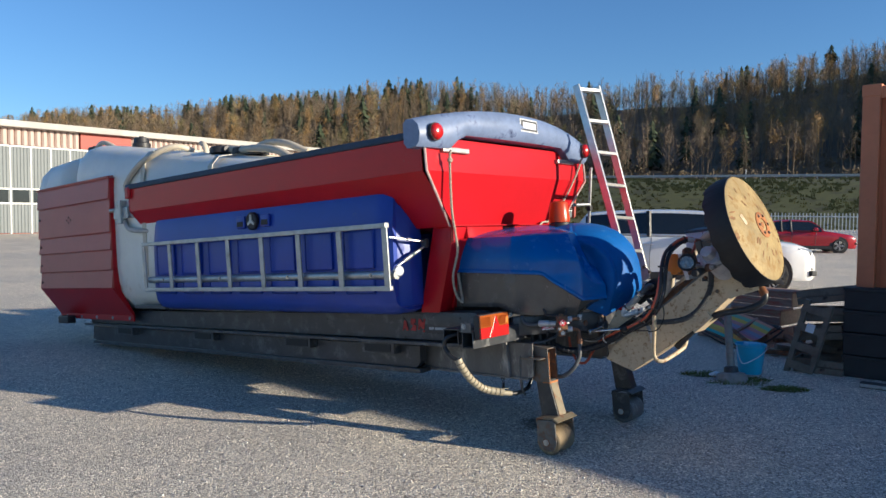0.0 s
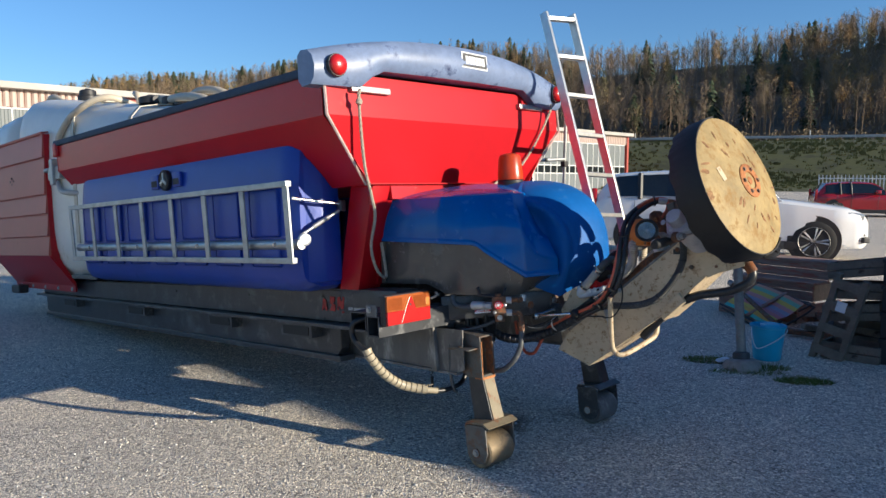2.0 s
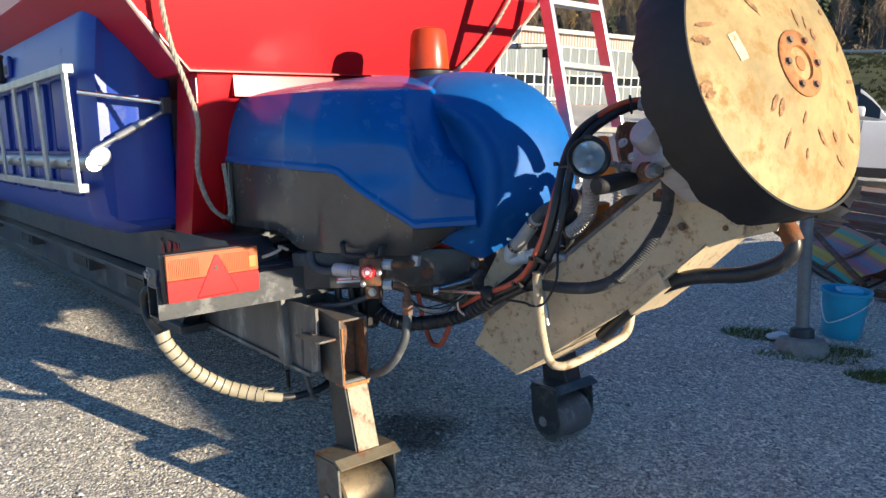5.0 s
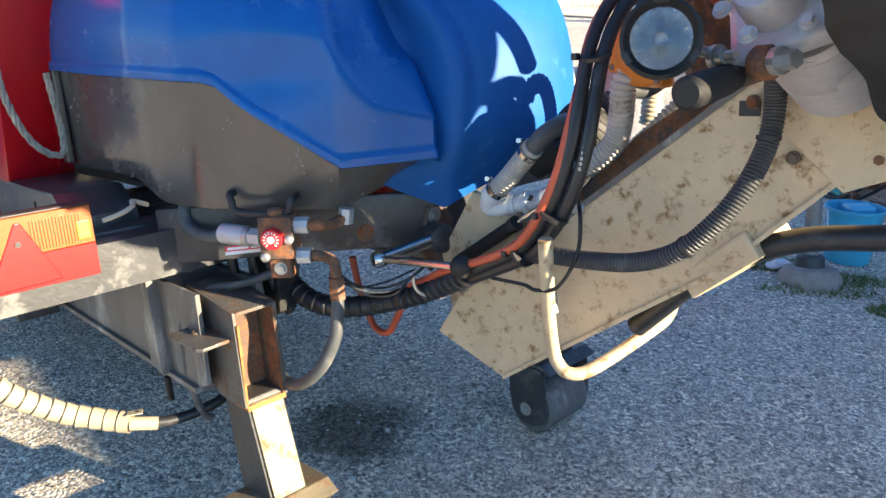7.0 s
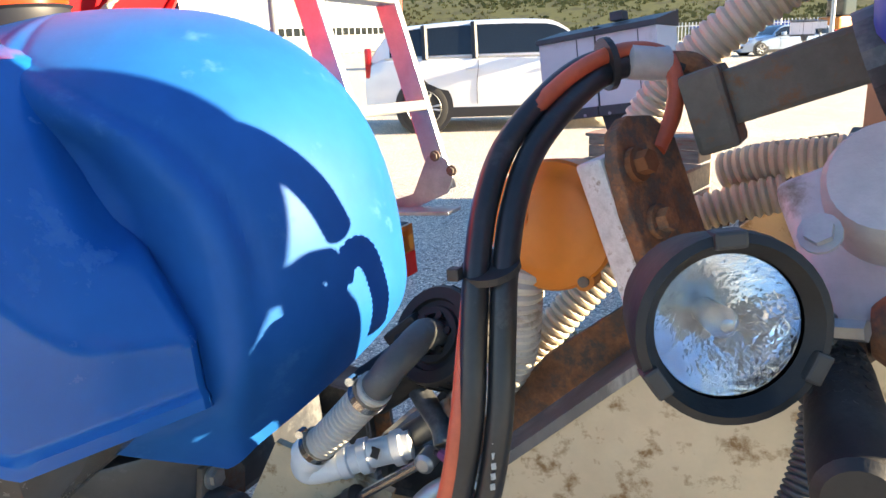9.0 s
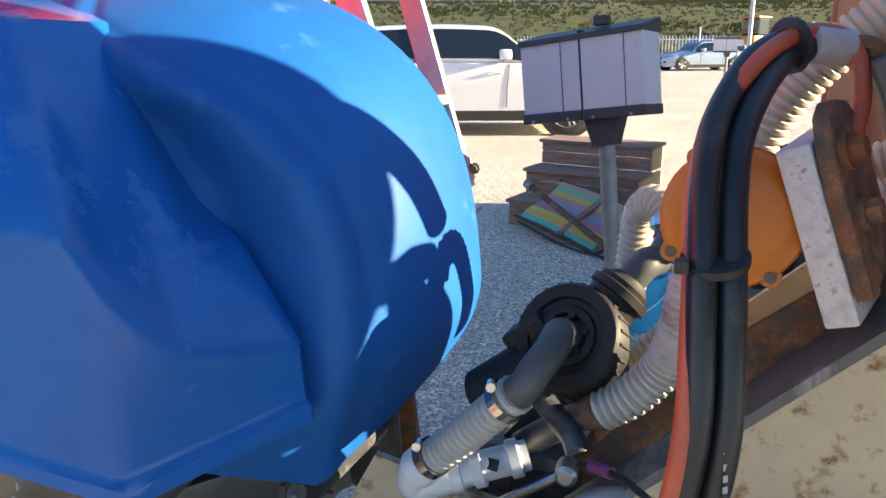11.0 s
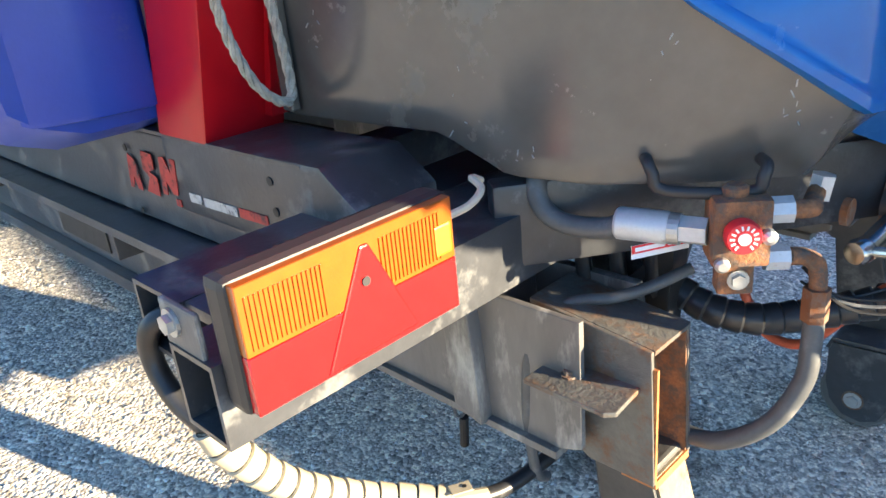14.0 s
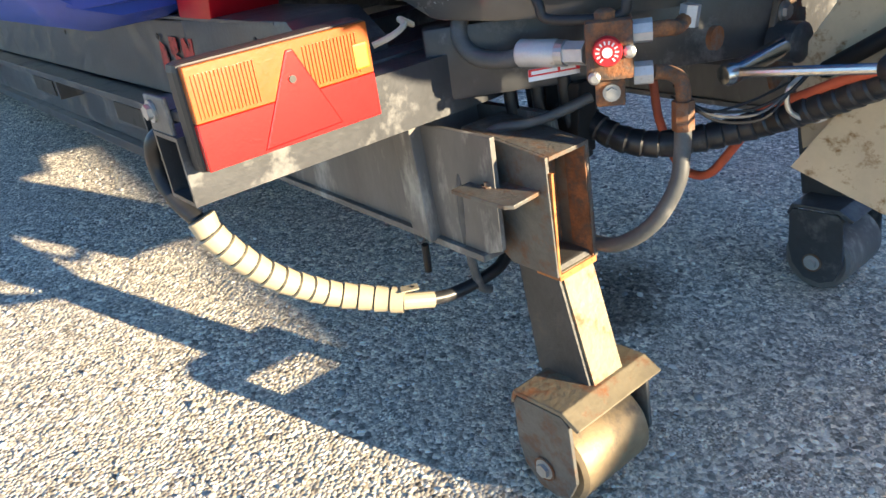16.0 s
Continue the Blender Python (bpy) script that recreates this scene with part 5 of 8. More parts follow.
def spinner_arm():
    """Folded-up chute with the spinner disc at its end."""
    turn = Matrix.Translation((1.008, 0.600, -0.012)) @ Matrix.Rotation(radians(7.6), 4, "Z") @ Matrix.Translation((-0.957, -0.640, 0))
    near = [(0.957, 0.524), (1.143, 0.447), (1.60, 0.762), (1.79, 0.945), (1.885, 0.965), (1.905, 1.165), (1.78, 1.172), (1.66, 1.112), (1.28, 0.815), (1.03, 0.632)]
    a = part("spinner_chute", moved(prism(near, "y", 0.640, 0.648), turn), M_CREAM, S, "worn cream-painted spreading chute")
    part("chute_side", moved(prism(near, "y", 0.955, 0.963), turn), M_CREAM, a)
    fl = [(1.143, 0.447), (1.60, 0.762), (1.79, 0.945), (1.785, 0.951), (1.595, 0.769), (1.14, 0.455)]
    part("chute_bottom", moved(prism(fl, "y", 0.632, 0.972), turn), M_CREAM, a)
    part("top_rail", moved(prism([(1.03, 0.632), (1.28, 0.815), (1.66, 1.112), (1.653, 1.121), (1.273, 0.824), (1.023, 0.641)], "y", 0.636, 0.705), turn), M_FRAME, a, "dull grey folded edge")
    part("rust_rail", moved(prism([(1.30, 0.838), (1.62, 1.088), (1.60, 1.122), (1.42, 1.0), (1.28, 0.86)], "y", 0.71, 0.72), turn), M_RUST, a, "rusted inner rail")
    part("head_plate", moved(prism([(1.70, 1.03), (1.725, 1.18), (1.905, 1.178), (1.89, 0.972), (1.80, 0.935)], "y", 0.626, 0.638, 0.002), turn), M_CREAM, a, "folded cream head plate")
    part("head_side", moved(prism([(1.885, 0.965), (1.905, 1.165), (1.985, 1.15), (1.97, 0.99)], "y", 0.64, 0.65), turn), M_CREAM, a)
    part("left_gusset", moved(prism([(0.93, 0.70), (1.03, 0.86), (1.20, 0.80), (1.10, 0.62), (0.957, 0.54)], "y", 0.70, 0.712), turn), M_CREAM, a)
    for x, z in ((1.655, 1.075), (1.722, 0.986), (1.845, 0.99)):
        part("bolt", moved(bolt((x, 0.632, z), (0, -1, 0), 0.008, 0.010), turn), M_RUSTY, a)
    part("slot", moved(box(1.63, 1.665, 0.6375, 0.6405, 1.05, 1.075, 0.001), turn), M_TRIM, a)
    hb = [(1.436, 0.470, 0.835), (1.430, 0.480, 0.775), (1.402, 0.520, 0.67), (1.376, 0.565, 0.58), (1.378, 0.580, 0.540), (1.400, 0.592, 0.520), (1.428, 0.640, 0.526), (1.468, 0.790, 0.572), (1.480, 0.832, 0.596), (1.482, 0.850, 0.64), (1.475, 0.862, 0.72)]
    part("grab_bar", tube(hb, 0.0135, 12, 6), M_CREAM, a, "bent cream steel grab bar", True)
    # drain pipe under the chute
    part("pipe_clamp", prism([(1.61, 0.70), (1.73, 0.80), (1.70, 0.845), (1.58, 0.745)], "y", 0.68, 0.84, 0.006), M_CREAM, a)
    part("drain_hose", tube([(1.47, 0.72, 0.60), (1.57, 0.72, 0.70), (1.66, 0.72, 0.775), (1.78, 0.73, 0.83), (1.93, 0.75, 0.855), (2.02, 0.77, 0.90), (2.03, 0.78, 0.955), (1.985, 0.78, 0.99)], 0.022, 12), M_HOSE, a, "black rubber hose", True)
    part("hose_fitting", tube([(2.035, 0.78, 0.945), (2.01, 0.78, 0.985), (1.97, 0.78, 1.01)], 0.026, 12), M_RUSTY, a, "", True)
    # spinner disc with rubber skirt and hub
    th = 0.326
    nrm = Vector((math.cos(th), -0.055, math.sin(th))).normalized()
    C = Vector((2.006, 0.720, 1.364))
    d = part("spinner_disc", lathe([(-0.014, 0.338), (0.0, 0.347), (0.004, 0.345), (0.056, 0.090), (0.058, 0.0)], C, nrm, 72), M_DISC, a, "stained cream spinner disc", True)
    u0 = nrm.cross(Vector((0, 1, 0))).normalized()
    w0 = nrm.cross(u0)
    srng = random.Random(12)
    for k in range(26):
        rad = (0.27, 0.20, 0.145, 0.31)[k % 4] + srng.uniform(-0.02, 0.02)
        an = 0.35 + k * 2.399 + srng.uniform(-0.2, 0.2)
        dr = u0 * math.cos(an) + w0 * math.sin(an)
        long, wide = srng.uniform(0.013, 0.034), srng.uniform(0.005, 0.010)
        if k % 9 == 2:
            long, wide = 0.022, 0.015
        bm = bmesh.new()
        for ring, zz in ((1.0, -0.001), (0.8, 0.0011)):
            pts = [(ring * long * math.cos(b * 0.3927), ring * wide * math.sin(b * 0.3927)) for b in range(16)]
            bm.faces.new([bm.verts.new((x * srng.uniform(0.75, 1.25), y * srng.uniform(0.7, 1.3), zz)) for x, y in pts])
        p = C + nrm * (0.005 + 0.204 * (0.345 - rad)) + dr * rad
        m4 = Matrix((dr, nrm.cross(dr), nrm)).transposed().to_4x4() @ Matrix.Rotation(0.201, 4, "Y") @ Matrix.Rotation(srng.uniform(-0.5, 0.5), 4, "Z")
        part("rust_stain", moved(bm, Matrix.Translation(p) @ m4), M_MARK, d, "brown rust stain")
    an = math.radians(76)
    dr = u0 * math.cos(an) + w0 * math.sin(an)
    m4 = Matrix((dr, nrm.cross(dr), nrm)).transposed().to_4x4() @ Matrix.Rotation(0.201, 4, "Y") @ Matrix.Rotation(0.5, 4, "Z")
    part("scraped_patch", moved(box(-0.014, 0.014, -0.034, 0.034, -0.001, 0.0006, 0.0004), Matrix.Translation(C + nrm * (0.005 + 0.204 * 0.145) + dr * 0.20) @ m4), M_CREAM, d, "pale scraped patch")
    hub = part("hub", lathe([(0, 0.084), (0.012, 0.084), (0.016, 0.078), (0.015, 0.044), (0.006, 0.040), (0.006, 0.022), (0.012, 0.018), (0.012, 0)], C + nrm * 0.048, nrm, 32), M_HUB, d, "orange-brown bolted hub", True)
    q = nrm.to_track_quat("Z", "Y").to_matrix()
    for i in range(6):
        an = i * math.pi / 3
        part("hub_bolt", bolt(C + nrm * 0.061 + q @ Vector((0.063 * math.cos(an), 0.063 * math.sin(an), 0)), nrm, 0.008, 0.010), M_RUSTY, hub)
    # skirt hangs round the upper and near part of the disc, ragged at its lower end
    sk = bmesh.new()
    rng = random.Random(5)
    rows = []
    N = 130
    for i in range(N + 1):
        an = math.radians(4 + 212 * i / N)
        # angle 0 points to the disc's upper edge, turning over the near side
        u = Vector((-math.sin(th), 0, math.cos(th)))
        w = nrm.cross(u)
        dr = math.cos(an) * u + math.sin(an) * -w * (1 if w.y > 0 else -1)
        wid = 0.135 + 0.006 * math.sin(i * 0.48)
        if i > N - 30:
            wid *= max(0.16, 1 - (i - N + 30) / 15.0) * (0.55 + 0.7 * rng.random())
        R0 = 0.352
        rows.append([C + nrm * 0.012 + dr * R0, C - nrm * 0.02 + dr * (R0 + 0.004), C - nrm * wid * 0.6 + dr * (R0 + 0.006 + 0.003 * rng.random()), C - nrm * wid + dr * (R0 - 0.005 + 0.006 * rng.random())])
    part("skirt", sheet(rows, 0.007), M_RUBBER, d, "torn black rubber skirt", True)
    part("disc_shroud", lathe([(-0.16, 0.17), (-0.14, 0.28), (-0.03, 0.318), (-0.02, 0.30), (-0.13, 0.26)], C, nrm, 48), M_CAST, d, "grey-blue spinner shroud", True)
    part("disc_shaft", cyl(C - nrm * 0.24, C - nrm * 0.01, 0.05, 20), M_BLACK, d)
    return a


ARM = spinner_arm()


# ---- things in the yard ----
def world_yaw(x, y, deg, z=0.0):
    return Matrix.Translation((x, y, z)) @ Matrix.Rotation(radians(deg), 4, "Z")


def wheel(parent, c, r, w, rim_r, spokes=5):
    """Tyre and spoked rim; the axle runs along local y, the outer face towards -y."""
    wh = part("wheel", lathe([(0, rim_r), (0.0, r - 0.03), (0.025, r), (w - 0.025, r), (w, r - 0.03), (w, rim_r), (w * 0.7, rim_r - 0.02), (w * 0.3, rim_r - 0.02)], Vector(c), (0, 1, 0), 36), M_TYRE, parent, "", True)
    part("rim_well", lathe([(0.05, 0.02), (0.05, rim_r - 0.01), (0.09, rim_r)], Vector(c), (0, 1, 0), 28), M_TRIM, wh)
    ring = lathe([(-0.004, rim_r + 0.004), (-0.004, rim_r - 0.03), (0.03, rim_r - 0.035), (0.03, rim_r)], Vector(c), (0, 1, 0), 32)
    cyl(Vector(c) + Vector((0, 0.0, 0)), Vector(c) + Vector((0, 0.04, 0)), 0.05, 16, ring)
    for i in range(spokes):
        for d in (-0.13, 0.13):
            a = 2 * math.pi * i / spokes + d
            q = Matrix.Translation(c) @ Matrix.Rotation(a, 4, "Y")
            join(ring, moved(box(0.03, rim_r - 0.012, 0.0, 0.02, -0.017, 0.017, 0.004), q))
    part("rim", ring, M_ALU, wh, "alloy rim")


def car(name, label, paint, m, L=4.69, W=1.90, H=1.66, base=2.87, front=0.88, r=0.37, suv=True, wagon=True):
    """A car, nose towards +x; the near side is -y. Lower body, dark glasshouse, roof and fittings."""
    c = thing(name, label, "car", m)
    hw = W / 2
    xf = L / 2
    belt = H * (0.65 if suv else 0.62)
    sill = 0.27 if suv else 0.19

    def hood_z(x):
        # upper outline of the lower body
        k = (x + xf) / L
        return ramp_at(k, [(0, belt * 0.80), (0.02, belt * 0.96), (0.06, belt + 0.02), (0.55, belt), (0.68, belt - 0.01), (0.72, belt - 0.02), (0.93, belt - 0.15), (0.985, belt - 0.25), (1.0, belt - 0.36)])

    def plan(x):
        k = (x + xf) / L
        return hw * ramp_at(k, [(0, 0.80), (0.03, 0.90), (0.12, 0.98), (0.3, 1.0), (0.75, 1.0), (0.90, 0.95), (0.97, 0.82), (1.0, 0.62)])

    n = 56
    rows = []
    for i in range(n + 1):
        x = -xf + L * i / n
        zt, p = hood_z(x), plan(x)
        zs = sill + (0.06 if i in (0, n) else 0)
        side = [(p * 0.90, zs), (p * 0.965, zs + 0.06), (p * 0.975, zs + 0.20), (p * 0.995, zt * 0.62), (p, zt * 0.80), (p * 0.975, zt - 0.05), (p * 0.93, zt - 0.012), (p * 0.80, zt + 0.012)]
        row = [(x, -y, z) for y, z in side] + [(x, 0, zt + 0.03)] + [(x, y, z) for y, z in reversed(side)]
        rows.append(row)
    bm = bmesh.new()
    grid = [[bm.verts.new(q) for q in rw] for rw in rows]
    mm = len(grid[0])
    for a, b in zip(grid, grid[1:]):
        for i in range(mm):
            bm.faces.new((a[i], a[(i + 1) % mm], b[(i + 1) % mm], b[i]))
    bm.faces.new(grid[0][::-1]), bm.faces.new(grid[-1])
    bmesh.ops.recalc_face_normals(bm, faces=bm.faces[:])
    body = part("body", bm, paint, c, "", True)
    # glasshouse
    x_ws, x_wt, x_rt, x_rb = xf - front - 0.55, xf - front - 1.22, -xf + (0.42 if wagon else 0.75), -xf + 0.08 if wagon else -xf + 0.35

    def house(x):
        if x > x_wt:
            return belt - 0.03 + (H - 0.10 - belt + 0.03) * math.sin(0.5 * math.pi * max(0.0, x_ws - x) / (x_ws - x_wt)) ** 0.82
        if x < x_rt:
            return belt + (H - 0.15 - belt) * (x - x_rb) / (x_rt - x_rb)
        k = (x - x_rt) / (x_wt - x_rt)
        return H - 0.05 - 0.10 * (1 - k) ** 2 - 0.05 * k ** 3

    rows = []
    N = 30
    for i in range(N + 1):
        x = x_rb + (x_ws - x_rb) * i / N
        zt = max(house(x), belt - 0.02)
        p = plan(x) * 0.945
        pr = p - (zt - belt) * 0.36
        rows.append([(x, -p, belt - 0.04), (x, -(p * 0.35 + pr * 0.65), belt + (zt - belt) * 0.66), (x, -pr, zt - 0.02), (x, -pr * 0.85, zt), (x, 0, zt + 0.015), (x, pr * 0.85, zt), (x, pr, zt - 0.02), (x, p * 0.35 + pr * 0.65, belt + (zt - belt) * 0.66), (x, p, belt - 0.04)])
    part("cabin", sheet(rows, 0.0), paint, c, "", True)

    def pane(x, f, lift):
        """A place on the cabin's side: f from the belt line to the roof edge."""
        zt = max(house(x), belt)
        p = plan(x) * 0.945
        pr = p - (zt - belt) * 0.36
        mid = p * 0.35 + pr * 0.65
        y = p + (mid - p) * f / 0.66 if f <= 0.66 else mid + (pr - mid) * (f - 0.66) / 0.34
        zm = belt + (zt - belt) * 0.66
        z = belt - 0.04 + (zm - belt + 0.04) * f / 0.66 if f <= 0.66 else zm + (zt - 0.02 - zm) * (f - 0.66) / 0.34
        return y + lift, z

    for s in (-1, 1):
        edges = (x_rb + 0.30, x_rt + 0.50, (x_wt + x_rt) / 2 + 0.12, x_ws - 0.10)
        for xa, xb in zip(edges, edges[1:]):
            grid = []
            for i in range(13):
                x = xa + 0.025 + (xb - xa - 0.05) * i / 12
                top = 0.90
                grid.append([(x, s * pane(x, f, 0.012)[0], pane(x, f, 0.012)[1]) for f in (0.13, 0.3, 0.5, 0.66, 0.8, top)])
            part("side_window", sheet(grid, 0.0), M_GLASS, c, "dark tinted side window", True)
    for nm, xa, xb in (("windscreen", x_wt + 0.03, x_ws - 0.03), ("rear_window", x_rb + 0.06, x_rt - 0.05)):
        grid = []
        for i in range(9):
            x = xa + (xb - xa) * i / 8
            zt = max(house(x), belt - 0.02)
            pr = plan(x) * 0.945 - (zt - belt) * 0.36
            grid.append([(x, pr * 0.84 * g, zt + 0.006 + 0.015 * (1 - abs(g))) for g in (-1, -0.5, 0, 0.5, 1)])
        part(nm, sheet(grid, 0.0), M_GLASS, c, "dark tinted glass", True)
    for s in (-1, 1):
        xm = (x_wt + x_rt) / 2 + 0.12
        p = plan(xm) * 0.945
        for xp, ww in ((xm, 0.05), (x_rt + 0.52, 0.05)):
            zt = house(xp)
            part("door_pillar", tube([(xp, s * (p + 0.006), belt - 0.03), (xp - 0.02, s * (p - (zt - belt) * 0.34 + 0.008), zt - 0.03)], ww, 6, 3), M_TRIM, c)
        part("window_line", tube([(x_rb + 0.25, s * (plan(x_rb + 0.3) * 0.955), belt + 0.005), (xm, s * (p * 1.008), belt + 0.002), (x_ws - 0.08, s * (plan(x_ws) * 0.952), belt - 0.02)], 0.012, 6, 5), M_ALU if suv else M_TRIM, c)
        for xd in (xm + 0.02, x_wt + 0.30, x_rt + 0.40):
            pd = plan(xd)
            part("door_gap", tube([(xd, s * pd * 0.9755, sill + 0.16), (xd, s * (pd * 0.998), belt * 0.64), (xd + 0.02, s * (pd * 1.001), belt * 0.82), (xd + 0.03, s * pd * 0.972, belt - 0.04)], 0.005, 5, 4), M_TRIM, c)
        for xd in (xm - 0.14, x_wt + 0.02):
            pd = plan(xd)
            part("door_handle", tube([(xd, s * pd * 1.0, belt * 0.84), (xd + 0.04, s * (pd + 0.022), belt * 0.845), (xd + 0.17, s * (pd + 0.022), belt * 0.845), (xd + 0.21, s * pd * 1.0, belt * 0.84)], 0.012, 6, 4), paint, c)
        xm2 = x_ws - 0.42
        mir = part("mirror", moved(box(-0.09, 0.09, -0.11, 0.11, -0.075, 0.075, 0.045, seg=3), Matrix.Translation((xm2, s * (plan(xm2) + 0.13), belt + 0.09))), paint, c, "", True)
        part("mirror_foot", cyl((xm2, s * (plan(xm2) * 0.95), belt + 0.01), (xm2, s * (plan(xm2) + 0.09), belt + 0.03), 0.03, 8), M_TRIM, c)
        part("sill_trim", box(-xf + 0.55, xf - 0.6, s * plan(0) * 0.955 - 0.03, s * plan(0) * 0.955 + 0.03, sill - 0.04, sill + 0.11, 0.02), M_TRIM, c)
        for xw in (xf - front, xf - front - base):
            pw = plan(xw)
            arch = lathe([(0, r + 0.005), (0.0, r + 0.055), (0.02, r + 0.06), (0.03, r + 0.05)], (xw, s * (pw * 0.985 + 0.012), r + 0.02), (0, -s, 0), 32)
            part("wheel_arch", arch, M_TRIM, c, "", True)
            part("arch_well", cyl((xw, s * (pw * 0.9), r), (xw, s * (pw * 0.982 + 0.008), r), r + 0.045, 32), M_TRIM, c)
            w = wheel_side(c, xw, s, pw, r)
        part("headlamp", moved(box(-0.16, 0.16, -0.03, 0.03, -0.06, 0.06, 0.028, seg=3), Matrix.Translation((xf - 0.24, s * plan(xf - 0.24) * 0.93, belt - 0.27)) @ Matrix.Rotation(-s * radians(24), 4, "Z") @ Matrix.Rotation(radians(8), 4, "Y")), M_LAMPG, c, "clear headlamp", True)
        part("tail_lamp", moved(box(-0.05, 0.05, -0.05, 0.05, -0.22, 0.22, 0.03), Matrix.Translation((-xf + 0.07, s * plan(-xf + 0.07) * 0.95, belt - 0.05))), M_REDLENS, c, "red tail lamp", True)
        part("fog_vent", moved(box(-0.06, 0.06, -0.14, 0.14, -0.05, 0.05, 0.02), Matrix.Translation((xf - 0.10, s * hw * 0.66, 0.42)) @ Matrix.Rotation(-s * radians(28), 4, "Z")), M_TRIM, c)
    part("grille", box(xf - 0.045, xf + 0.012, -0.42, 0.42, belt - 0.47, belt - 0.27, 0.03), M_TRIM, c, "black grille")
    part("lower_grille", box(xf - 0.06, xf + 0.008, -0.50, 0.50, 0.32, 0.44, 0.03), M_TRIM, c)
    part("plate_bar", box(xf + 0.004, xf + 0.018, -0.26, 0.26, 0.47, 0.57, 0.005), M_SIGNW, c, "blank white plate")
    return c


def wheel_side(c, xw, s, pw, r):
    w = 0.225
    o = Vector((xw, 0, r))
    e = new("wheel")
    e.parent = c
    y0 = s * (pw * 0.985)
    tyre = lathe([(0, r * 0.68), (0.0, r - 0.03), (0.02, r - 0.003), (w - 0.02, r), (w, r - 0.03), (w, r * 0.68)], (xw, y0 + s * 0.02, r), (0, -s, 0), 40)
    part("tyre", tyre, M_TYRE, e, "", True)
    rim = lathe([(0.012, r * 0.69), (0.0, r * 0.67), (0.02, r * 0.62), (0.06, r * 0.60)], (xw, y0 + s * 0.026, r), (0, -s, 0), 32)
    cyl((xw, y0 + s * 0.02, r), (xw, y0 - s * 0.03, r), 0.055, 16, rim)
    for i in range(5):
        for d in (-0.16, 0.16):
            a = 2 * math.pi * i / 5 + d
            p0 = Vector((xw + 0.04 * math.cos(a), y0 + s * 0.004, r + 0.04 * math.sin(a)))
            p1 = Vector((xw + r * 0.63 * math.cos(a), y0 + s * 0.014, r + r * 0.63 * math.sin(a)))
            tube([p0, p1], 0.019, 5, 1, rim)
    part("rim", rim, M_ALU, e, "spoked alloy rim", True)
    part("brake", cyl((xw, y0 - s * 0.05, r), (xw, y0 - s * 0.07, r), r * 0.6, 24), M_TRIM, e)
    return e


# white SUV: front wheel near (6.19, 16.44), nose to the lower right
HV = -12.0
suv_m = world_yaw(5.75 + 0.20, 15.40 + 0.90, HV) @ Matrix.Scale(1.04, 4) @ Matrix.Translation((-(4.80 / 2 - 0.88), 0, 0))
car("white_suv", "white sport utility car with dark windows parked on the yard", M_CARW, suv_m, L=4.80, H=1.70, base=3.02, r=0.38)
car("red_car", "small dark red hatchback parked by the fence", M_CARR, world_yaw(13.6, 33.9, -8.0), L=4.0, W=1.7, H=1.47, base=2.5, front=0.78, r=0.31, suv=False)
car("silver_car", "pale blue-silver estate car parked far across the yard", M_CARS, world_yaw(22.6, 38.9, 180.0 - 3), L=4.6, W=1.8, H=1.46, base=2.7, front=0.9, r=0.32, suv=False)
car("grey_car", "grey-red estate car parked behind the spreader", M_CARR, world_yaw(7.2, 43.0, 15.0), L=4.4, W=1.75, H=1.45, base=2.6, front=0.85, r=0.31, suv=False)


def heater_post(m, lean=0.0, s=1.0):
    """Leaning steel post with two engine-heater boxes and a concrete foot."""
    t = thing("heater_post", "weathered steel post carrying two pinkish-white socket boxes", "socket post", m, group="engine heater posts")
    part("foot", lathe([(0, 0.155), (0.05, 0.15), (0.09, 0.125), (0.10, 0.085)], (0, 0, -0.02), (0, 0, 1), 20), M_CONC, t, "grey concrete foot", True)
    part("collar", lathe([(0.07, 0.07), (0.13, 0.065), (0.14, 0.045)], (0, 0, 0), (0, 0, 1), 20), M_DKGREY, t, "", True)
    part("post", cyl((0, 0, 0.02), (0, 0, 1.08), 0.037, 20), M_POST, t, "flaking galvanised tube", True)
    part("bracket", prism([(-0.05, 1.0), (0.05, 1.0), (0.085, 1.12), (-0.085, 1.12)], "y", -0.05, 0.05, 0.006), M_DKGREY, t)
    for x in (-0.345, -0.055):
        b = part("socket_box", box(x, x + 0.28, -0.11, 0.09, 1.15, 1.47, 0.004), M_BOXW, t, "pinkish-white socket box")
        part("box_roof", prism([(-0.125, 1.462), (-0.125, 1.485), (0.10, 1.53), (0.10, 1.462)], "x", x - 0.006, x + 0.286, 0.003), M_DKGREY, b, "dark sloping lid")
        part("box_base", box(x - 0.003, x + 0.283, -0.122, 0.10, 1.118, 1.163, 0.006), M_DKGREY, b)
        part("seam", box(x + 0.195, x + 0.198, -0.112, -0.108, 1.15, 1.46), M_DKGREY, b)
        for xs in (x + 0.05, x + 0.22):
            part("screw", cyl((xs, -0.122, 1.128), (xs, -0.126, 1.128), 0.007, 8), M_GALV, b)
    part("middle_gap", box(-0.068, -0.052, -0.105, 0.09, 1.15, 1.50), M_TRIM, t)
    part("clip", box(-0.03, 0.03, -0.02, 0.04, 1.52, 1.56, 0.004), M_DKGREY, t)
    return t


hp = heater_post(world_yaw(2.606, 7.19, -48) @ Matrix.Rotation(radians(-7.5), 4, "Y") @ Matrix.Rotation(radians(-3), 4, "X"))
copy_thing(hp, world_yaw(13.4, 22.83, -20))
copy_thing(hp, world_yaw(23.0, 36.5, -20))


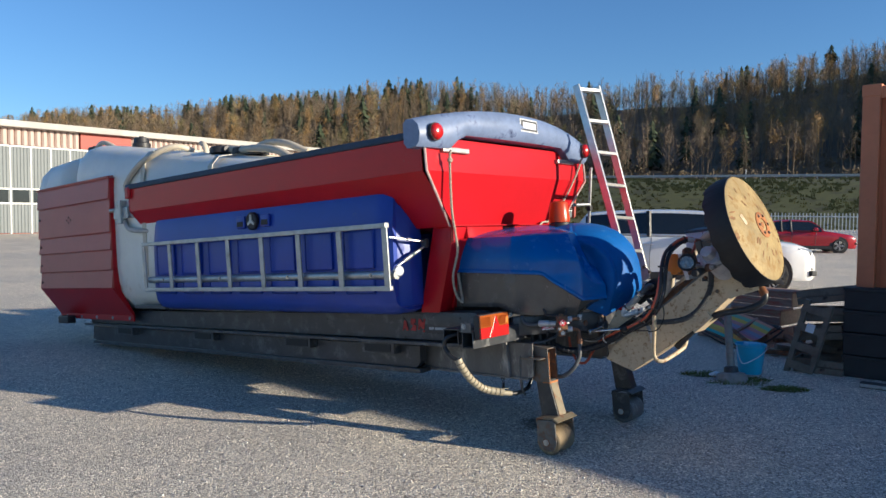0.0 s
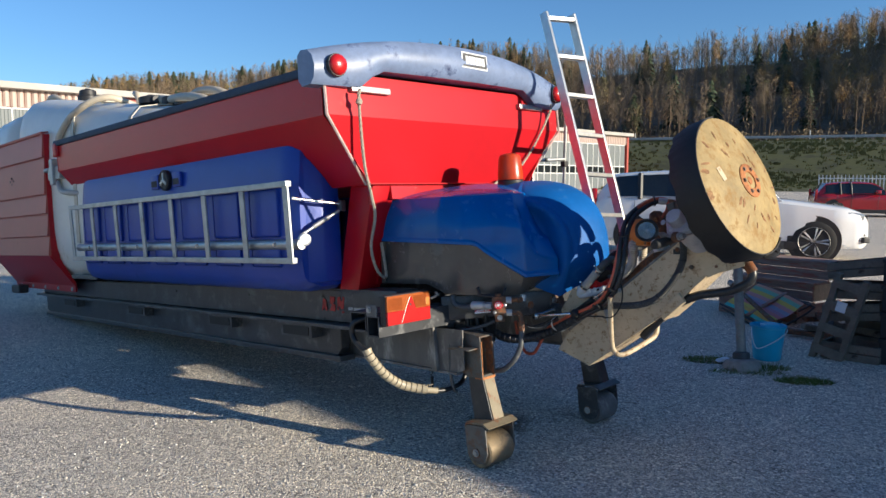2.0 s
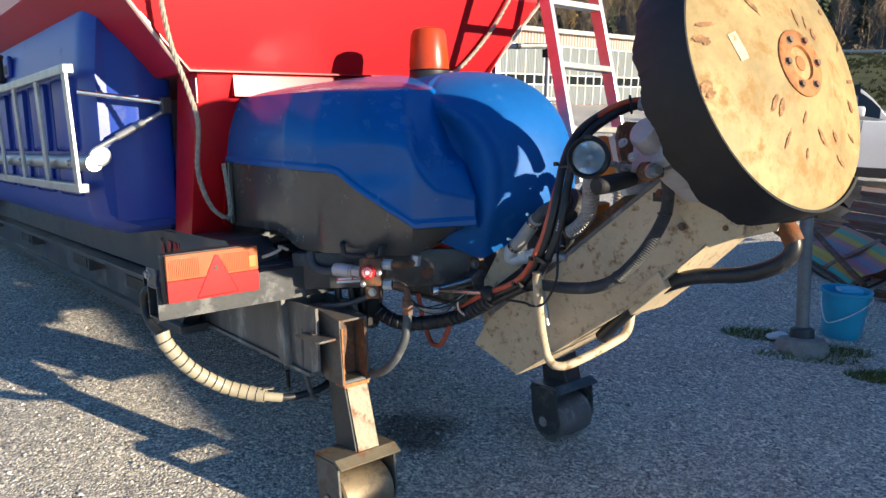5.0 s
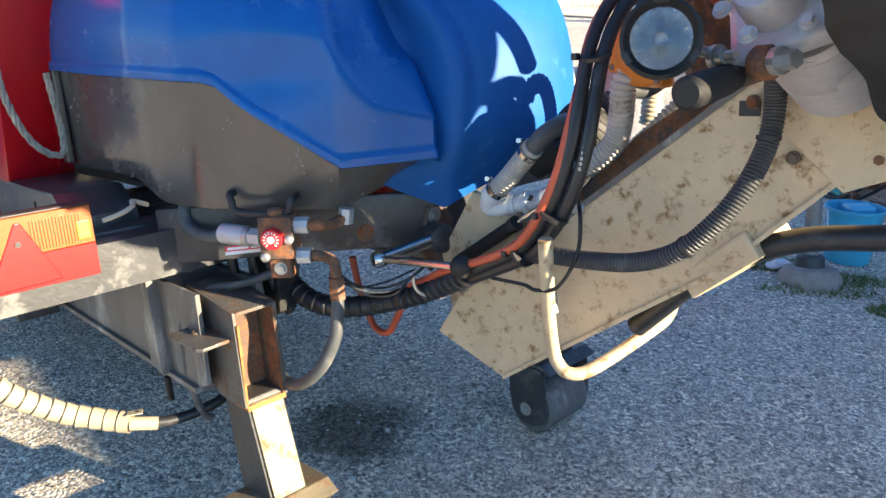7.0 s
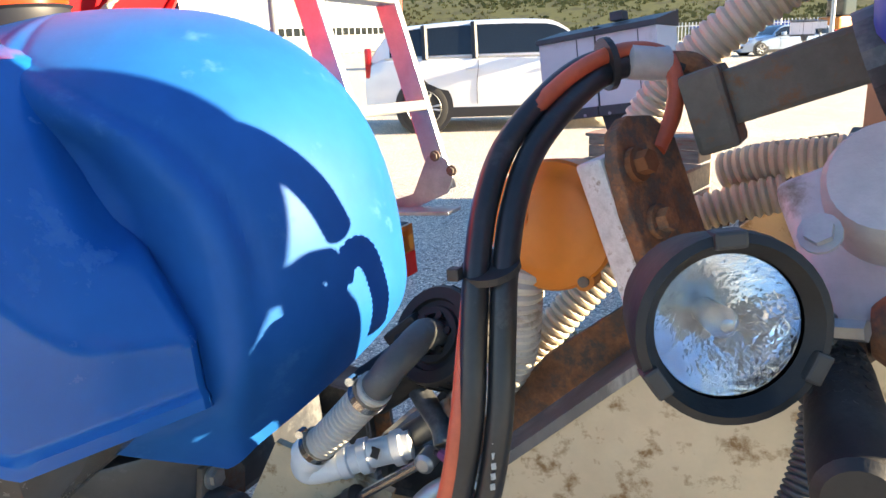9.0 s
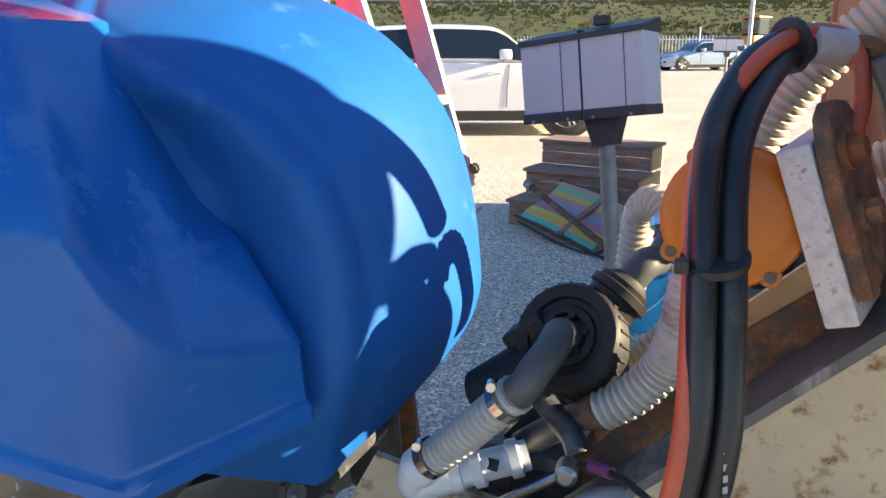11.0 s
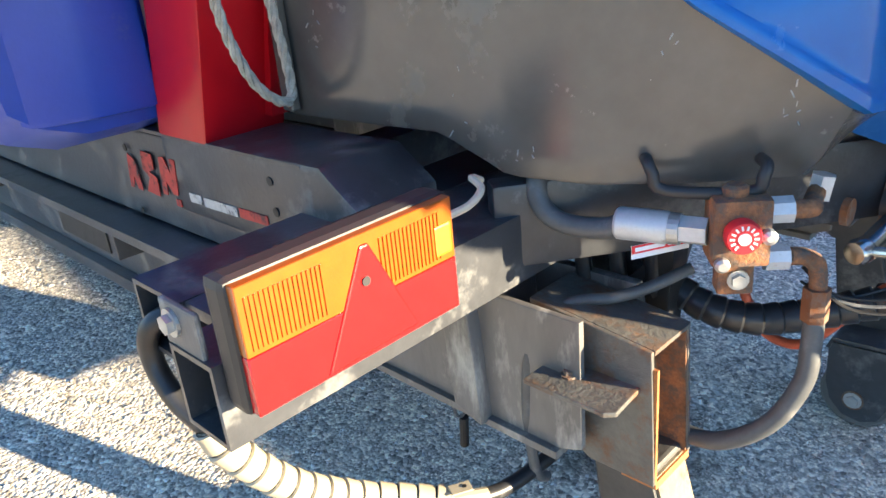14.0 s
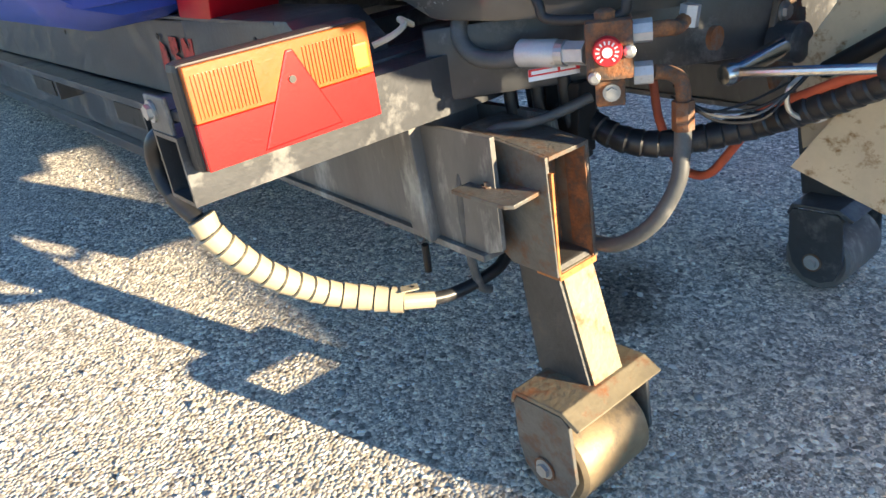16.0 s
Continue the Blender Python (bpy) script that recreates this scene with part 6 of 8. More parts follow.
def bucket():
    b = thing("bucket", "light blue plastic bucket with white wire handle", "bucket", world_yaw(2.90, 7.57, 10))
    part("body", lathe([(0.0, 0.105), (0.01, 0.112), (0.28, 0.140), (0.285, 0.150), (0.30, 0.150), (0.30, 0.142), (0.27, 0.136), (0.02, 0.106), (0.015, 0.0)], (0, 0, 0.0), (0, 0, 1), 36), M_BUCKET, b, "", True)
    part("handle", tube([(-0.148, 0, 0.285), (-0.165, -0.06, 0.22), (-0.17, -0.13, 0.15), (-0.14, -0.16, 0.13), (-0.02, -0.175, 0.19), (0.10, -0.13, 0.26), (0.148, 0, 0.285)], 0.004, 6), M_WHITEP, b, "white handle")
    part("rag", box(-0.05, 0.09, -0.05, 0.06, 0.22, 0.31, 0.02), M_BUCKET, b)


bucket()
litter = thing("crumpled_bag", "crumpled white paper bag lying beside the post foot", "litter", world_yaw(2.50, 7.36, 30))
rg = random.Random(8)
lb = bmesh.new()
bmesh.ops.create_icosphere(lb, subdivisions=2, radius=0.05)
for v in lb.verts:
    v.co = Vector((v.co.x * 1.6, v.co.y, v.co.z * 0.5 + 0.022)) * rg.uniform(0.75, 1.15)
part("paper", lb, M_WHITEP, litter)


def wooden_steps():
    """Three weathered boxes stepped like a stair."""
    m = world_yaw(2.985, 9.93, -46)
    t = thing("wooden_steps", "weathered grey wooden garden steps with red paint stains", "wooden steps", m)
    w = 0.95
    for i in range(3):
        y0, y1, z0, z1 = i * 0.30, 0.93, i * 0.21, (i + 1) * 0.21
        part("riser", box(0, w, y0, y0 + 0.03, z0 + 0.004, z0 + 0.105, 0.004), M_WOOD, t)
        part("riser", box(0, w, y0, y0 + 0.03, z0 + 0.110, z1 - 0.03, 0.004), M_WOOD, t)
        part("tread", box(-0.02, w + 0.02, y0 - 0.025, y0 + 0.145, z1 - 0.028, z1, 0.004), M_WOOD, t)
        part("tread", box(-0.02, w + 0.02, y0 + 0.152, min(y0 + 0.32, y1), z1 - 0.028, z1, 0.004), M_WOOD, t)
        part("side_board", box(0.0, 0.03, y0 + 0.03, y1, z0, z1 - 0.03, 0.003), M_WOOD, t)
        part("side_board", box(w - 0.03, w, y0 + 0.03, y1, z0, z1 - 0.03, 0.003), M_WOODN if i > 0 else M_WOOD, t, "pale raw timber side" if i > 0 else "")
    return t, m


steps, STEP_M = wooden_steps()


def stripes():
    m = bpy.data.materials.new("striped_canvas")
    m.use_nodes = True
    t = m.node_tree
    b, L = t.nodes["Principled BSDF"], t.links.new
    b.inputs["Roughness"].default_value = 0.85
    tc = t.nodes.new("ShaderNodeTexCoord")
    sx = t.nodes.new("ShaderNodeSeparateXYZ")
    L(tc.outputs["Object"], sx.inputs[0])
    ml = t.nodes.new("ShaderNodeMath")
    ml.operation, ml.inputs[1].default_value = "MULTIPLY_ADD", 2.1
    ml.inputs[2].default_value = 0.5
    L(sx.outputs[1], ml.inputs[0])
    r = t.nodes.new("ShaderNodeValToRGB")
    r.color_ramp.interpolation = "CONSTANT"
    cols = [(0.10, 0.42, 0.36), (0.60, 0.40, 0.10), (0.62, 0.52, 0.12), (0.55, 0.22, 0.22), (0.40, 0.24, 0.30), (0.30, 0.30, 0.38), (0.55, 0.26, 0.24), (0.60, 0.45, 0.10), (0.22, 0.42, 0.28), (0.58, 0.30, 0.20)]
    while len(r.color_ramp.elements) < len(cols):
        r.color_ramp.elements.new(0.5)
    for i, (e, c) in enumerate(zip(r.color_ramp.elements, cols)):
        e.position, e.color = i / len(cols), (*c, 1)
    L(ml.outputs[0], r.inputs[0]), L(r.outputs[0], b.inputs["Base Color"])
    return m


M_STRIPE = stripes()


def deck_chair():
    """Folded sun chair with striped canvas, lying against the steps."""
    c = thing("folding_chair", "folded garden chair with striped canvas leaning on wooden steps", "folding chair", STEP_M @ Matrix.Translation((0.30, -0.02, 0.24)) @ Matrix.Rotation(radians(-28), 4, "Z") @ Matrix.Rotation(radians(28), 4, "X") @ Matrix.Rotation(radians(8), 4, "Y"))
    rows = [[(x, -0.23 + 0.46 * k / 8, 0.02 * math.sin(4 * x) + 0.015 * math.sin(k)) for k in range(9)] for x in [i * 0.08 for i in range(11)]]
    part("canvas", sheet(rows, 0.004), M_STRIPE, c, "striped yellow, pink and teal canvas", True)
    fr = [(-0.05, -0.25, 0), (0.82, -0.25, 0.0), (0.93, -0.22, 0.0), (0.95, 0, 0.0), (0.93, 0.22, 0.0), (0.82, 0.25, 0.0), (-0.05, 0.25, 0)]
    part("frame", tube(fr, 0.011, 8, 6), M_TRIM, c, "black tube frame", True)
    part("leg", tube([(0.0, -0.27, -0.03), (0.5, -0.27, -0.05), (0.86, -0.26, 0.02), (0.88, -0.1, 0.02)], 0.010, 8, 6), M_TRIM, c, "", True)
    part("leg", tube([(0.0, 0.27, -0.03), (0.5, 0.27, -0.05), (0.86, 0.26, 0.02), (0.88, 0.1, 0.02)], 0.010, 8, 6), M_TRIM, c, "", True)
    part("arm_rest", box(0.45, 0.50, -0.24, 0.26, 0.01, 0.035, 0.006), M_WOOD, c, "brown wooden slat")


deck_chair()
pipe = thing("steel_pipe", "rusty steel pipe lying across the wooden steps", "pipe", STEP_M @ Matrix.Translation((0.22, -0.10, 0.36)) @ Matrix.Rotation(radians(-30), 4, "Z") @ Matrix.Rotation(radians(16), 4, "Y"))
part("tube", cyl((0, 0, 0), (1.05, 0, 0), 0.024, 14), M_RUSTY, pipe, "", True)
part("end_cap", cyl((-0.03, 0, 0), (0.05, 0, 0), 0.036, 14), M_POST, pipe, "", True)
jk = thing("scrap_pile", "rusty metal scrap and boards heaped on the ground", "scrap", world_yaw(3.75, 8.75, -30))
for i in range(7):
    part("scrap_piece", moved(box(-0.28 + 0.03 * i, 0.28, -0.04, 0.04, 0, 0.05, 0.008), Matrix.Translation((0.08 * (i % 3), 0.10 * i - 0.3, 0.02 + 0.035 * (i % 4))) @ Matrix.Rotation(radians(37 * i), 4, "Z") @ Matrix.Rotation(radians(9 * (i % 3)), 4, "Y")), (M_RUST, M_CRATE, M_BLACK)[i % 3], jk)


def crate(m, g):
    c = thing("wooden_crate", "grey weathered wooden slat crate in a leaning stack", "crate", m, group=g)
    for z in (0.0, 0.075):
        for y in (0.0, 0.28):
            part("slat", box(0, 0.46, y, y + 0.015, z, z + 0.065, 0.002), M_CRATE, c)
        for x in (0.0, 0.445):
            part("end_board", box(x, x + 0.015, 0.015, 0.28, z, z + 0.065, 0.002), M_CRATE, c)
    part("bottom", box(0.015, 0.445, 0.015, 0.28, 0, 0.012), M_CRATE, c)
    return c


CS = world_yaw(3.42, 7.78, -36)
g = "crates beside the container"
cr = crate(CS @ Matrix.Translation((0, -0.05, 0.0)), g)
for dx, dy, dz, ry in ((0.04, 0.42, 0.0, 0), (0.06, 0.36, 0.18, 5), (-0.02, 0.04, 0.30, -8), (0.02, 0.10, 0.50, -4), (-0.03, 0.16, 0.66, -10)):
    copy_thing(cr, CS @ Matrix.Translation((dx, dy, dz)) @ Matrix.Rotation(radians(ry), 4, "Y"))
ps = thing("leaning_pallet", "grey wooden pallet frame leaning against stacked crates", "pallet", CS @ Matrix.Translation((-0.08, -0.12, 0)) @ Matrix.Rotation(radians(14), 4, "Y"))
for x in (0.0, 0.22):
    part("stringer", box(x, x + 0.05, 0, 0.08, 0, 0.78, 0.004), M_CRATE, ps)
for i in range(4):
    part("rung", box(0, 0.27, -0.012, 0, 0.06 + 0.2 * i, 0.14 + 0.2 * i, 0.003), M_CRATE, ps)
part("paper_tag", box(0.09, 0.17, -0.016, -0.012, 0.47, 0.56), M_SIGNW, ps, "white paper tag")
for i in range(4):
    bx = thing("black_crate", "black plastic crate stacked beside the container", "crate", CS @ Matrix.Translation((0.44, 0.0, 0.225 * i)) @ Matrix.Rotation(radians((3, -2, 1, -3)[i]), 4, "Z"), group="black crates")
    bb = box(0, 0.40, 0, 0.60, 0.0, 0.215, 0.012)
    part("body", bb, M_DARKBOX, bx)
    part("rim", box(-0.008, 0.408, -0.008, 0.608, 0.185, 0.218, 0.006), M_DARKBOX, bx)
fk = thing("steel_profile", "dark steel profile lying on the ground by the container", "steel profile", world_yaw(3.72, 7.02, -34))
part("bar", box(0, 1.6, 0, 0.09, 0.0, 0.05, 0.004), M_BLACK, fk)
part("edge", box(0, 1.6, -0.02, 0.004, 0.01, 0.04, 0.004), M_GALV, fk, "bright worn edge")


# ---- fence, lamp post and far things ----
def fence():
    f = thing("steel_fence", "pale steel picket fence along the yard edge", "fence", Matrix.Translation((0, 0, 0)), kind="structure")
    pk = None
    for i in range(150):
        e = 4.0 + i * 0.24
        d = 62.0
        x, y = along(d, e)
        if pk is None:
            o = part("picket", box(-0.03, 0.03, -0.015, 0.015, 0.1, 1.75), M_WFRAME, f)
            pk = o.data
        else:
            o = new("picket", pk)
            o.parent = f
        o.location = (x, y, 0)
        o.rotation_euler.z = -PHI
    for z in (0.35, 1.5):
        a, b = along(62.05, 4.0), along(62.05, 40.0)
        part("rail", cyl((*a, z), (*b, z), 0.035, 6), M_WFRAME, f)


fence()
for e, h in ((16.0, 2.3), (23.5, 2.6), (30.0, 2.2)):
    x, y = along(58.0, e)
    p = thing("gate_post", "white painted steel gate post", "post", world_yaw(x, y, 0), group="gate posts")
    part("tube", cyl((0, 0, 0), (0, 0, h), 0.06, 10), M_WFRAME, p)
pl = thing("street_lamp", "tall pale grey lamp post at the yard edge", "street lamp", world_yaw(20.3, 31.8, 0))
part("mast", cyl((0, 0, 0), (0, 0, 9.0), 0.09, 14, r2=0.05), M_GALV, pl, "", True)
part("head", box(-0.7, 0.1, -0.09, 0.09, 8.95, 9.07, 0.03), M_GALV, pl)
lm = thing("yellow_loader", "yellow compact wheel loader standing far off", "loader", world_yaw(31.0, 46.5, 20))
part("body", box(-1.2, 1.2, -0.7, 0.7, 0.7, 1.7, 0.15), M_ORANGE, lm)
part("cab", box(-0.7, 0.4, -0.6, 0.6, 1.7, 2.7, 0.1), M_GLASS, lm)
part("cab_roof", box(-0.8, 0.5, -0.65, 0.65, 2.7, 2.82, 0.05), M_ORANGE, lm)
for x in (-0.8, 0.9):
    for y in (-0.75, 0.75):
        part("wheel", cyl((x, y - 0.2, 0.55), (x, y + 0.2, 0.55), 0.55, 20), M_TYRE, lm)
for i, (e, d, L, h) in enumerate(((14.0, 70.0, 2.6, 1.5), (22.0, 75.0, 3.4, 1.6))):
    x, y = along(d, e)
    sk = thing("blue_skip", "blue steel waste skip beyond the fence", "skip", world_yaw(x, y, -15), group="skips")
    part("body", prism([(-L / 2, h), (L / 2, h), (L / 2 - 0.3, 0.05), (-L / 2 + 0.3, 0.05)], "y", -0.9, 0.9, 0.03), M_TANK, sk)
    part("rim", box(-L / 2 - 0.04, L / 2 + 0.04, -0.95, 0.95, h - 0.08, h + 0.04, 0.02), M_TANK, sk)


# ---- grass tufts by the post ----
def tufts(name, label, spots, material, seed):
    rng = np.random.default_rng(seed)
    v, f = [], []
    for cx, cy, rx, ry, count in spots:
        for i in range(count):
            a, k = rng.uniform(0, 6.283), math.sqrt(rng.random())
            x, y = cx + rx * k * math.cos(a), cy + ry * k * math.sin(a)
            h = rng.uniform(0.015, 0.06) * (1.2 - 0.6 * k)
            t = rng.uniform(0, 6.283)
            w = rng.uniform(0.002, 0.004)
            lean = rng.normal(0, 0.025, 2)
            b = len(v)
            v += [(x - w * math.cos(t), y - w * math.sin(t), 0.0), (x + w * math.cos(t), y + w * math.sin(t), 0.0), (x + lean[0], y + lean[1], h)]
            f.append((b, b + 1, b + 2))
    me = bpy.data.meshes.new(name)
    me.from_pydata(v, [], f)
    me.materials.append(material)
    return tagged(new(name, me), label, "grass", kind="stuff")


M_TUFT = mat("short_green_grass", (0.13, 0.17, 0.04), 0.9, var=0.4, scale=12)
tufts("grass_tufts", "sparse short grass growing from cracks in the asphalt", [(2.98, 6.83, 0.22, 0.10, 900), (2.42, 7.42, 0.26, 0.12, 700), (2.78, 7.22, 0.22, 0.10, 500), (2.6, 7.05, 0.3, 0.08, 260)], M_TUFT, 9)


# ---- hydraulics, hoses and small fittings at the rear ----
M_ZINC = mat("zinc_plated_steel", (0.50, 0.52, 0.54), 0.4, metal=0.35, var=0.12, scale=30, dirt_or_shade=(0.30, 0.28, 0.25), patch_amt=0.3, dscale=30)


def valve():
    n, s, up = Vector((0.62, -0.78, 0)).normalized(), Vector((0.78, 0.62, 0)).normalized(), Vector((0, 0, 1))
    fr = Matrix((s, up, n)).transposed().to_4x4()
    at = Matrix.Translation((0.855, 0.284, 0.792)) @ fr
    v = part("hydraulic_valve", moved(box(-0.034, 0.040, -0.045, 0.048, -0.03, 0.03, 0.006), at), M_RUST, S, "rusty hydraulic control valve", True)
    part("valve_foot", moved(box(-0.022, 0.026, -0.092, -0.044, -0.018, 0.016, 0.006), at), M_RUST, v)
    part("foot_bolt", moved(bolt((0.004, -0.068, 0.016), (0, 0, 1), 0.010, 0.010), at), M_GALV, v)
    part("valve_cap", moved(lathe([(0, 0.017), (0.012, 0.017), (0.016, 0.012), (0.016, 0)], (-0.002, 0.046, 0.0), (0, 1, 0), 14), at), M_RUST, v)
    kn = part("dial", moved(lathe([(0.026, 0.0), (0.026, 0.022), (0.044, 0.0235), (0.049, 0.021), (0.049, 0.0)], (0.0, 0.004, 0), (0, 0, 1), 32), at), M_REDCLEAN, v, "red dial with white marks", True)
    part("dial_centre", moved(lathe([(0.0485, 0.0), (0.0485, 0.008), (0.051, 0.008), (0.051, 0.0)], (0.0, 0.004, 0), (0, 0, 1), 20), at), M_WHITEP, kn, "pale dial centre")
    for i in range(14):
        if i not in (10, 11):
            tk = Matrix.Translation((0, 0.004, 0)) @ Matrix.Rotation(i * 2 * math.pi / 14, 4, "Z")
            part("dial_mark", moved(box(0.012, 0.018, -0.0013, 0.0013, 0.0488, 0.0500), at @ tk), M_WHITEP, kn)
    part("plug", moved(lathe([(0.028, 0.010), (0.040, 0.010), (0.044, 0.005), (0.044, 0)], (0.034, 0.0, 0), (0, 0, 1), 12), at), M_GALV, v)
    part("plug", moved(lathe([(0.028, 0.010), (0.038, 0.010), (0.042, 0.006), (0.042, 0)], (-0.022, -0.038, 0), (0, 0, 1), 12), at), M_GALV, v)
    # pale unions and rusty elbows to the right, upper and lower
    for z, end in ((0.815, 0), (0.748, 1)):
        a = Vector((0.855, 0.284, z)) + s * 0.040
        part("union", cyl(a, a + s * 0.030, 0.019, 8), M_ZINC, v, "pale zinc union")
        if end == 0:
            part("elbow", tube([a + s * 0.030, a + s * 0.055, (0.915, 0.385, 0.806), (0.909, 0.418, 0.812)], 0.0125, 10), M_RUST, v, "rusty pipe elbow", True)
            q = Vector((0.909, 0.424, 0.800))
            part("elbow_nut", cyl(q, q + Vector((0.004, 0.004, 0.034)), 0.017, 6), M_ZINC, v)
        else:
            part("elbow", tube([a + s * 0.030, (0.924, 0.350, 0.742), (0.936, 0.364, 0.728), (0.941, 0.364, 0.70), (0.941, 0.362, 0.66)], 0.0125, 10), M_RUST, v, "rusty pipe elbow", True)
            q = Vector((0.941, 0.363, 0.695))
            part("elbow_nut", cyl(q, q - up * 0.05, 0.0185, 6), M_RUSTY, v)
            part("return_hose", tube([q - up * 0.045, (0.944, 0.355, 0.605), (0.943, 0.343, 0.555), (0.917, 0.322, 0.492), (0.870, 0.308, 0.446), (0.817, 0.301, 0.424), (0.74, 0.31, 0.43), (0.66, 0.34, 0.50)], 0.0145, 12), M_GHOSE, v, "grey rubber hose", True)
    # pressure hose from the left with its crimped ferrule
    a = Vector((0.855, 0.284, 0.788)) - s * 0.034
    s = Vector((0.965, 0.26, 0.0)).normalized()
    part("ferrule_nut", cyl(a, a - s * 0.035, 0.020, 6), M_ZINC, v)
    part("ferrule_ring", cyl(a - s * 0.035, a - s * 0.05, 0.022, 20), M_GALV, v)
    part("ferrule", lathe([(0, 0.021), (0.004, 0.0235), (0.07, 0.0235), (0.074, 0.020)], a - s * 0.05, -s, 20), M_ZINC, v, "pale crimped ferrule", True)
    b = a - s * 0.124
    part("pressure_hose", tube([b + s * 0.01, (0.690, 0.222, 0.778), (0.637, 0.205, 0.781), (0.606, 0.198, 0.800), (0.592, 0.202, 0.832), (0.59, 0.23, 0.875), (0.60, 0.27, 0.90)], 0.0155, 14), M_GHOSE, v, "scuffed grey rubber hose", True)
    st = at @ Matrix.Translation((-0.090, -0.036, -0.03)) @ Matrix.Rotation(radians(22), 4, "Y")
    part("sticker", moved(box(-0.045, 0.045, -0.010, 0.010, 0, 0.0012), st), M_SIGNW, v, "white and red sticker")
    part("sticker_band", moved(box(-0.045, 0.045, -0.002, 0.010, 0.0012, 0.0018), st), M_REDCLEAN, v, "red band")
    bars = bmesh.new()
    for x0, x1 in ((-0.040, 0.006), (0.011, 0.038)):
        box(x0, x1, 0.001, 0.007, 0.0018, 0.0022, bm=bars)
    part("sticker_bars", moved(bars, st), M_SIGNW, v)


valve()


def lever():
    p = part("lever_plate", prism([(0.612, 0.70), (0.640, 0.80), (0.690, 0.812), (0.722, 0.76), (0.70, 0.66), (0.64, 0.64)], "x", 0.938, 0.949, 0.002), M_RUSTY, S, "grey plate with bolt eyes")
    part("eye_bolt", bolt((0.950, 0.657, 0.779), (1, 0, 0), 0.013, 0.012), M_GALV, p)
    part("pivot", lathe([(-0.02, 0.036), (0.03, 0.036), (0.034, 0.03), (0.034, 0)], (0.962, 0.648, 0.728), (1, -0.1, 0), 20), M_BLACK, p, "black pivot boss", True)
    part("lever_arm", tube([(0.976, 0.642, 0.730), (0.968, 0.56, 0.720), (0.963, 0.478, 0.713)], 0.0175, 14), M_CHROME, p, "bare steel lever arm", True)
    part("lever_nose", lathe([(0, 0.019), (0.012, 0.020), (0.022, 0.016), (0.024, 0.0)], (0.961, 0.478, 0.713), (-0.3, -0.95, 0), 18), M_CHROME, p, "", True)
    part("rod", cyl((0.965, 0.474, 0.714), (1.20, 0.479, 0.738), 0.0085, 12), M_CHROME, p, "bright steel rod")
    part("rod_ball", lathe([(-0.024, 0.004), (-0.022, 0.014), (-0.012, 0.022), (0.0, 0.0245), (0.012, 0.022), (0.021, 0.012), (0.024, 0.0)], (1.214, 0.480, 0.740), (1, 0, 0.12), 18), M_RUBBER, p, "black ball knob", True)
    part("eye_washer", cyl((0.935, 0.455, 0.775), (0.945, 0.455, 0.775), 0.020, 16), M_RUSTY, p)
    a, b = Vector((1.022, 0.662, 0.672)), Vector((1.321, 0.661, 0.868))
    d = (b - a).normalized()
    gs = part("gas_strut", lathe([(0, 0.010), (0.01, 0.0155), (0.21, 0.0155), (0.215, 0.009)], a, d, 16), M_RUBBER, ARM, "black gas strut", True)
    part("strut_rod", cyl(a + d * 0.21, b, 0.0065, 10), M_CHROME, gs, "chrome strut rod")
    part("strut_collar", cyl(a + d * 0.205, a + d * 0.222, 0.018, 14), M_TRIM, gs)
    part("strut_eye", lathe([(-0.012, 0.013), (0.012, 0.013), (0.016, 0.008), (0.016, 0)], b, (0.1, -1, 0), 14), M_GALV, gs, "", True)


lever()


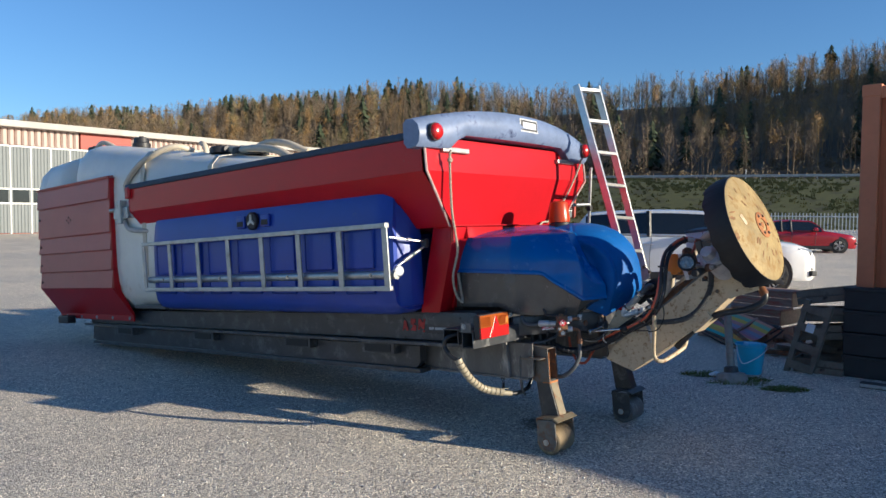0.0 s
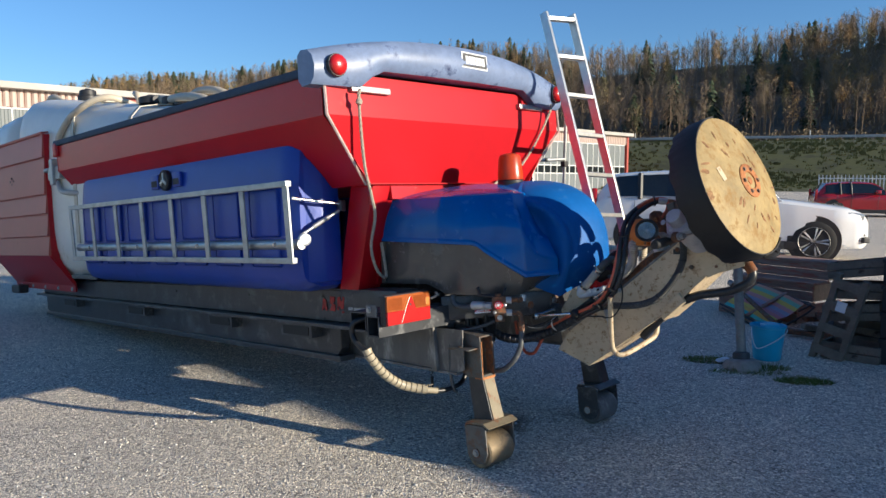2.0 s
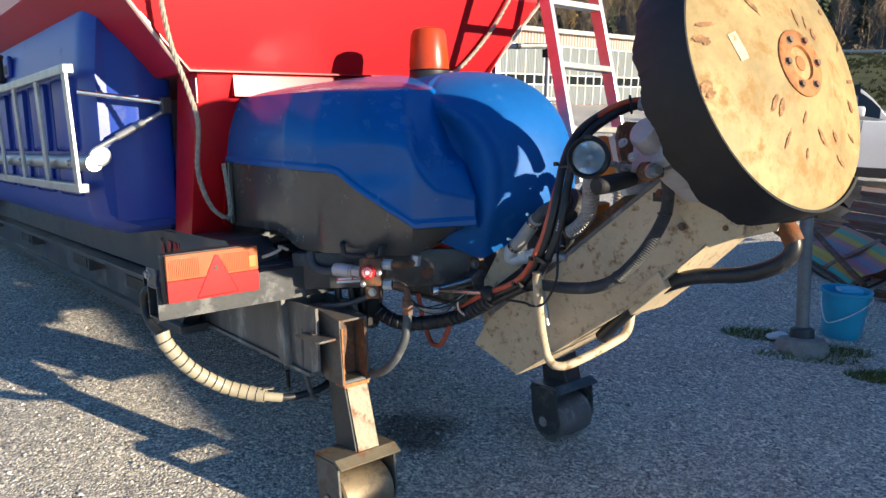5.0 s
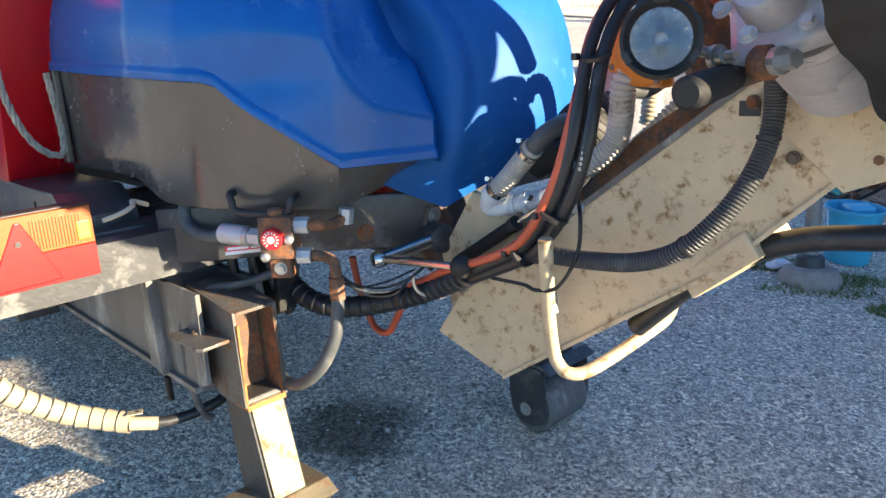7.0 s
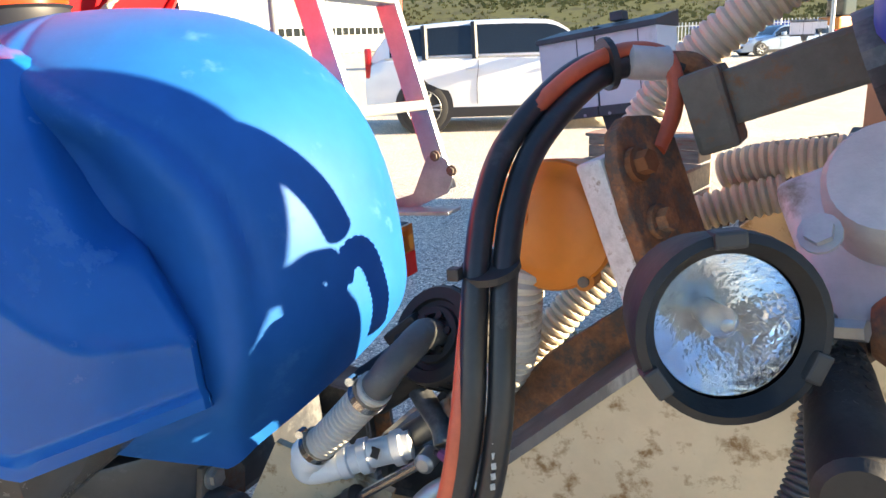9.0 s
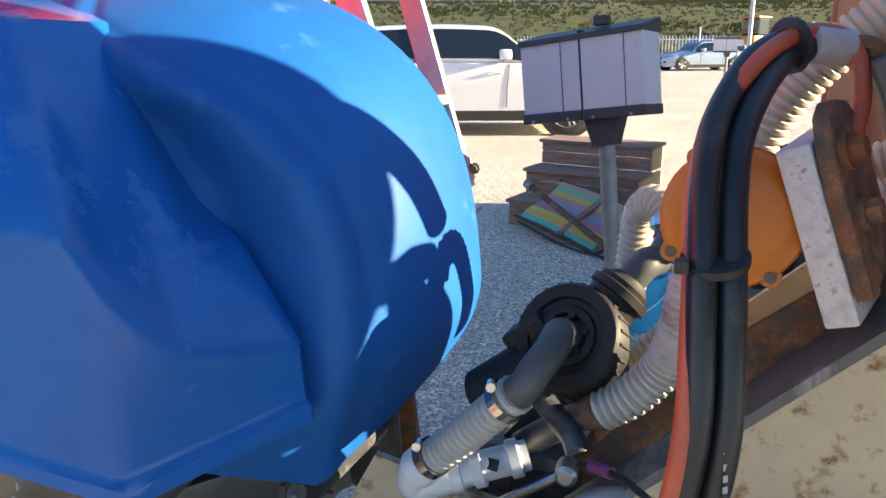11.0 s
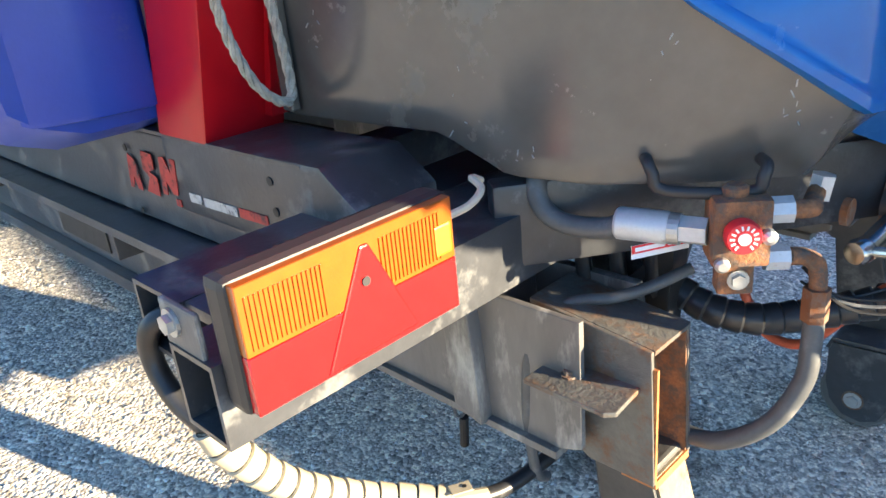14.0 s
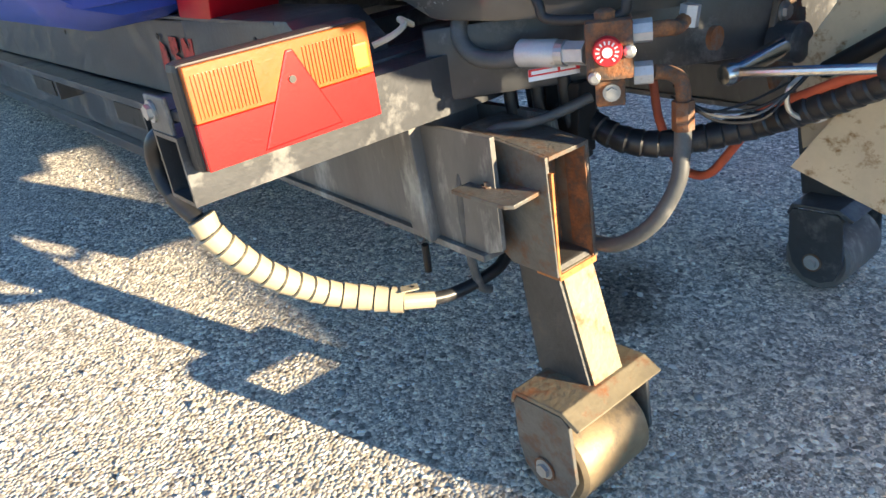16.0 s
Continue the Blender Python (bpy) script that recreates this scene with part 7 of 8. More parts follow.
def brine_hoses():
    e = Vector((1.121, 0.661, 0.831))
    top = Vector((1.274, 0.643, 0.967))
    d = (top - e).normalized()
    el = part("white_elbow", tube([e + d * 0.045, e + d * 0.012, e + Vector((0.004, 0.008, -0.016)), e + Vector((0.040, 0.024, -0.012)), (1.198, 0.700, 0.832), (1.255, 0.728, 0.843)], 0.0195, 16), M_WHITEP, ARM, "white plastic pipe elbow", True)
    part("elbow_socket", lathe([(0, 0.0225), (0.003, 0.025), (0.022, 0.025), (0.025, 0.022)], e + d * 0.016, d, 20), M_WHITEP, el, "", True)
    run = (Vector((1.255, 0.728, 0.843)) - Vector((1.165, 0.688, 0.823))).normalized()
    for k in (0.0, 0.028, 0.075):
        part("tee_collar", lathe([(0, 0.022), (0.002, 0.0245), (0.014, 0.0245), (0.016, 0.022)], Vector((1.165, 0.688, 0.823)) + run * k, run, 20), M_WHITEP, el, "", True)
    part("size_mark", moved(box(-0.008, 0.008, -0.007, 0.007, 0, 0.0006), Matrix.Translation(Vector((1.222, 0.690, 0.845))) @ Vector((-0.2, -0.8, 0.55)).to_track_quat("Z", "Y").to_matrix().to_4x4()), M_TRIM, el)
    part("grey_hose", ribbed([e + d * 0.035, e + d * 0.085 + Vector((0, 0, -0.003)), e + d * 0.14 + Vector((0, 0, -0.002)), top], 0.0225, 0.0092, 0.0040), M_RIB, ARM, "ribbed pale grey hose", True)
    for k in (0.042, 0.178):
        cl = part("hose_clamp", cyl(e + d * k, e + d * (k + 0.012), 0.0250, 24), M_CHROME, el, "steel hose clamp")
        q = e + d * (k + 0.006) + Vector((-0.012, -0.008, 0.024))
        part("clamp_screw", cyl(q, q + Vector((0.006, -0.018, 0.003)), 0.0055, 8), M_CHROME, cl)
    ax = Vector((-0.166, -0.832, 0.530)).normalized()
    c0 = Vector((1.307, 0.738, 0.998))
    part("bend", tube([top - d * 0.01, top + d * 0.012, (1.293, 0.652, 0.990), (1.303, 0.678, 1.003), c0 + ax * 0.028 + Vector((0.001, 0, -0.004)), c0], 0.0190, 16), M_GHOSE, ARM, "grey plastic bend", True)
    cp = part("coupling", lathe([(-0.050, 0.030), (-0.050, 0.050), (-0.034, 0.062), (-0.030, 0.0655), (0.003, 0.0655), (0.008, 0.062), (0.009, 0.047), (0.003, 0.045), (0.003, 0.038), (0.008, 0.036), (0.009, 0.027), (0.001, 0.025), (0.0, 0.017)], c0, ax, 48), M_RUBBER, ARM, "black threaded coupling ring", True)
    rot = ax.to_track_quat("Z", "Y").to_matrix()
    for i in range(26):
        a = i * math.pi / 13
        c = c0 + rot @ Vector((0.0655 * math.cos(a), 0.0655 * math.sin(a), 0))
        part("grip_rib", cyl(c - ax * 0.028, c + ax * 0.002, 0.0022, 6), M_RUBBER, cp)
    for i in range(6):
        a = 0.3 + i * math.pi / 3
        c = c0 + rot @ Vector((0.0255 * math.cos(a), 0.0255 * math.sin(a), 0.002))
        part("face_tooth", cyl(c, c + ax * 0.011, 0.0052, 6), M_RUBBER, cp)
    part("rear_cap", lathe([(-0.085, 0.0), (-0.085, 0.040), (-0.078, 0.050), (-0.045, 0.052)], c0, ax, 32), M_RUBBER, cp, "", True)
    o0, o1 = c0 - ax * 0.030, Vector((1.380, 0.815, 1.060))
    out = (o1 - o0).normalized()
    part("outlet", lathe([(0, 0.034), (0.070, 0.034), (0.072, 0.039), (0.082, 0.039), (0.084, 0.034), (0.090, 0.034), (0.091, 0.030), (0.100, 0.022)], o0, out, 24), M_RUBBER, cp, "black outlet pipe", True)
    part("grey_elbow", tube([o1 - out * 0.02, o1 + out * 0.01, (1.398, 0.850, 1.066), (1.408, 0.886, 1.078), (1.406, 0.900, 1.098)], 0.0195, 14), M_GHOSE, ARM, "grey plastic elbow", True)
    part("cream_loop", ribbed([(1.406, 0.900, 1.092), (1.402, 0.912, 1.112), (1.384, 0.932, 1.122), (1.362, 0.952, 1.104), (1.350, 0.965, 1.050), (1.340, 0.97, 0.98)], 0.0235, 0.0105, 0.0042), M_RIBW, ARM, "ribbed cream hose", True)
    part("loop_clamp", cyl((1.406, 0.901, 1.094), (1.405, 0.906, 1.104), 0.0255, 20), M_CHROME, ARM, "steel hose clamp")
    # lower black body of the coupling with its lever block
    bd = part("filter_body", lathe([(0, 0.030), (0.006, 0.036), (0.10, 0.036), (0.106, 0.028)], (1.190, 0.742, 0.905), (0.70, 0.05, 0.46), 24), M_RUBBER, ARM, "black filter body", True)
    part("filter_block", moved(box(-0.03, 0.03, -0.022, 0.022, -0.026, 0.026, 0.006), Matrix.Translation((1.262, 0.760, 0.985)) @ Matrix.Rotation(radians(-35), 4, "Y")), M_RUBBER, bd)
    part("filter_lug", moved(box(-0.016, 0.016, -0.012, 0.012, -0.03, 0.03, 0.004), Matrix.Translation((1.312, 0.770, 0.935)) @ Matrix.Rotation(radians(18), 4, "Y")), M_RUBBER, bd)
    part("holder_arm", tube([(1.262, 0.742, 0.928), (1.290, 0.730, 0.900), (1.315, 0.712, 0.885), (1.325, 0.700, 0.868)], 0.015, 10), M_BLACK, ARM, "black bent holder", True)
    # pipe along the chute with the pale hose on it
    part("stub_pipe", tube([(1.235, 0.760, 0.835), (1.299, 0.755, 0.880), (1.352, 0.712, 0.922)], 0.0185, 14), M_GHOSE, ARM, "grey pipe", True)
    part("pipe_clamp", cyl((1.340, 0.722, 0.913), (1.354, 0.711, 0.925), 0.0215, 18), M_RUSTY, ARM)
    part("pale_hose", ribbed([(1.348, 0.715, 0.918), (1.385, 0.715, 0.942), (1.418, 0.716, 0.978), (1.440, 0.700, 1.03), (1.452, 0.690, 1.09), (1.460, 0.72, 1.13)], 0.0245, 0.0098, 0.0042), M_RIB, ARM, "ribbed pale hose", True)
    part("rear_pipe", tube([(1.290, 0.835, 0.860), (1.340, 0.840, 0.905), (1.372, 0.842, 0.930)], 0.018, 12), M_GHOSE, ARM, "", True)
    part("cream_hose", ribbed([(1.365, 0.842, 0.925), (1.41, 0.850, 0.965), (1.46, 0.870, 1.02), (1.52, 0.900, 1.075), (1.60, 0.92, 1.115), (1.70, 0.93, 1.14)], 0.0235, 0.0105, 0.0042), M_RIBW, ARM, "ribbed cream hose", True)
    part("upper_hose", ribbed([(1.50, 0.95, 1.18), (1.545, 0.945, 1.255), (1.62, 0.94, 1.325), (1.72, 0.94, 1.385), (1.86, 0.92, 1.44)], 0.0275, 0.0115, 0.0045), M_RIBW, ARM, "ribbed cream hose", True)
    part("far_hose", ribbed([(1.62, 0.96, 1.16), (1.68, 0.95, 1.175), (1.76, 0.94, 1.18), (1.86, 0.93, 1.20)], 0.0245, 0.0105, 0.0042), M_RIBW, ARM, "ribbed cream hose", True)
    part("inner_bracket", prism([(1.18, 0.80), (1.30, 0.93), (1.33, 0.91), (1.22, 0.78)], "y", 0.84, 0.90, 0.006), M_BLACK, ARM, "black inner bracket")
    part("inner_block", box(1.14, 1.30, 0.80, 0.93, 0.70, 0.80, 0.02), M_BLACK, ARM)


brine_hoses()


def bundle():
    line = [(1.590, 0.808, 1.300), (1.565, 0.792, 1.312), (1.530, 0.762, 1.308), (1.506, 0.715, 1.288), (1.485, 0.640, 1.246), (1.480, 0.590, 1.200), (1.481, 0.555, 1.146), (1.482, 0.535, 1.090), (1.481, 0.515, 1.018), (1.468, 0.502, 0.946), (1.440, 0.496, 0.880),
            (1.400, 0.500, 0.828), (1.356, 0.505, 0.788), (1.294, 0.503, 0.755), (1.223, 0.505, 0.722), (1.095, 0.53, 0.660), (0.985, 0.548, 0.620)]
    h = part("hydraulic_hose", tube([(x - 0.011, y - 0.006, z + 0.004) for x, y, z in line], 0.0125, 14, 8), M_HOSE, ARM, "black hydraulic hose", True)
    part("hydraulic_hose", tube([(x + 0.012, y + 0.004, z - 0.004) for x, y, z in line], 0.0125, 14, 8), M_HOSE, ARM, "black hydraulic hose", True)
    for k in range(9):
        p = Vector((1.484 + 0.0088, 0.5255 - 0.0030 * k - 0.0088, 1.030 - 0.0085 * k))
        part("hose_print", moved(box(-0.0022, 0.0022, -0.0004, 0.0004, -0.003, 0.003), Matrix.Translation(p) @ Matrix.Rotation(radians(42), 4, "Z")), M_WHMARK, h)
    ora = [(1.592, 0.735, 1.222), (1.602, 0.770, 1.255), (1.600, 0.795, 1.290), (1.585, 0.800, 1.316), (1.548, 0.772, 1.322), (1.510, 0.715, 1.302), (1.472, 0.640, 1.250), (1.462, 0.592, 1.200), (1.462, 0.560, 1.146), (1.462, 0.530, 1.085), (1.460, 0.503, 1.016), (1.447, 0.488, 0.946), (1.420, 0.480, 0.885),
           (1.384, 0.482, 0.834), (1.340, 0.486, 0.798), (1.280, 0.485, 0.768), (1.215, 0.488, 0.742), (1.139, 0.505, 0.712), (1.060, 0.525, 0.672), (0.983, 0.535, 0.632), (0.925, 0.550, 0.555), (0.868, 0.560, 0.487), (0.815, 0.565, 0.478), (0.779, 0.570, 0.505), (0.745, 0.570, 0.58), (0.74, 0.56, 0.66)]
    part("orange_cable", tube(ora, 0.0090, 10, 8), M_CABLE, ARM, "orange electric cable", True)
    for p, d in (((1.480, 0.556, 1.146), (0, -0.3, 1)), ((1.437, 0.494, 0.874), (0.45, 0.05, 1)), ((1.354, 0.504, 0.787), (0.9, 0.0, 0.55)), ((1.536, 0.768, 1.311), (0.75, 0.6, 0.1))):
        p, d = Vector(p), Vector(d).normalized()
        part("cable_tie", cyl(p - d * 0.0035, p + d * 0.0035, 0.028, 20), M_TRIM, h, "black cable tie")
        part("tie_head", box(p.x - 0.030, p.x - 0.018, p.y - 0.030, p.y - 0.018, p.z - 0.006, p.z + 0.006, 0.002), M_TRIM, h)
    # crimped ends at the upper fitting
    part("crimp", lathe([(0, 0.015), (0.003, 0.019), (0.045, 0.019), (0.050, 0.013)], (1.552, 0.780, 1.312), (0.80, 0.58, -0.16), 18), M_CAST, h, "dull crimped hose end", True)
    part("crimp_elbow", tube([(1.590, 0.808, 1.304), (1.612, 0.822, 1.300), (1.626, 0.826, 1.284), (1.628, 0.824, 1.262)], 0.014, 12), M_RUST, h, "rusty elbow", True)
    # spiral-wrapped continuation below the cover
    path = evenly([(1.20, 0.510, 0.716), (1.095, 0.530, 0.662), (0.985, 0.535, 0.612), (0.905, 0.490, 0.588), (0.840, 0.435, 0.582), (0.784, 0.405, 0.592), (0.735, 0.395, 0.612), (0.694, 0.394, 0.640), (0.66, 0.41, 0.70)], 0.004)
    part("wrapped_hose", tube(path, 0.026, 14, smooth_path=False, rings=lambda i, L: 0.027 - (0.004 if i % 7 == 0 else 0.0) - 0.0004 * (i % 7)), M_HOSE, ARM, "hoses in black spiral wrap", True)
    part("tie_loop", tube([(1.070, 0.52, 0.712), (1.050, 0.495, 0.690), (1.052, 0.500, 0.650), (1.078, 0.535, 0.628), (1.10, 0.55, 0.64)], 0.0045, 8), M_ALU, ARM, "white cable tie")
    part("thin_wire", tube([(1.335, 0.660, 0.880), (1.400, 0.600, 0.900), (1.481, 0.510, 0.885), (1.487, 0.495, 0.812), (1.451, 0.485, 0.745), (1.400, 0.485, 0.728), (1.369, 0.487, 0.732), (1.286, 0.49, 0.728)], 0.0038, 8), M_RUBBER, ARM, "thin black wire loop", True)
    part("purple_tape", cyl((1.352, 0.645, 0.888), (1.378, 0.622, 0.896), 0.0065, 10), M_PURPLE, ARM, "purple tape wrap")
    part("bent_tube", tube([(1.390, 0.655, 0.850), (1.355, 0.640, 0.850), (1.325, 0.622, 0.826), (1.318, 0.608, 0.782), (1.330, 0.600, 0.738), (1.345, 0.598, 0.690), (1.352, 0.598, 0.640)], 0.0125, 14), M_GALV, ARM, "bent galvanised pipe", True)
    for k in range(3):
        part("thin_lead", tube([(0.915, 0.375, 0.715), (0.950 + 0.01 * k, 0.40, 0.672 - 0.008 * k), (1.01 + 0.012 * k, 0.44, 0.664 - 0.006 * k), (1.06, 0.48, 0.690), (1.075, 0.53, 0.72)], 0.0026, 6), (M_RUBBER, M_GHOSE, M_RUBBER)[k], ARM, "", True)


bundle()


M_SPECK = mat("speckled_white_zinc", (0.62, 0.63, 0.64), 0.55, var=0.25, scale=60, dirt_or_shade=(0.25, 0.2, 0.16), patch_amt=0.35, dscale=60)


def gearbox():
    c, ax = Vector((1.489, 0.692, 1.153)), Vector((0.06, -1, 0.12)).normalized()
    g = part("orange_housing", lathe([(-0.11, 0.056), (-0.09, 0.068), (0.0, 0.070), (0.004, 0.067), (0.006, 0.058), (0.012, 0.052), (0.016, 0.040), (0.016, 0.0)], c, ax, 40), M_ORANGE, ARM, "orange cast housing", True)
    q = ax.to_track_quat("Z", "Y").to_matrix()
    for i in range(4):
        a = math.radians(30 + 90 * i)
        p = c + q @ Vector((0.068 * math.cos(a), 0.068 * math.sin(a), -0.002))
        part("lug", cyl(p - ax * 0.03, p + ax * 0.004, 0.0105, 14), M_ORANGE, g)
        part("screw", cyl(p + ax * 0.003, p + ax * 0.008, 0.006, 10), M_RUSTY, g)
    part("cap_dimple", cyl(c + ax * 0.0155 + q @ Vector((-0.03, 0.01, 0)), c + ax * 0.018 + q @ Vector((-0.03, 0.01, 0)), 0.010, 14), M_ORANGE, g)
    t = Matrix.Translation((1.566, 0.735, 1.148)) @ Matrix.Rotation(radians(-16), 4, "Y") @ Matrix.Rotation(radians(-18), 4, "Z")
    part("speckled_plate", moved(box(-0.004, 0.028, -0.060, 0.05, -0.100, 0.078, 0.004), t), M_SPECK, ARM, "speckled white zinc plate")
    part("rust_plate", moved(prism([(-0.062, -0.075), (-0.066, 0.02), (-0.060, 0.070), (-0.045, 0.098), (-0.020, 0.108), (0.02, 0.10), (0.05, 0.07), (0.05, -0.06)], "x", 0.030, 0.046, 0.003), t), M_RUST, ARM, "heavily rusted plate")
    part("plate_bolt", moved(bolt((0.046, -0.035, 0.06), (1, 0, 0), 0.012, 0.020), t), M_RUSTY, ARM)
    part("plate_bolt", moved(bolt((0.046, -0.030, 0.0), (1, 0, 0), 0.012, 0.018), t), M_RUST, ARM)


gearbox()


def work_lamp():
    c, n = Vector((1.713, 0.366, 1.174)), Vector((0.46, -0.88, 0.10)).normalized()
    b = part("work_lamp", lathe([(-0.105, 0.0), (-0.103, 0.018), (-0.09, 0.034), (-0.06, 0.046), (-0.02, 0.052), (-0.006, 0.054), (0.004, 0.053), (0.006, 0.048), (-0.004, 0.041)], c, n, 40, ends=(True, False)), M_RUBBER, ARM, "round black work lamp", True)
    part("reflector", lathe([(-0.045, 0.0), (-0.04, 0.014), (-0.02, 0.030), (-0.008, 0.0405)], c, n, 40, ends=(True, False)), M_REFL, b, "bright faceted reflector", True)
    part("bulb", lathe([(-0.045, 0.008), (-0.015, 0.009), (-0.008, 0.004), (-0.007, 0.0)], c, n, 14), M_LAMPG, b, "clear bulb", True)
    part("lens", lathe([(-0.006, 0.0), (-0.004, 0.0), (-0.005, 0.028), (-0.0075, 0.0405), (-0.0085, 0.0405)], c, n, 36), M_CLEAR, b, "clear glass lens", True)
    q = n.to_track_quat("Z", "Y").to_matrix()
    for i in range(3):
        a = math.radians(90 + 120 * i)
        p = c + q @ Vector((0.0485 * math.cos(a), 0.0485 * math.sin(a), 0.002))
        part("clip", moved(box(-0.009, 0.009, -0.004, 0.006, -0.01, 0.006, 0.002), Matrix.Translation(p) @ q.to_4x4() @ Matrix.Rotation(a - math.pi / 2, 4, "Z")), M_TRIM, b)
    part("bracket", cyl(c - n * 0.05 + Vector((0.03, 0.01, -0.01)), (1.760, 0.56, 1.13), 0.008, 10), M_GALV, b)
    part("side_bolt", bolt((1.750, 0.455, 1.145), (0.9, -0.3, 0.1), 0.007, 0.03), M_GALV, b)
    part("side_nut", cyl((1.740, 0.462, 1.144), (1.749, 0.459, 1.145), 0.017, 18), M_GALV, b)


M_CLEAR = bpy.data.materials.new("clear_lens_glass")
M_CLEAR.use_nodes = True
_b = M_CLEAR.node_tree.nodes["Principled BSDF"]
_b.inputs["Base Color"].default_value = (0.95, 0.97, 1.0, 1)
_b.inputs["Roughness"].default_value = 0.05
_b.inputs["Transmission Weight"].default_value = 1.0
_b.inputs["IOR"].default_value = 1.35
work_lamp()


M_CONDUIT = mat("dusty_black_conduit", (0.05, 0.052, 0.055), 0.5, var=0.2, scale=14, dirt_or_shade=(0.13, 0.13, 0.125), patch_amt=0.3, dscale=14)


M_DKARM = mat("dark_steel_with_rust_specks", (0.10, 0.092, 0.08), 0.6, metal=0.1, var=0.3, scale=8, dirt_or_shade=(0.17, 0.075, 0.03), patch_amt=0.45, dscale=22, bump=0.2, bscale=90)


def motor():
    """Cast motor with two domed caps, a wide flange and its grip."""
    ax = Vector((-0.10, -0.82, 0.56)).normalized()
    m = part("hydraulic_motor", lathe([(-0.16, 0.05), (-0.15, 0.078), (-0.07, 0.082), (-0.05, 0.074), (-0.02, 0.074), (-0.01, 0.066)], (1.822, 0.560, 1.196), ax, 32), M_CAST, ARM, "grey cast hydraulic motor", True)
    part("motor_flange", moved(box(-0.088, 0.092, -0.056, 0.066, -0.020, 0.014, 0.013, seg=3), Matrix.Translation((1.822, 0.525, 1.195)) @ ax.to_track_quat("Z", "Y").to_matrix().to_4x4() @ Matrix.Rotation(radians(24), 4, "Z")), M_CAST, m, "cast flange", True)
    for p, r in (((1.790, 0.480, 1.236), 0.042), ((1.832, 0.560, 1.298), 0.044)):
        part("motor_cap", lathe([(-0.10, r * 1.02), (-0.02, r), (-0.006, r * 0.97), (0.002, r * 0.86), (0.004, r * 0.5), (0.004, 0)], p, ax, 28), M_CAST, m, "round grey cap", True)
    part("cap_bridge", moved(box(-0.05, 0.05, -0.026, 0.026, -0.05, -0.006, 0.014, seg=3), Matrix.Translation((1.815, 0.520, 1.262)) @ ax.to_track_quat("Z", "Y").to_matrix().to_4x4() @ Matrix.Rotation(radians(58), 4, "Z")), M_CAST, m, "", True)
    part("motor_lower", lathe([(0, 0.066), (0.03, 0.064), (0.06, 0.05), (0.072, 0.03)], (1.828, 0.590, 1.160), (0.05, 0.45, -0.9), 26), M_CAST, m, "", True)
    for p in ((1.752, 0.455, 1.205), (1.860, 0.470, 1.185), (1.800, 0.432, 1.172)):
        part("flange_bolt", bolt(p, ax, 0.009, 0.010), M_CAST, m)
    part("dark_arm", moved(box(-0.105, 0.10, -0.026, 0.026, -0.028, 0.028, 0.006), Matrix.Translation((1.725, 0.790, 1.285)) @ Matrix.Rotation(radians(-15), 4, "Y")), M_DKARM, ARM, "dark rusting arm")
    part("arm_clamp", moved(box(-0.022, 0.020, -0.032, 0.032, -0.044, 0.040, 0.006), Matrix.Translation((1.640, 0.785, 1.258)) @ Matrix.Rotation(radians(-15), 4, "Y")), M_DKARM, ARM, "dark steel clamp")
    part("blue_cap", lathe([(0, 0.055), (0.05, 0.055), (0.064, 0.044), (0.068, 0)], (1.835, 0.70, 1.325), (0.0, -0.55, 0.8), 22), M_TANK, m, "blue plastic cap", True)
    g = part("rubber_grip", lathe([(0, 0.0), (0.001, 0.017), (0.006, 0.0215), (0.05, 0.0225), (0.13, 0.0205), (0.165, 0.017), (0.170, 0.012)], (1.775, 0.322, 1.107), (-0.085, 0.95, 0.05), 24), M_RUBBER, ARM, "black rubber grip", True)
    for i in range(7):
        for k in range(5):
            a = math.radians(35 + 22 * k)
            part("grip_dimple", cyl(*[Vector((1.775 - 0.0145 * (0.06 + 0.012 * i) / 0.17, 0.322 + 0.06 + 0.012 * i, 1.107 + 0.05 * (0.06 + 0.012 * i))) + Vector((-math.cos(a), 0, math.sin(a))) * rr for rr in (0.0195, 0.0222)], 0.0030, 6), M_RUBBER, g)
    part("grip_fitting", tube([(1.762, 0.485, 1.116), (1.775, 0.505, 1.122), (1.795, 0.515, 1.130), (1.805, 0.56, 1.135)], 0.0175, 12), M_RUST, g, "rusty fitting", True)
    part("swivel", lathe([(0, 0.018), (0.008, 0.024), (0.030, 0.024), (0.038, 0.016)], (1.782, 0.488, 1.134), (0.95, -0.1, 0.05), 18), M_RUST, g, "rusty swivel joint", True)
    part("swivel_bolt", bolt((1.818, 0.478, 1.137), (0.95, -0.35, 0.1), 0.013, 0.034), M_GALV, g)
    part("swivel_stem", cyl((1.758, 0.498, 1.12), (1.752, 0.560, 1.185), 0.017, 14), M_CAST, g)
    part("corrugated_hose", ribbed([(1.752, 0.640, 1.115), (1.748, 0.655, 1.060), (1.747, 0.640, 1.004), (1.735, 0.60, 0.942), (1.700, 0.572, 0.881), (1.646, 0.552, 0.828), (1.570, 0.545, 0.798), (1.474, 0.540, 0.786), (1.395, 0.530, 0.784), (1.30, 0.52, 0.765)], 0.0175, 0.0062, 0.0024), M_CONDUIT, ARM, "black corrugated conduit", True)
    for p, d in (((1.747, 0.642, 1.012), (0, 0.1, 1)), ((1.66, 0.556, 0.838), (0.75, 0.1, 0.6))):
        p, d = Vector(p), Vector(d).normalized()
        part("conduit_tie", cyl(p - d * 0.003, p + d * 0.003, 0.0195, 18), M_TRIM, ARM)
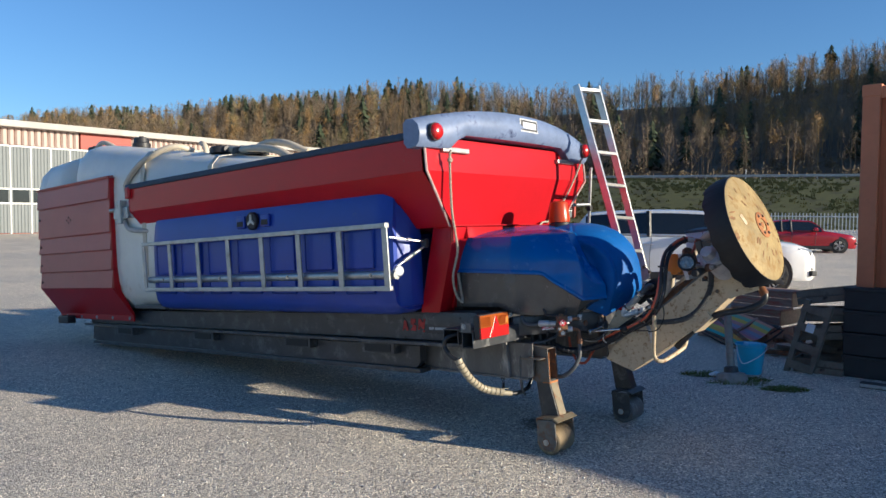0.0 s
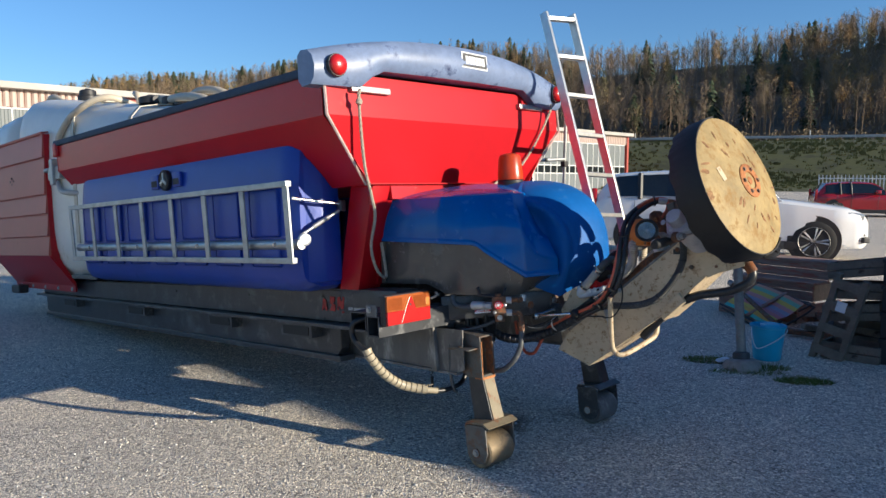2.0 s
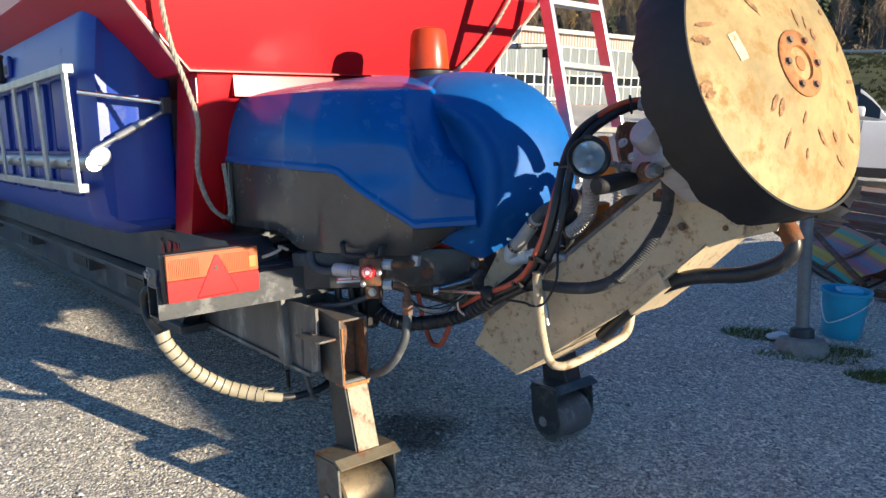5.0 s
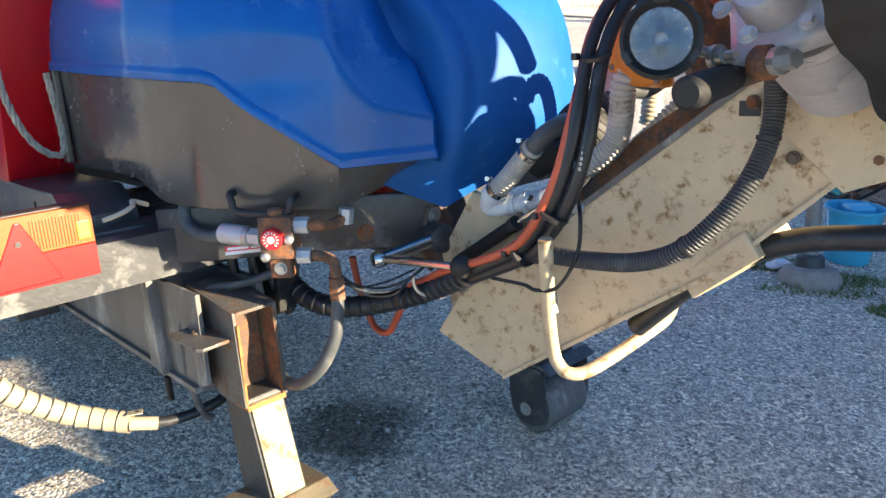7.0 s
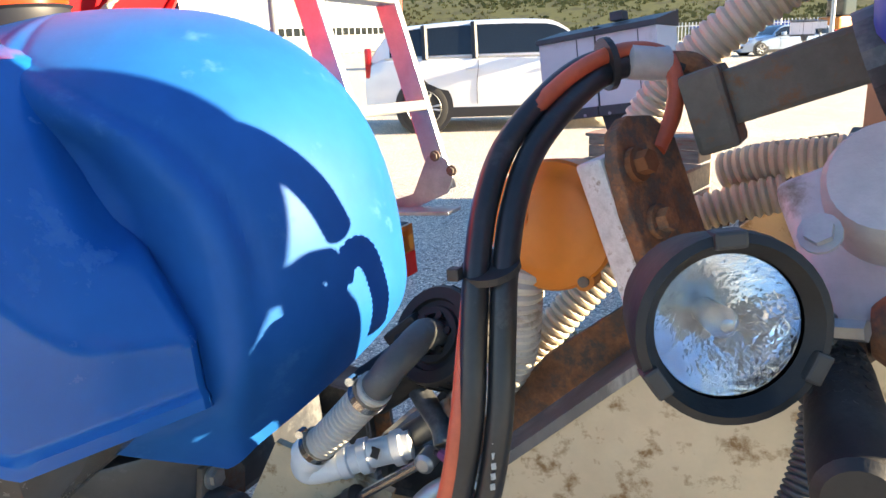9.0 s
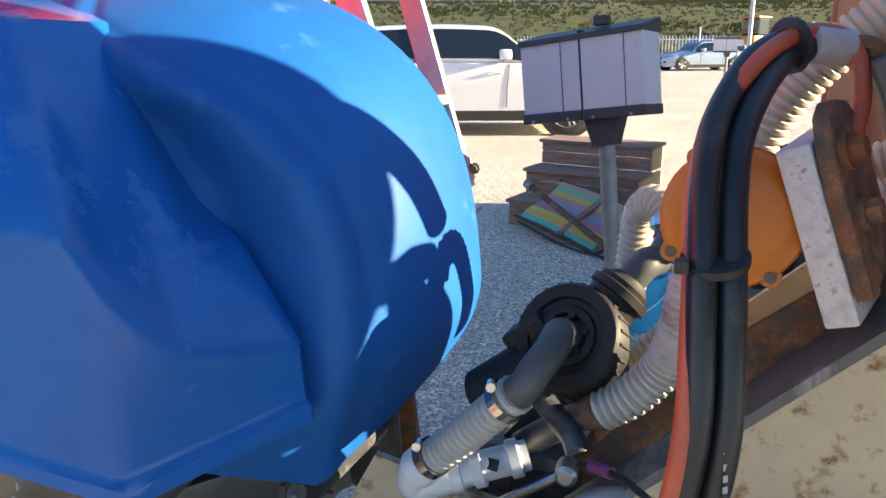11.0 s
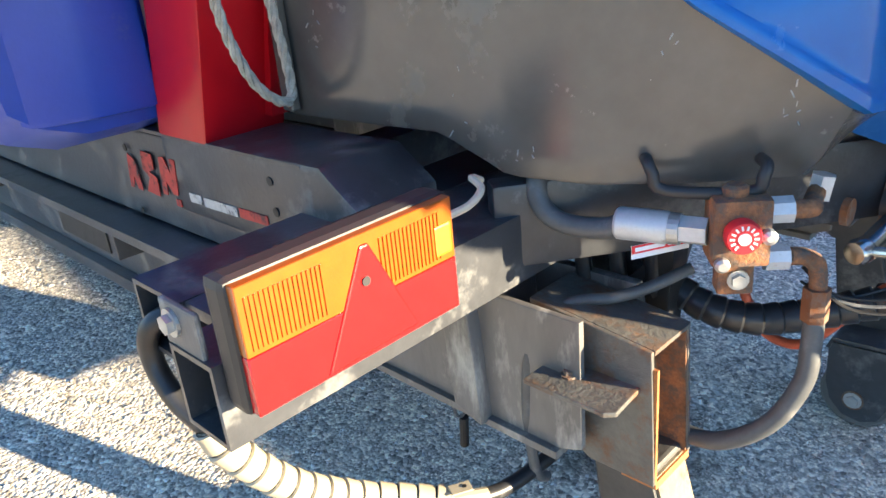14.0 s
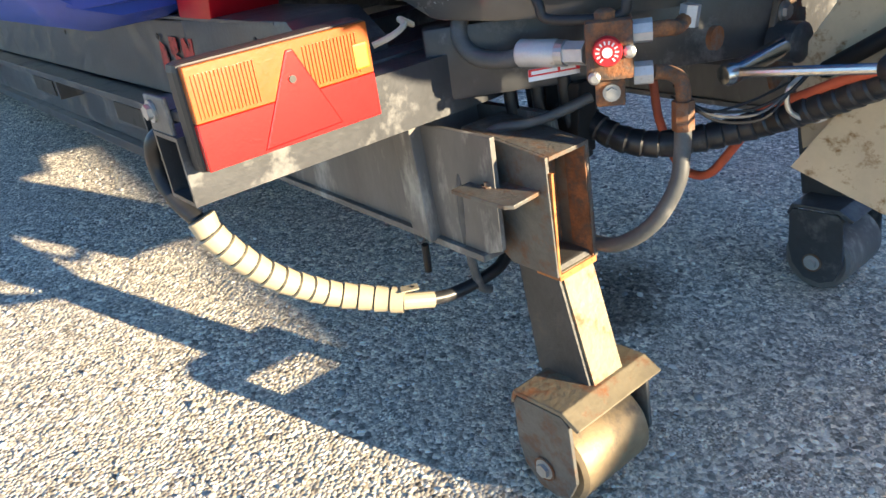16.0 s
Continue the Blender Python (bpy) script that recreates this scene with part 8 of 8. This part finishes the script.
    for x in (1.742, 1.760):
        part("conduit_lead", tube([(x, 0.640, 1.10), (x + 0.004, 0.625, 1.14), (x + 0.03, 0.60, 1.165)], 0.006, 8), M_HOSE, ARM, "", True)


motor()


def conduit():
    line = [(0.395, -0.275, 0.600), (0.408, -0.262, 0.555), (0.424, -0.195, 0.462), (0.446, -0.100, 0.385), (0.490, -0.030, 0.354), (0.540, 0.022, 0.340)]
    path = evenly(line, 0.0025)
    w = part("white_conduit", tube(path, 0.023, 18, smooth_path=False, rings=lambda i, L: 0.0270 - (0.006 if i % 13 == 0 else 0.0) - 0.00022 * (i % 13)), M_WRAP, S, "white spiral-wrapped cable conduit", True)
    part("inner_cable", tube(path, 0.0232, 14, smooth_path=False), M_RUBBER, w, "black cable inside", True)
    part("black_hose", tube([(0.36, -0.23, 0.76), (0.315, -0.285, 0.735), (0.300, -0.292, 0.68), (0.335, -0.288, 0.625), (0.385, -0.275, 0.590), (0.405, -0.262, 0.56)], 0.0155, 12), M_HOSE, w, "black hose", True)
    part("end_sleeve", cyl((0.535, 0.018, 0.338), (0.562, 0.075, 0.326), 0.0165, 14), M_WRAP, w, "loose end of the white wrap")
    part("wrap_tab", moved(box(-0.016, 0.020, -0.012, 0.012, 0.0, 0.003, 0.001), Matrix.Translation((0.548, 0.028, 0.366)) @ Matrix.Rotation(radians(62), 4, "Z")), M_WRAP, w)
    part("tab_hole", cyl((0.552, 0.036, 0.3692), (0.552, 0.036, 0.3700), 0.004, 10), M_TRIM, w)
    part("black_hose", tube([(0.555, 0.060, 0.329), (0.568, 0.110, 0.322), (0.580, 0.180, 0.326), (0.592, 0.245, 0.350), (0.590, 0.30, 0.43), (0.58, 0.33, 0.52)], 0.0135, 12), M_HOSE, w, "black hose", True)


M_WRAP = mat("white_spiral_wrap", (0.36, 0.315, 0.225), 0.42, var=0.08, scale=20, dirt_or_shade=(0.34, 0.29, 0.21), patch_amt=0.25, dscale=12)
conduit()


def cords():
    def twisted(pts, r):
        bm = bmesh.new()
        path = evenly(pts, 0.012)
        for k in range(3):
            q = []
            for i, p in enumerate(path):
                d = (path[min(i + 1, len(path) - 1)] - path[max(i - 1, 0)]).normalized()
                u = Vector((1, 0, 0)) - d * d.x
                u.normalize()
                v = d.cross(u)
                a = i * 0.9 + k * 2.094
                q.append(p + (u * math.cos(a) + v * math.sin(a)) * r * 0.55)
            tube(q, r * 0.6, 6, bm=bm, smooth_path=False)
        return bm
    part("rope", twisted([(0.35, -0.187, 1.99), (0.335, -0.187, 1.92), (0.285, -0.13, 1.6), (0.255, -0.065, 1.42), (0.235, -0.03, 1.30), (0.175, -0.02, 1.13), (0.165, 0.02, 1.0), (0.165, 0.075, 0.945), (0.145, 0.11, 0.97), (0.12, 0.105, 1.15)], 0.0085), M_ROPE, S, "old grey-brown hanging rope", True)
    part("rope_knot", lathe([(-0.02, 0.006), (-0.012, 0.018), (0.006, 0.019), (0.018, 0.008)], (0.337, -0.187, 1.925), (0.2, 0.2, 1), 10), M_ROPE, S, "", True)
    part("rope", twisted([(0.34, 1.55, 2.03), (0.325, 1.53, 1.95), (0.27, 1.40, 1.72), (0.225, 1.22, 1.53), (0.235, 1.08, 1.505), (0.26, 0.98, 1.47)], 0.008), M_ROPE, S, "old grey-brown rope over the rear wall", True)
    part("grey_cable", tube([(0.77, 0.34, 0.69), (0.73, 0.29, 0.668), (0.69, 0.25, 0.655), (0.635, 0.215, 0.645), (0.605, 0.170, 0.600), (0.599, 0.153, 0.550), (0.592, 0.155, 0.44), (0.586, 0.176, 0.325), (0.590, 0.20, 0.30)], 0.0095, 10), M_GHOSE, S, "grey cable over the leg bracket", True)
    part("hanging_wire", tube([(0.475, 0.135, 0.69), (0.455, 0.150, 0.60), (0.440, 0.160, 0.53)], 0.003, 6), M_RUBBER, S, "", True)
    co = bmesh.new()
    for k, (w, h) in enumerate(((0.016, 0.06), (0.020, 0.05), (0.013, 0.07))):
        c = Vector((0.437, 0.162 - 0.004 * k, 0.455))
        tube([c + Vector((w * math.sin(a), 0.006 * math.cos(2 * a + k), h * math.cos(a))) for a in [i * math.pi / 6 for i in range(13)]], 0.0028, 6, 2, bm=co)
    part("wire_coil", co, M_DKGREY, S, "small coil of tied-up wire", True)
    part("wire_end", cyl((0.432, 0.166, 0.375), (0.421, 0.172, 0.305), 0.0085, 10), M_RUBBER, S)
    part("white_lead", tube([(0.585, 0.02, 0.842), (0.60, 0.05, 0.852), (0.59, 0.085, 0.862), (0.56, 0.10, 0.868), (0.54, 0.14, 0.85)], 0.0055, 8), M_RIBW, S, "short pale lead", True)
    part("valve_wire", tube([(0.92, 0.36, 0.70), (0.95, 0.40, 0.665), (1.0, 0.45, 0.672), (1.05, 0.50, 0.70)], 0.0022, 6), M_RUBBER, S, "thin dark wire", True)


cords()
ub = part("under_bracket", prism([(0.55, 0.71), (0.74, 0.71), (0.715, 0.61), (0.69, 0.548), (0.64, 0.535), (0.57, 0.56)], "y", 0.385, 0.41, 0.004), M_BLACK, S, "black bracket under the bar")
part("bracket_flange", prism([(0.62, 0.60), (0.70, 0.555), (0.73, 0.57), (0.74, 0.71), (0.72, 0.71)], "y", 0.34, 0.39, 0.003), M_RUBBER, ub)
for x, y in ((0.60, 0.30), (0.645, 0.33), (0.70, 0.345)):
    part("hose_stub", tube([(x, y, 0.72), (x + 0.006, y + 0.004, 0.64), (x + 0.02, y + 0.03, 0.56)], 0.0135, 10), M_HOSE, ub, "", True)


def far_rail():
    """Galvanised rail frame at the far side of the hopper."""
    a, b = Vector((0.195, 1.487, 1.649)), Vector((0.285, 1.755, 1.655))
    r = part("rail_frame", cyl(a, b, 0.013, 12), M_GALV, S, "galvanised rail frame with tape band")
    part("rail_post", box(a.x - 0.016, a.x + 0.016, a.y - 0.016, a.y + 0.016, 1.40, 1.66, 0.003), M_GALV, r)
    part("rail_post", cyl((0.250, 1.78, 1.40), (0.33, 1.735, 1.97), 0.012, 12), M_GALV, r)
    m = a.lerp(b, 0.42)
    d = (b - a).normalized()
    part("tape_band", cyl(m - d * 0.012, m + d * 0.012, 0.0145, 12), M_TRIM, r, "black tape band")
    part("rail_clamp", box(b.x - 0.02, b.x + 0.02, b.y - 0.02, b.y + 0.02, 1.60, 1.64, 0.003), M_TRIM, r)
    part("rail_base", box(0.17, 0.32, 1.34, 1.80, 1.385, 1.405, 0.004), M_GALV, r)


far_rail()


def beam_marks():
    """Faded red marks and a small row of letters on the beam's face, as plain strokes."""
    y0, y1 = -0.0062, -0.0045
    def bar(bm, a, b, w=0.009):
        a, b = Vector((a[0], 0, a[1])), Vector((b[0], 0, b[1]))
        d = (b - a).normalized()
        n = Vector((-d.z, 0, d.x)) * w / 2
        lo = [bm.verts.new((p.x, y0, p.z)) for p in (a - n, b - n, b + n, a + n)]
        hi = [bm.verts.new((p.x, y1, p.z)) for p in (a - n, b - n, b + n, a + n)]
        bm.faces.new(lo), bm.faces.new(hi[::-1])
        for i in range(4):
            bm.faces.new((lo[i], lo[(i + 1) % 4], hi[(i + 1) % 4], hi[i]))
    blocks = (
        [(-0.350, 0.735), (-0.335, 0.735), (-0.322, 0.762), (-0.312, 0.735), (-0.292, 0.735), (-0.300, 0.800), (-0.330, 0.812), (-0.338, 0.790)],
        [(-0.270, 0.738), (-0.215, 0.735), (-0.212, 0.775), (-0.240, 0.784), (-0.218, 0.792), (-0.216, 0.825), (-0.262, 0.826), (-0.268, 0.786), (-0.244, 0.772)],
        [(-0.196, 0.745), (-0.178, 0.745), (-0.172, 0.775), (-0.150, 0.750), (-0.132, 0.752), (-0.118, 0.826), (-0.138, 0.826), (-0.146, 0.795), (-0.164, 0.826), (-0.184, 0.824)],
        [(-0.148, 0.728), (-0.128, 0.728), (-0.126, 0.743), (-0.146, 0.743)])
    for pts in blocks:
        part("painted_mark", prism([(x, z) for x, z in pts], "y", y0, y1), M_REDMARK, S, "worn red painted mark")
    for x0, x1 in ((-0.084, -0.040), (-0.030, 0.085)):
        small = bmesh.new()
        bar(small, (x0, 0.757), (x1, 0.759), 0.018)
        bmesh.ops.recalc_face_normals(small, faces=small.faces[:])
        part("small_bar", small, M_WHMARK, S, "faded pale lettering")
    small = bmesh.new()
    bar(small, (0.094, 0.760), (0.183, 0.762), 0.018)
    bmesh.ops.recalc_face_normals(small, faces=small.faces[:])
    part("small_bar", small, M_REDMARK, S)
    for x, z in ((0.21, 0.837), (0.213, 0.784), (-0.335, 0.823), (-0.325, 0.684), (-1.2, 0.80), (-2.3, 0.79)):
        part("hole", cyl((x, y0, z), (x, y1, z), 0.008, 12), M_RUBBER, S)


beam_marks()


# ---- aluminium access ladder fixed at the far rear corner ----
def ladder():
    a0, b0 = Vector((0.405, 1.420, 2.63)), Vector((0.846, 1.327, 1.02))
    a1, b1 = Vector((0.462, 1.662, 2.64)), Vector((0.792, 1.742, 1.00))
    L = part("ladder", stile(a0, b0), M_ALU, S, "aluminium access ladder with flat rungs")
    part("stile", stile(a1, b1), M_ALU, L)
    for i in range(6):
        k = 0.024 + i * 0.167
        p, q = a0.lerp(b0, k), a1.lerp(b1, k)
        d = (q - p).normalized()
        m = Matrix.Translation((p + q) / 2) @ Matrix.Rotation(math.atan2(d.y, d.x), 4, "Z") @ Matrix.Rotation(-math.asin(d.z), 4, "Y")
        w = (q - p).length / 2 - 0.008
        part("rung", moved(box(-w, w, -0.028, 0.028, -0.013, 0.013, 0.004), m), M_ALU, L, "flat aluminium rung")
    pl = part("ladder_bracket", prism([(0.775, 1.10), (0.80, 1.11), (0.835, 1.085), (0.845, 1.04), (0.825, 1.0), (0.785, 0.985), (0.70, 0.95), (0.60, 0.93), (0.60, 0.97), (0.72, 1.0)], "y", 1.690, 1.698, 0.002), M_GALV, L, "galvanised ladder bracket")
    part("bracket_foot", box(0.60, 0.86, 1.62, 1.69, 0.955, 0.965, 0.002), M_GALV, pl)
    part("bracket_web", box(0.60, 0.612, 1.25, 1.69, 0.84, 0.97, 0.002), M_GALV, pl)
    for x, z in ((0.80, 1.10), (0.845, 1.06)):
        part("bracket_bolt", bolt((x, 1.69, z), (0, -1, 0), 0.010, 0.010), M_RUSTY, pl)
    part("bracket_shelf", box(0.60, 0.84, 1.24, 1.31, 0.955, 0.965, 0.002), M_GALV, pl)
    part("bracket_upright", box(0.80, 0.86, 1.235, 1.245, 0.95, 1.16, 0.002), M_GALV, pl)


def stile(a, b):
    bm = bmesh.new()
    d = (b - a).normalized()
    side = Vector((0, 1, 0))
    side = (side - d * d.y).normalized()
    up = d.cross(side)
    ring = [[bm.verts.new(q + side * sx * 0.012 + up * sy * 0.030) for sx, sy in ((-1, -1), (1, -1), (1, 1), (-1, 1))] for q in (a, b)]
    for i in range(4):
        bm.faces.new((ring[0][i], ring[0][(i + 1) % 4], ring[1][(i + 1) % 4], ring[1][i]))
    bm.faces.new(ring[0][::-1]), bm.faces.new(ring[1])
    bmesh.ops.recalc_face_normals(bm, faces=bm.faces[:])
    bmesh.ops.bevel(bm, geom=bm.edges[:], offset=0.004, segments=2, profile=0.6, affect="EDGES")
    return bm


ladder()


# ---- loose stones on the yard, nearest the spreader ----
def pebbles():
    rng = np.random.default_rng(21)
    base = bmesh.new()
    bmesh.ops.create_icosphere(base, subdivisions=1, radius=1.0)
    bv = np.array([v.co[:] for v in base.verts])
    bf = np.array([[v.index for v in f.verts] for f in base.faces])
    base.free()
    n = 9000
    V, F = [], []
    for i in range(n):
        near = i < 6500
        x = rng.uniform(-1.6, 2.8) if near else rng.uniform(-5.0, 5.0)
        y = rng.uniform(2.6, 6.6) if near else rng.uniform(1.5, 9.5)
        r = rng.uniform(0.0025, 0.0065) * (1.6 if rng.random() < 0.06 else 1.0)
        s = rng.uniform(0.7, 1.4, 3) * r
        s[2] *= 0.55
        a = rng.uniform(0, 6.283)
        p = bv * rng.uniform(0.75, 1.2, (len(bv), 1)) * s
        ca, sa = math.cos(a), math.sin(a)
        q = np.stack([p[:, 0] * ca - p[:, 1] * sa + x, p[:, 0] * sa + p[:, 1] * ca + y, p[:, 2] + r * 0.25], 1)
        V.append(q)
        F.append(bf + i * len(bv))
    V, F = np.concatenate(V), np.concatenate(F)
    me = bpy.data.meshes.new("loose_stones")
    me.vertices.add(len(V)), me.vertices.foreach_set("co", V.astype(np.float32).ravel())
    me.loops.add(3 * len(F)), me.loops.foreach_set("vertex_index", F.astype(np.int32).ravel())
    me.polygons.add(len(F)), me.polygons.foreach_set("loop_start", np.arange(0, 3 * len(F), 3, dtype=np.int32))
    me.update()
    me.validate()
    m = bpy.data.materials.new("loose_stone")
    m.use_nodes = True
    t = m.node_tree
    g = t.nodes.new("ShaderNodeNewGeometry")
    r = t.nodes.new("ShaderNodeValToRGB")
    for e, (k, c) in zip(r.color_ramp.elements, ((0.0, (0.16, 0.16, 0.16, 1)), (1.0, (0.78, 0.75, 0.69, 1)))):
        e.position, e.color = k, c
    t.links.new(g.outputs["Random Per Island"], r.inputs[0])
    t.links.new(r.outputs[0], t.nodes["Principled BSDF"].inputs["Base Color"])
    t.nodes["Principled BSDF"].inputs["Roughness"].default_value = 0.85
    me.materials.append(m)
    tagged(new("loose_stones", me), "small grey and pale loose stones on the yard", "gravel", kind="stuff")


pebbles()


# ---- scuffs on the cover and its housing ----
def scuffs():
    rng = random.Random(31)
    m = mat("pale_scuff", (0.30, 0.30, 0.29), 0.8, var=0.3, scale=60)
    cluster = [((0.905, 0.318), 0.955, 8), ((0.50, 0.134), 0.952, 4), ((0.62, 0.152), 0.885, 4), ((0.20, 0.125), 1.05, 4), ((0.78, 0.226), 1.0, 4)]
    for (cx, cy), cz, cnt in cluster:
        for i in range(cnt):
            k = rng.gauss(0, 0.010)
            a = Vector((cx + k * 0.78, cy + k * 0.62, cz + rng.gauss(0, 0.028)))
            n = Vector((0.62, -0.78, 0)) if cx > 0.7 else Vector((0.25, -0.97, 0)) if cx > 0.55 else Vector((0, -1, 0))
            b = a + Vector((rng.uniform(-0.006, 0.006), rng.uniform(-0.003, 0.003), rng.uniform(-0.010, 0.010)))
            lift = n * 0.0035
            part("scuff", tube([a - n * 0.010 + lift, b - n * 0.010 + lift], rng.uniform(0.0006, 0.0012), 5, 1), m, S)


scuffs()
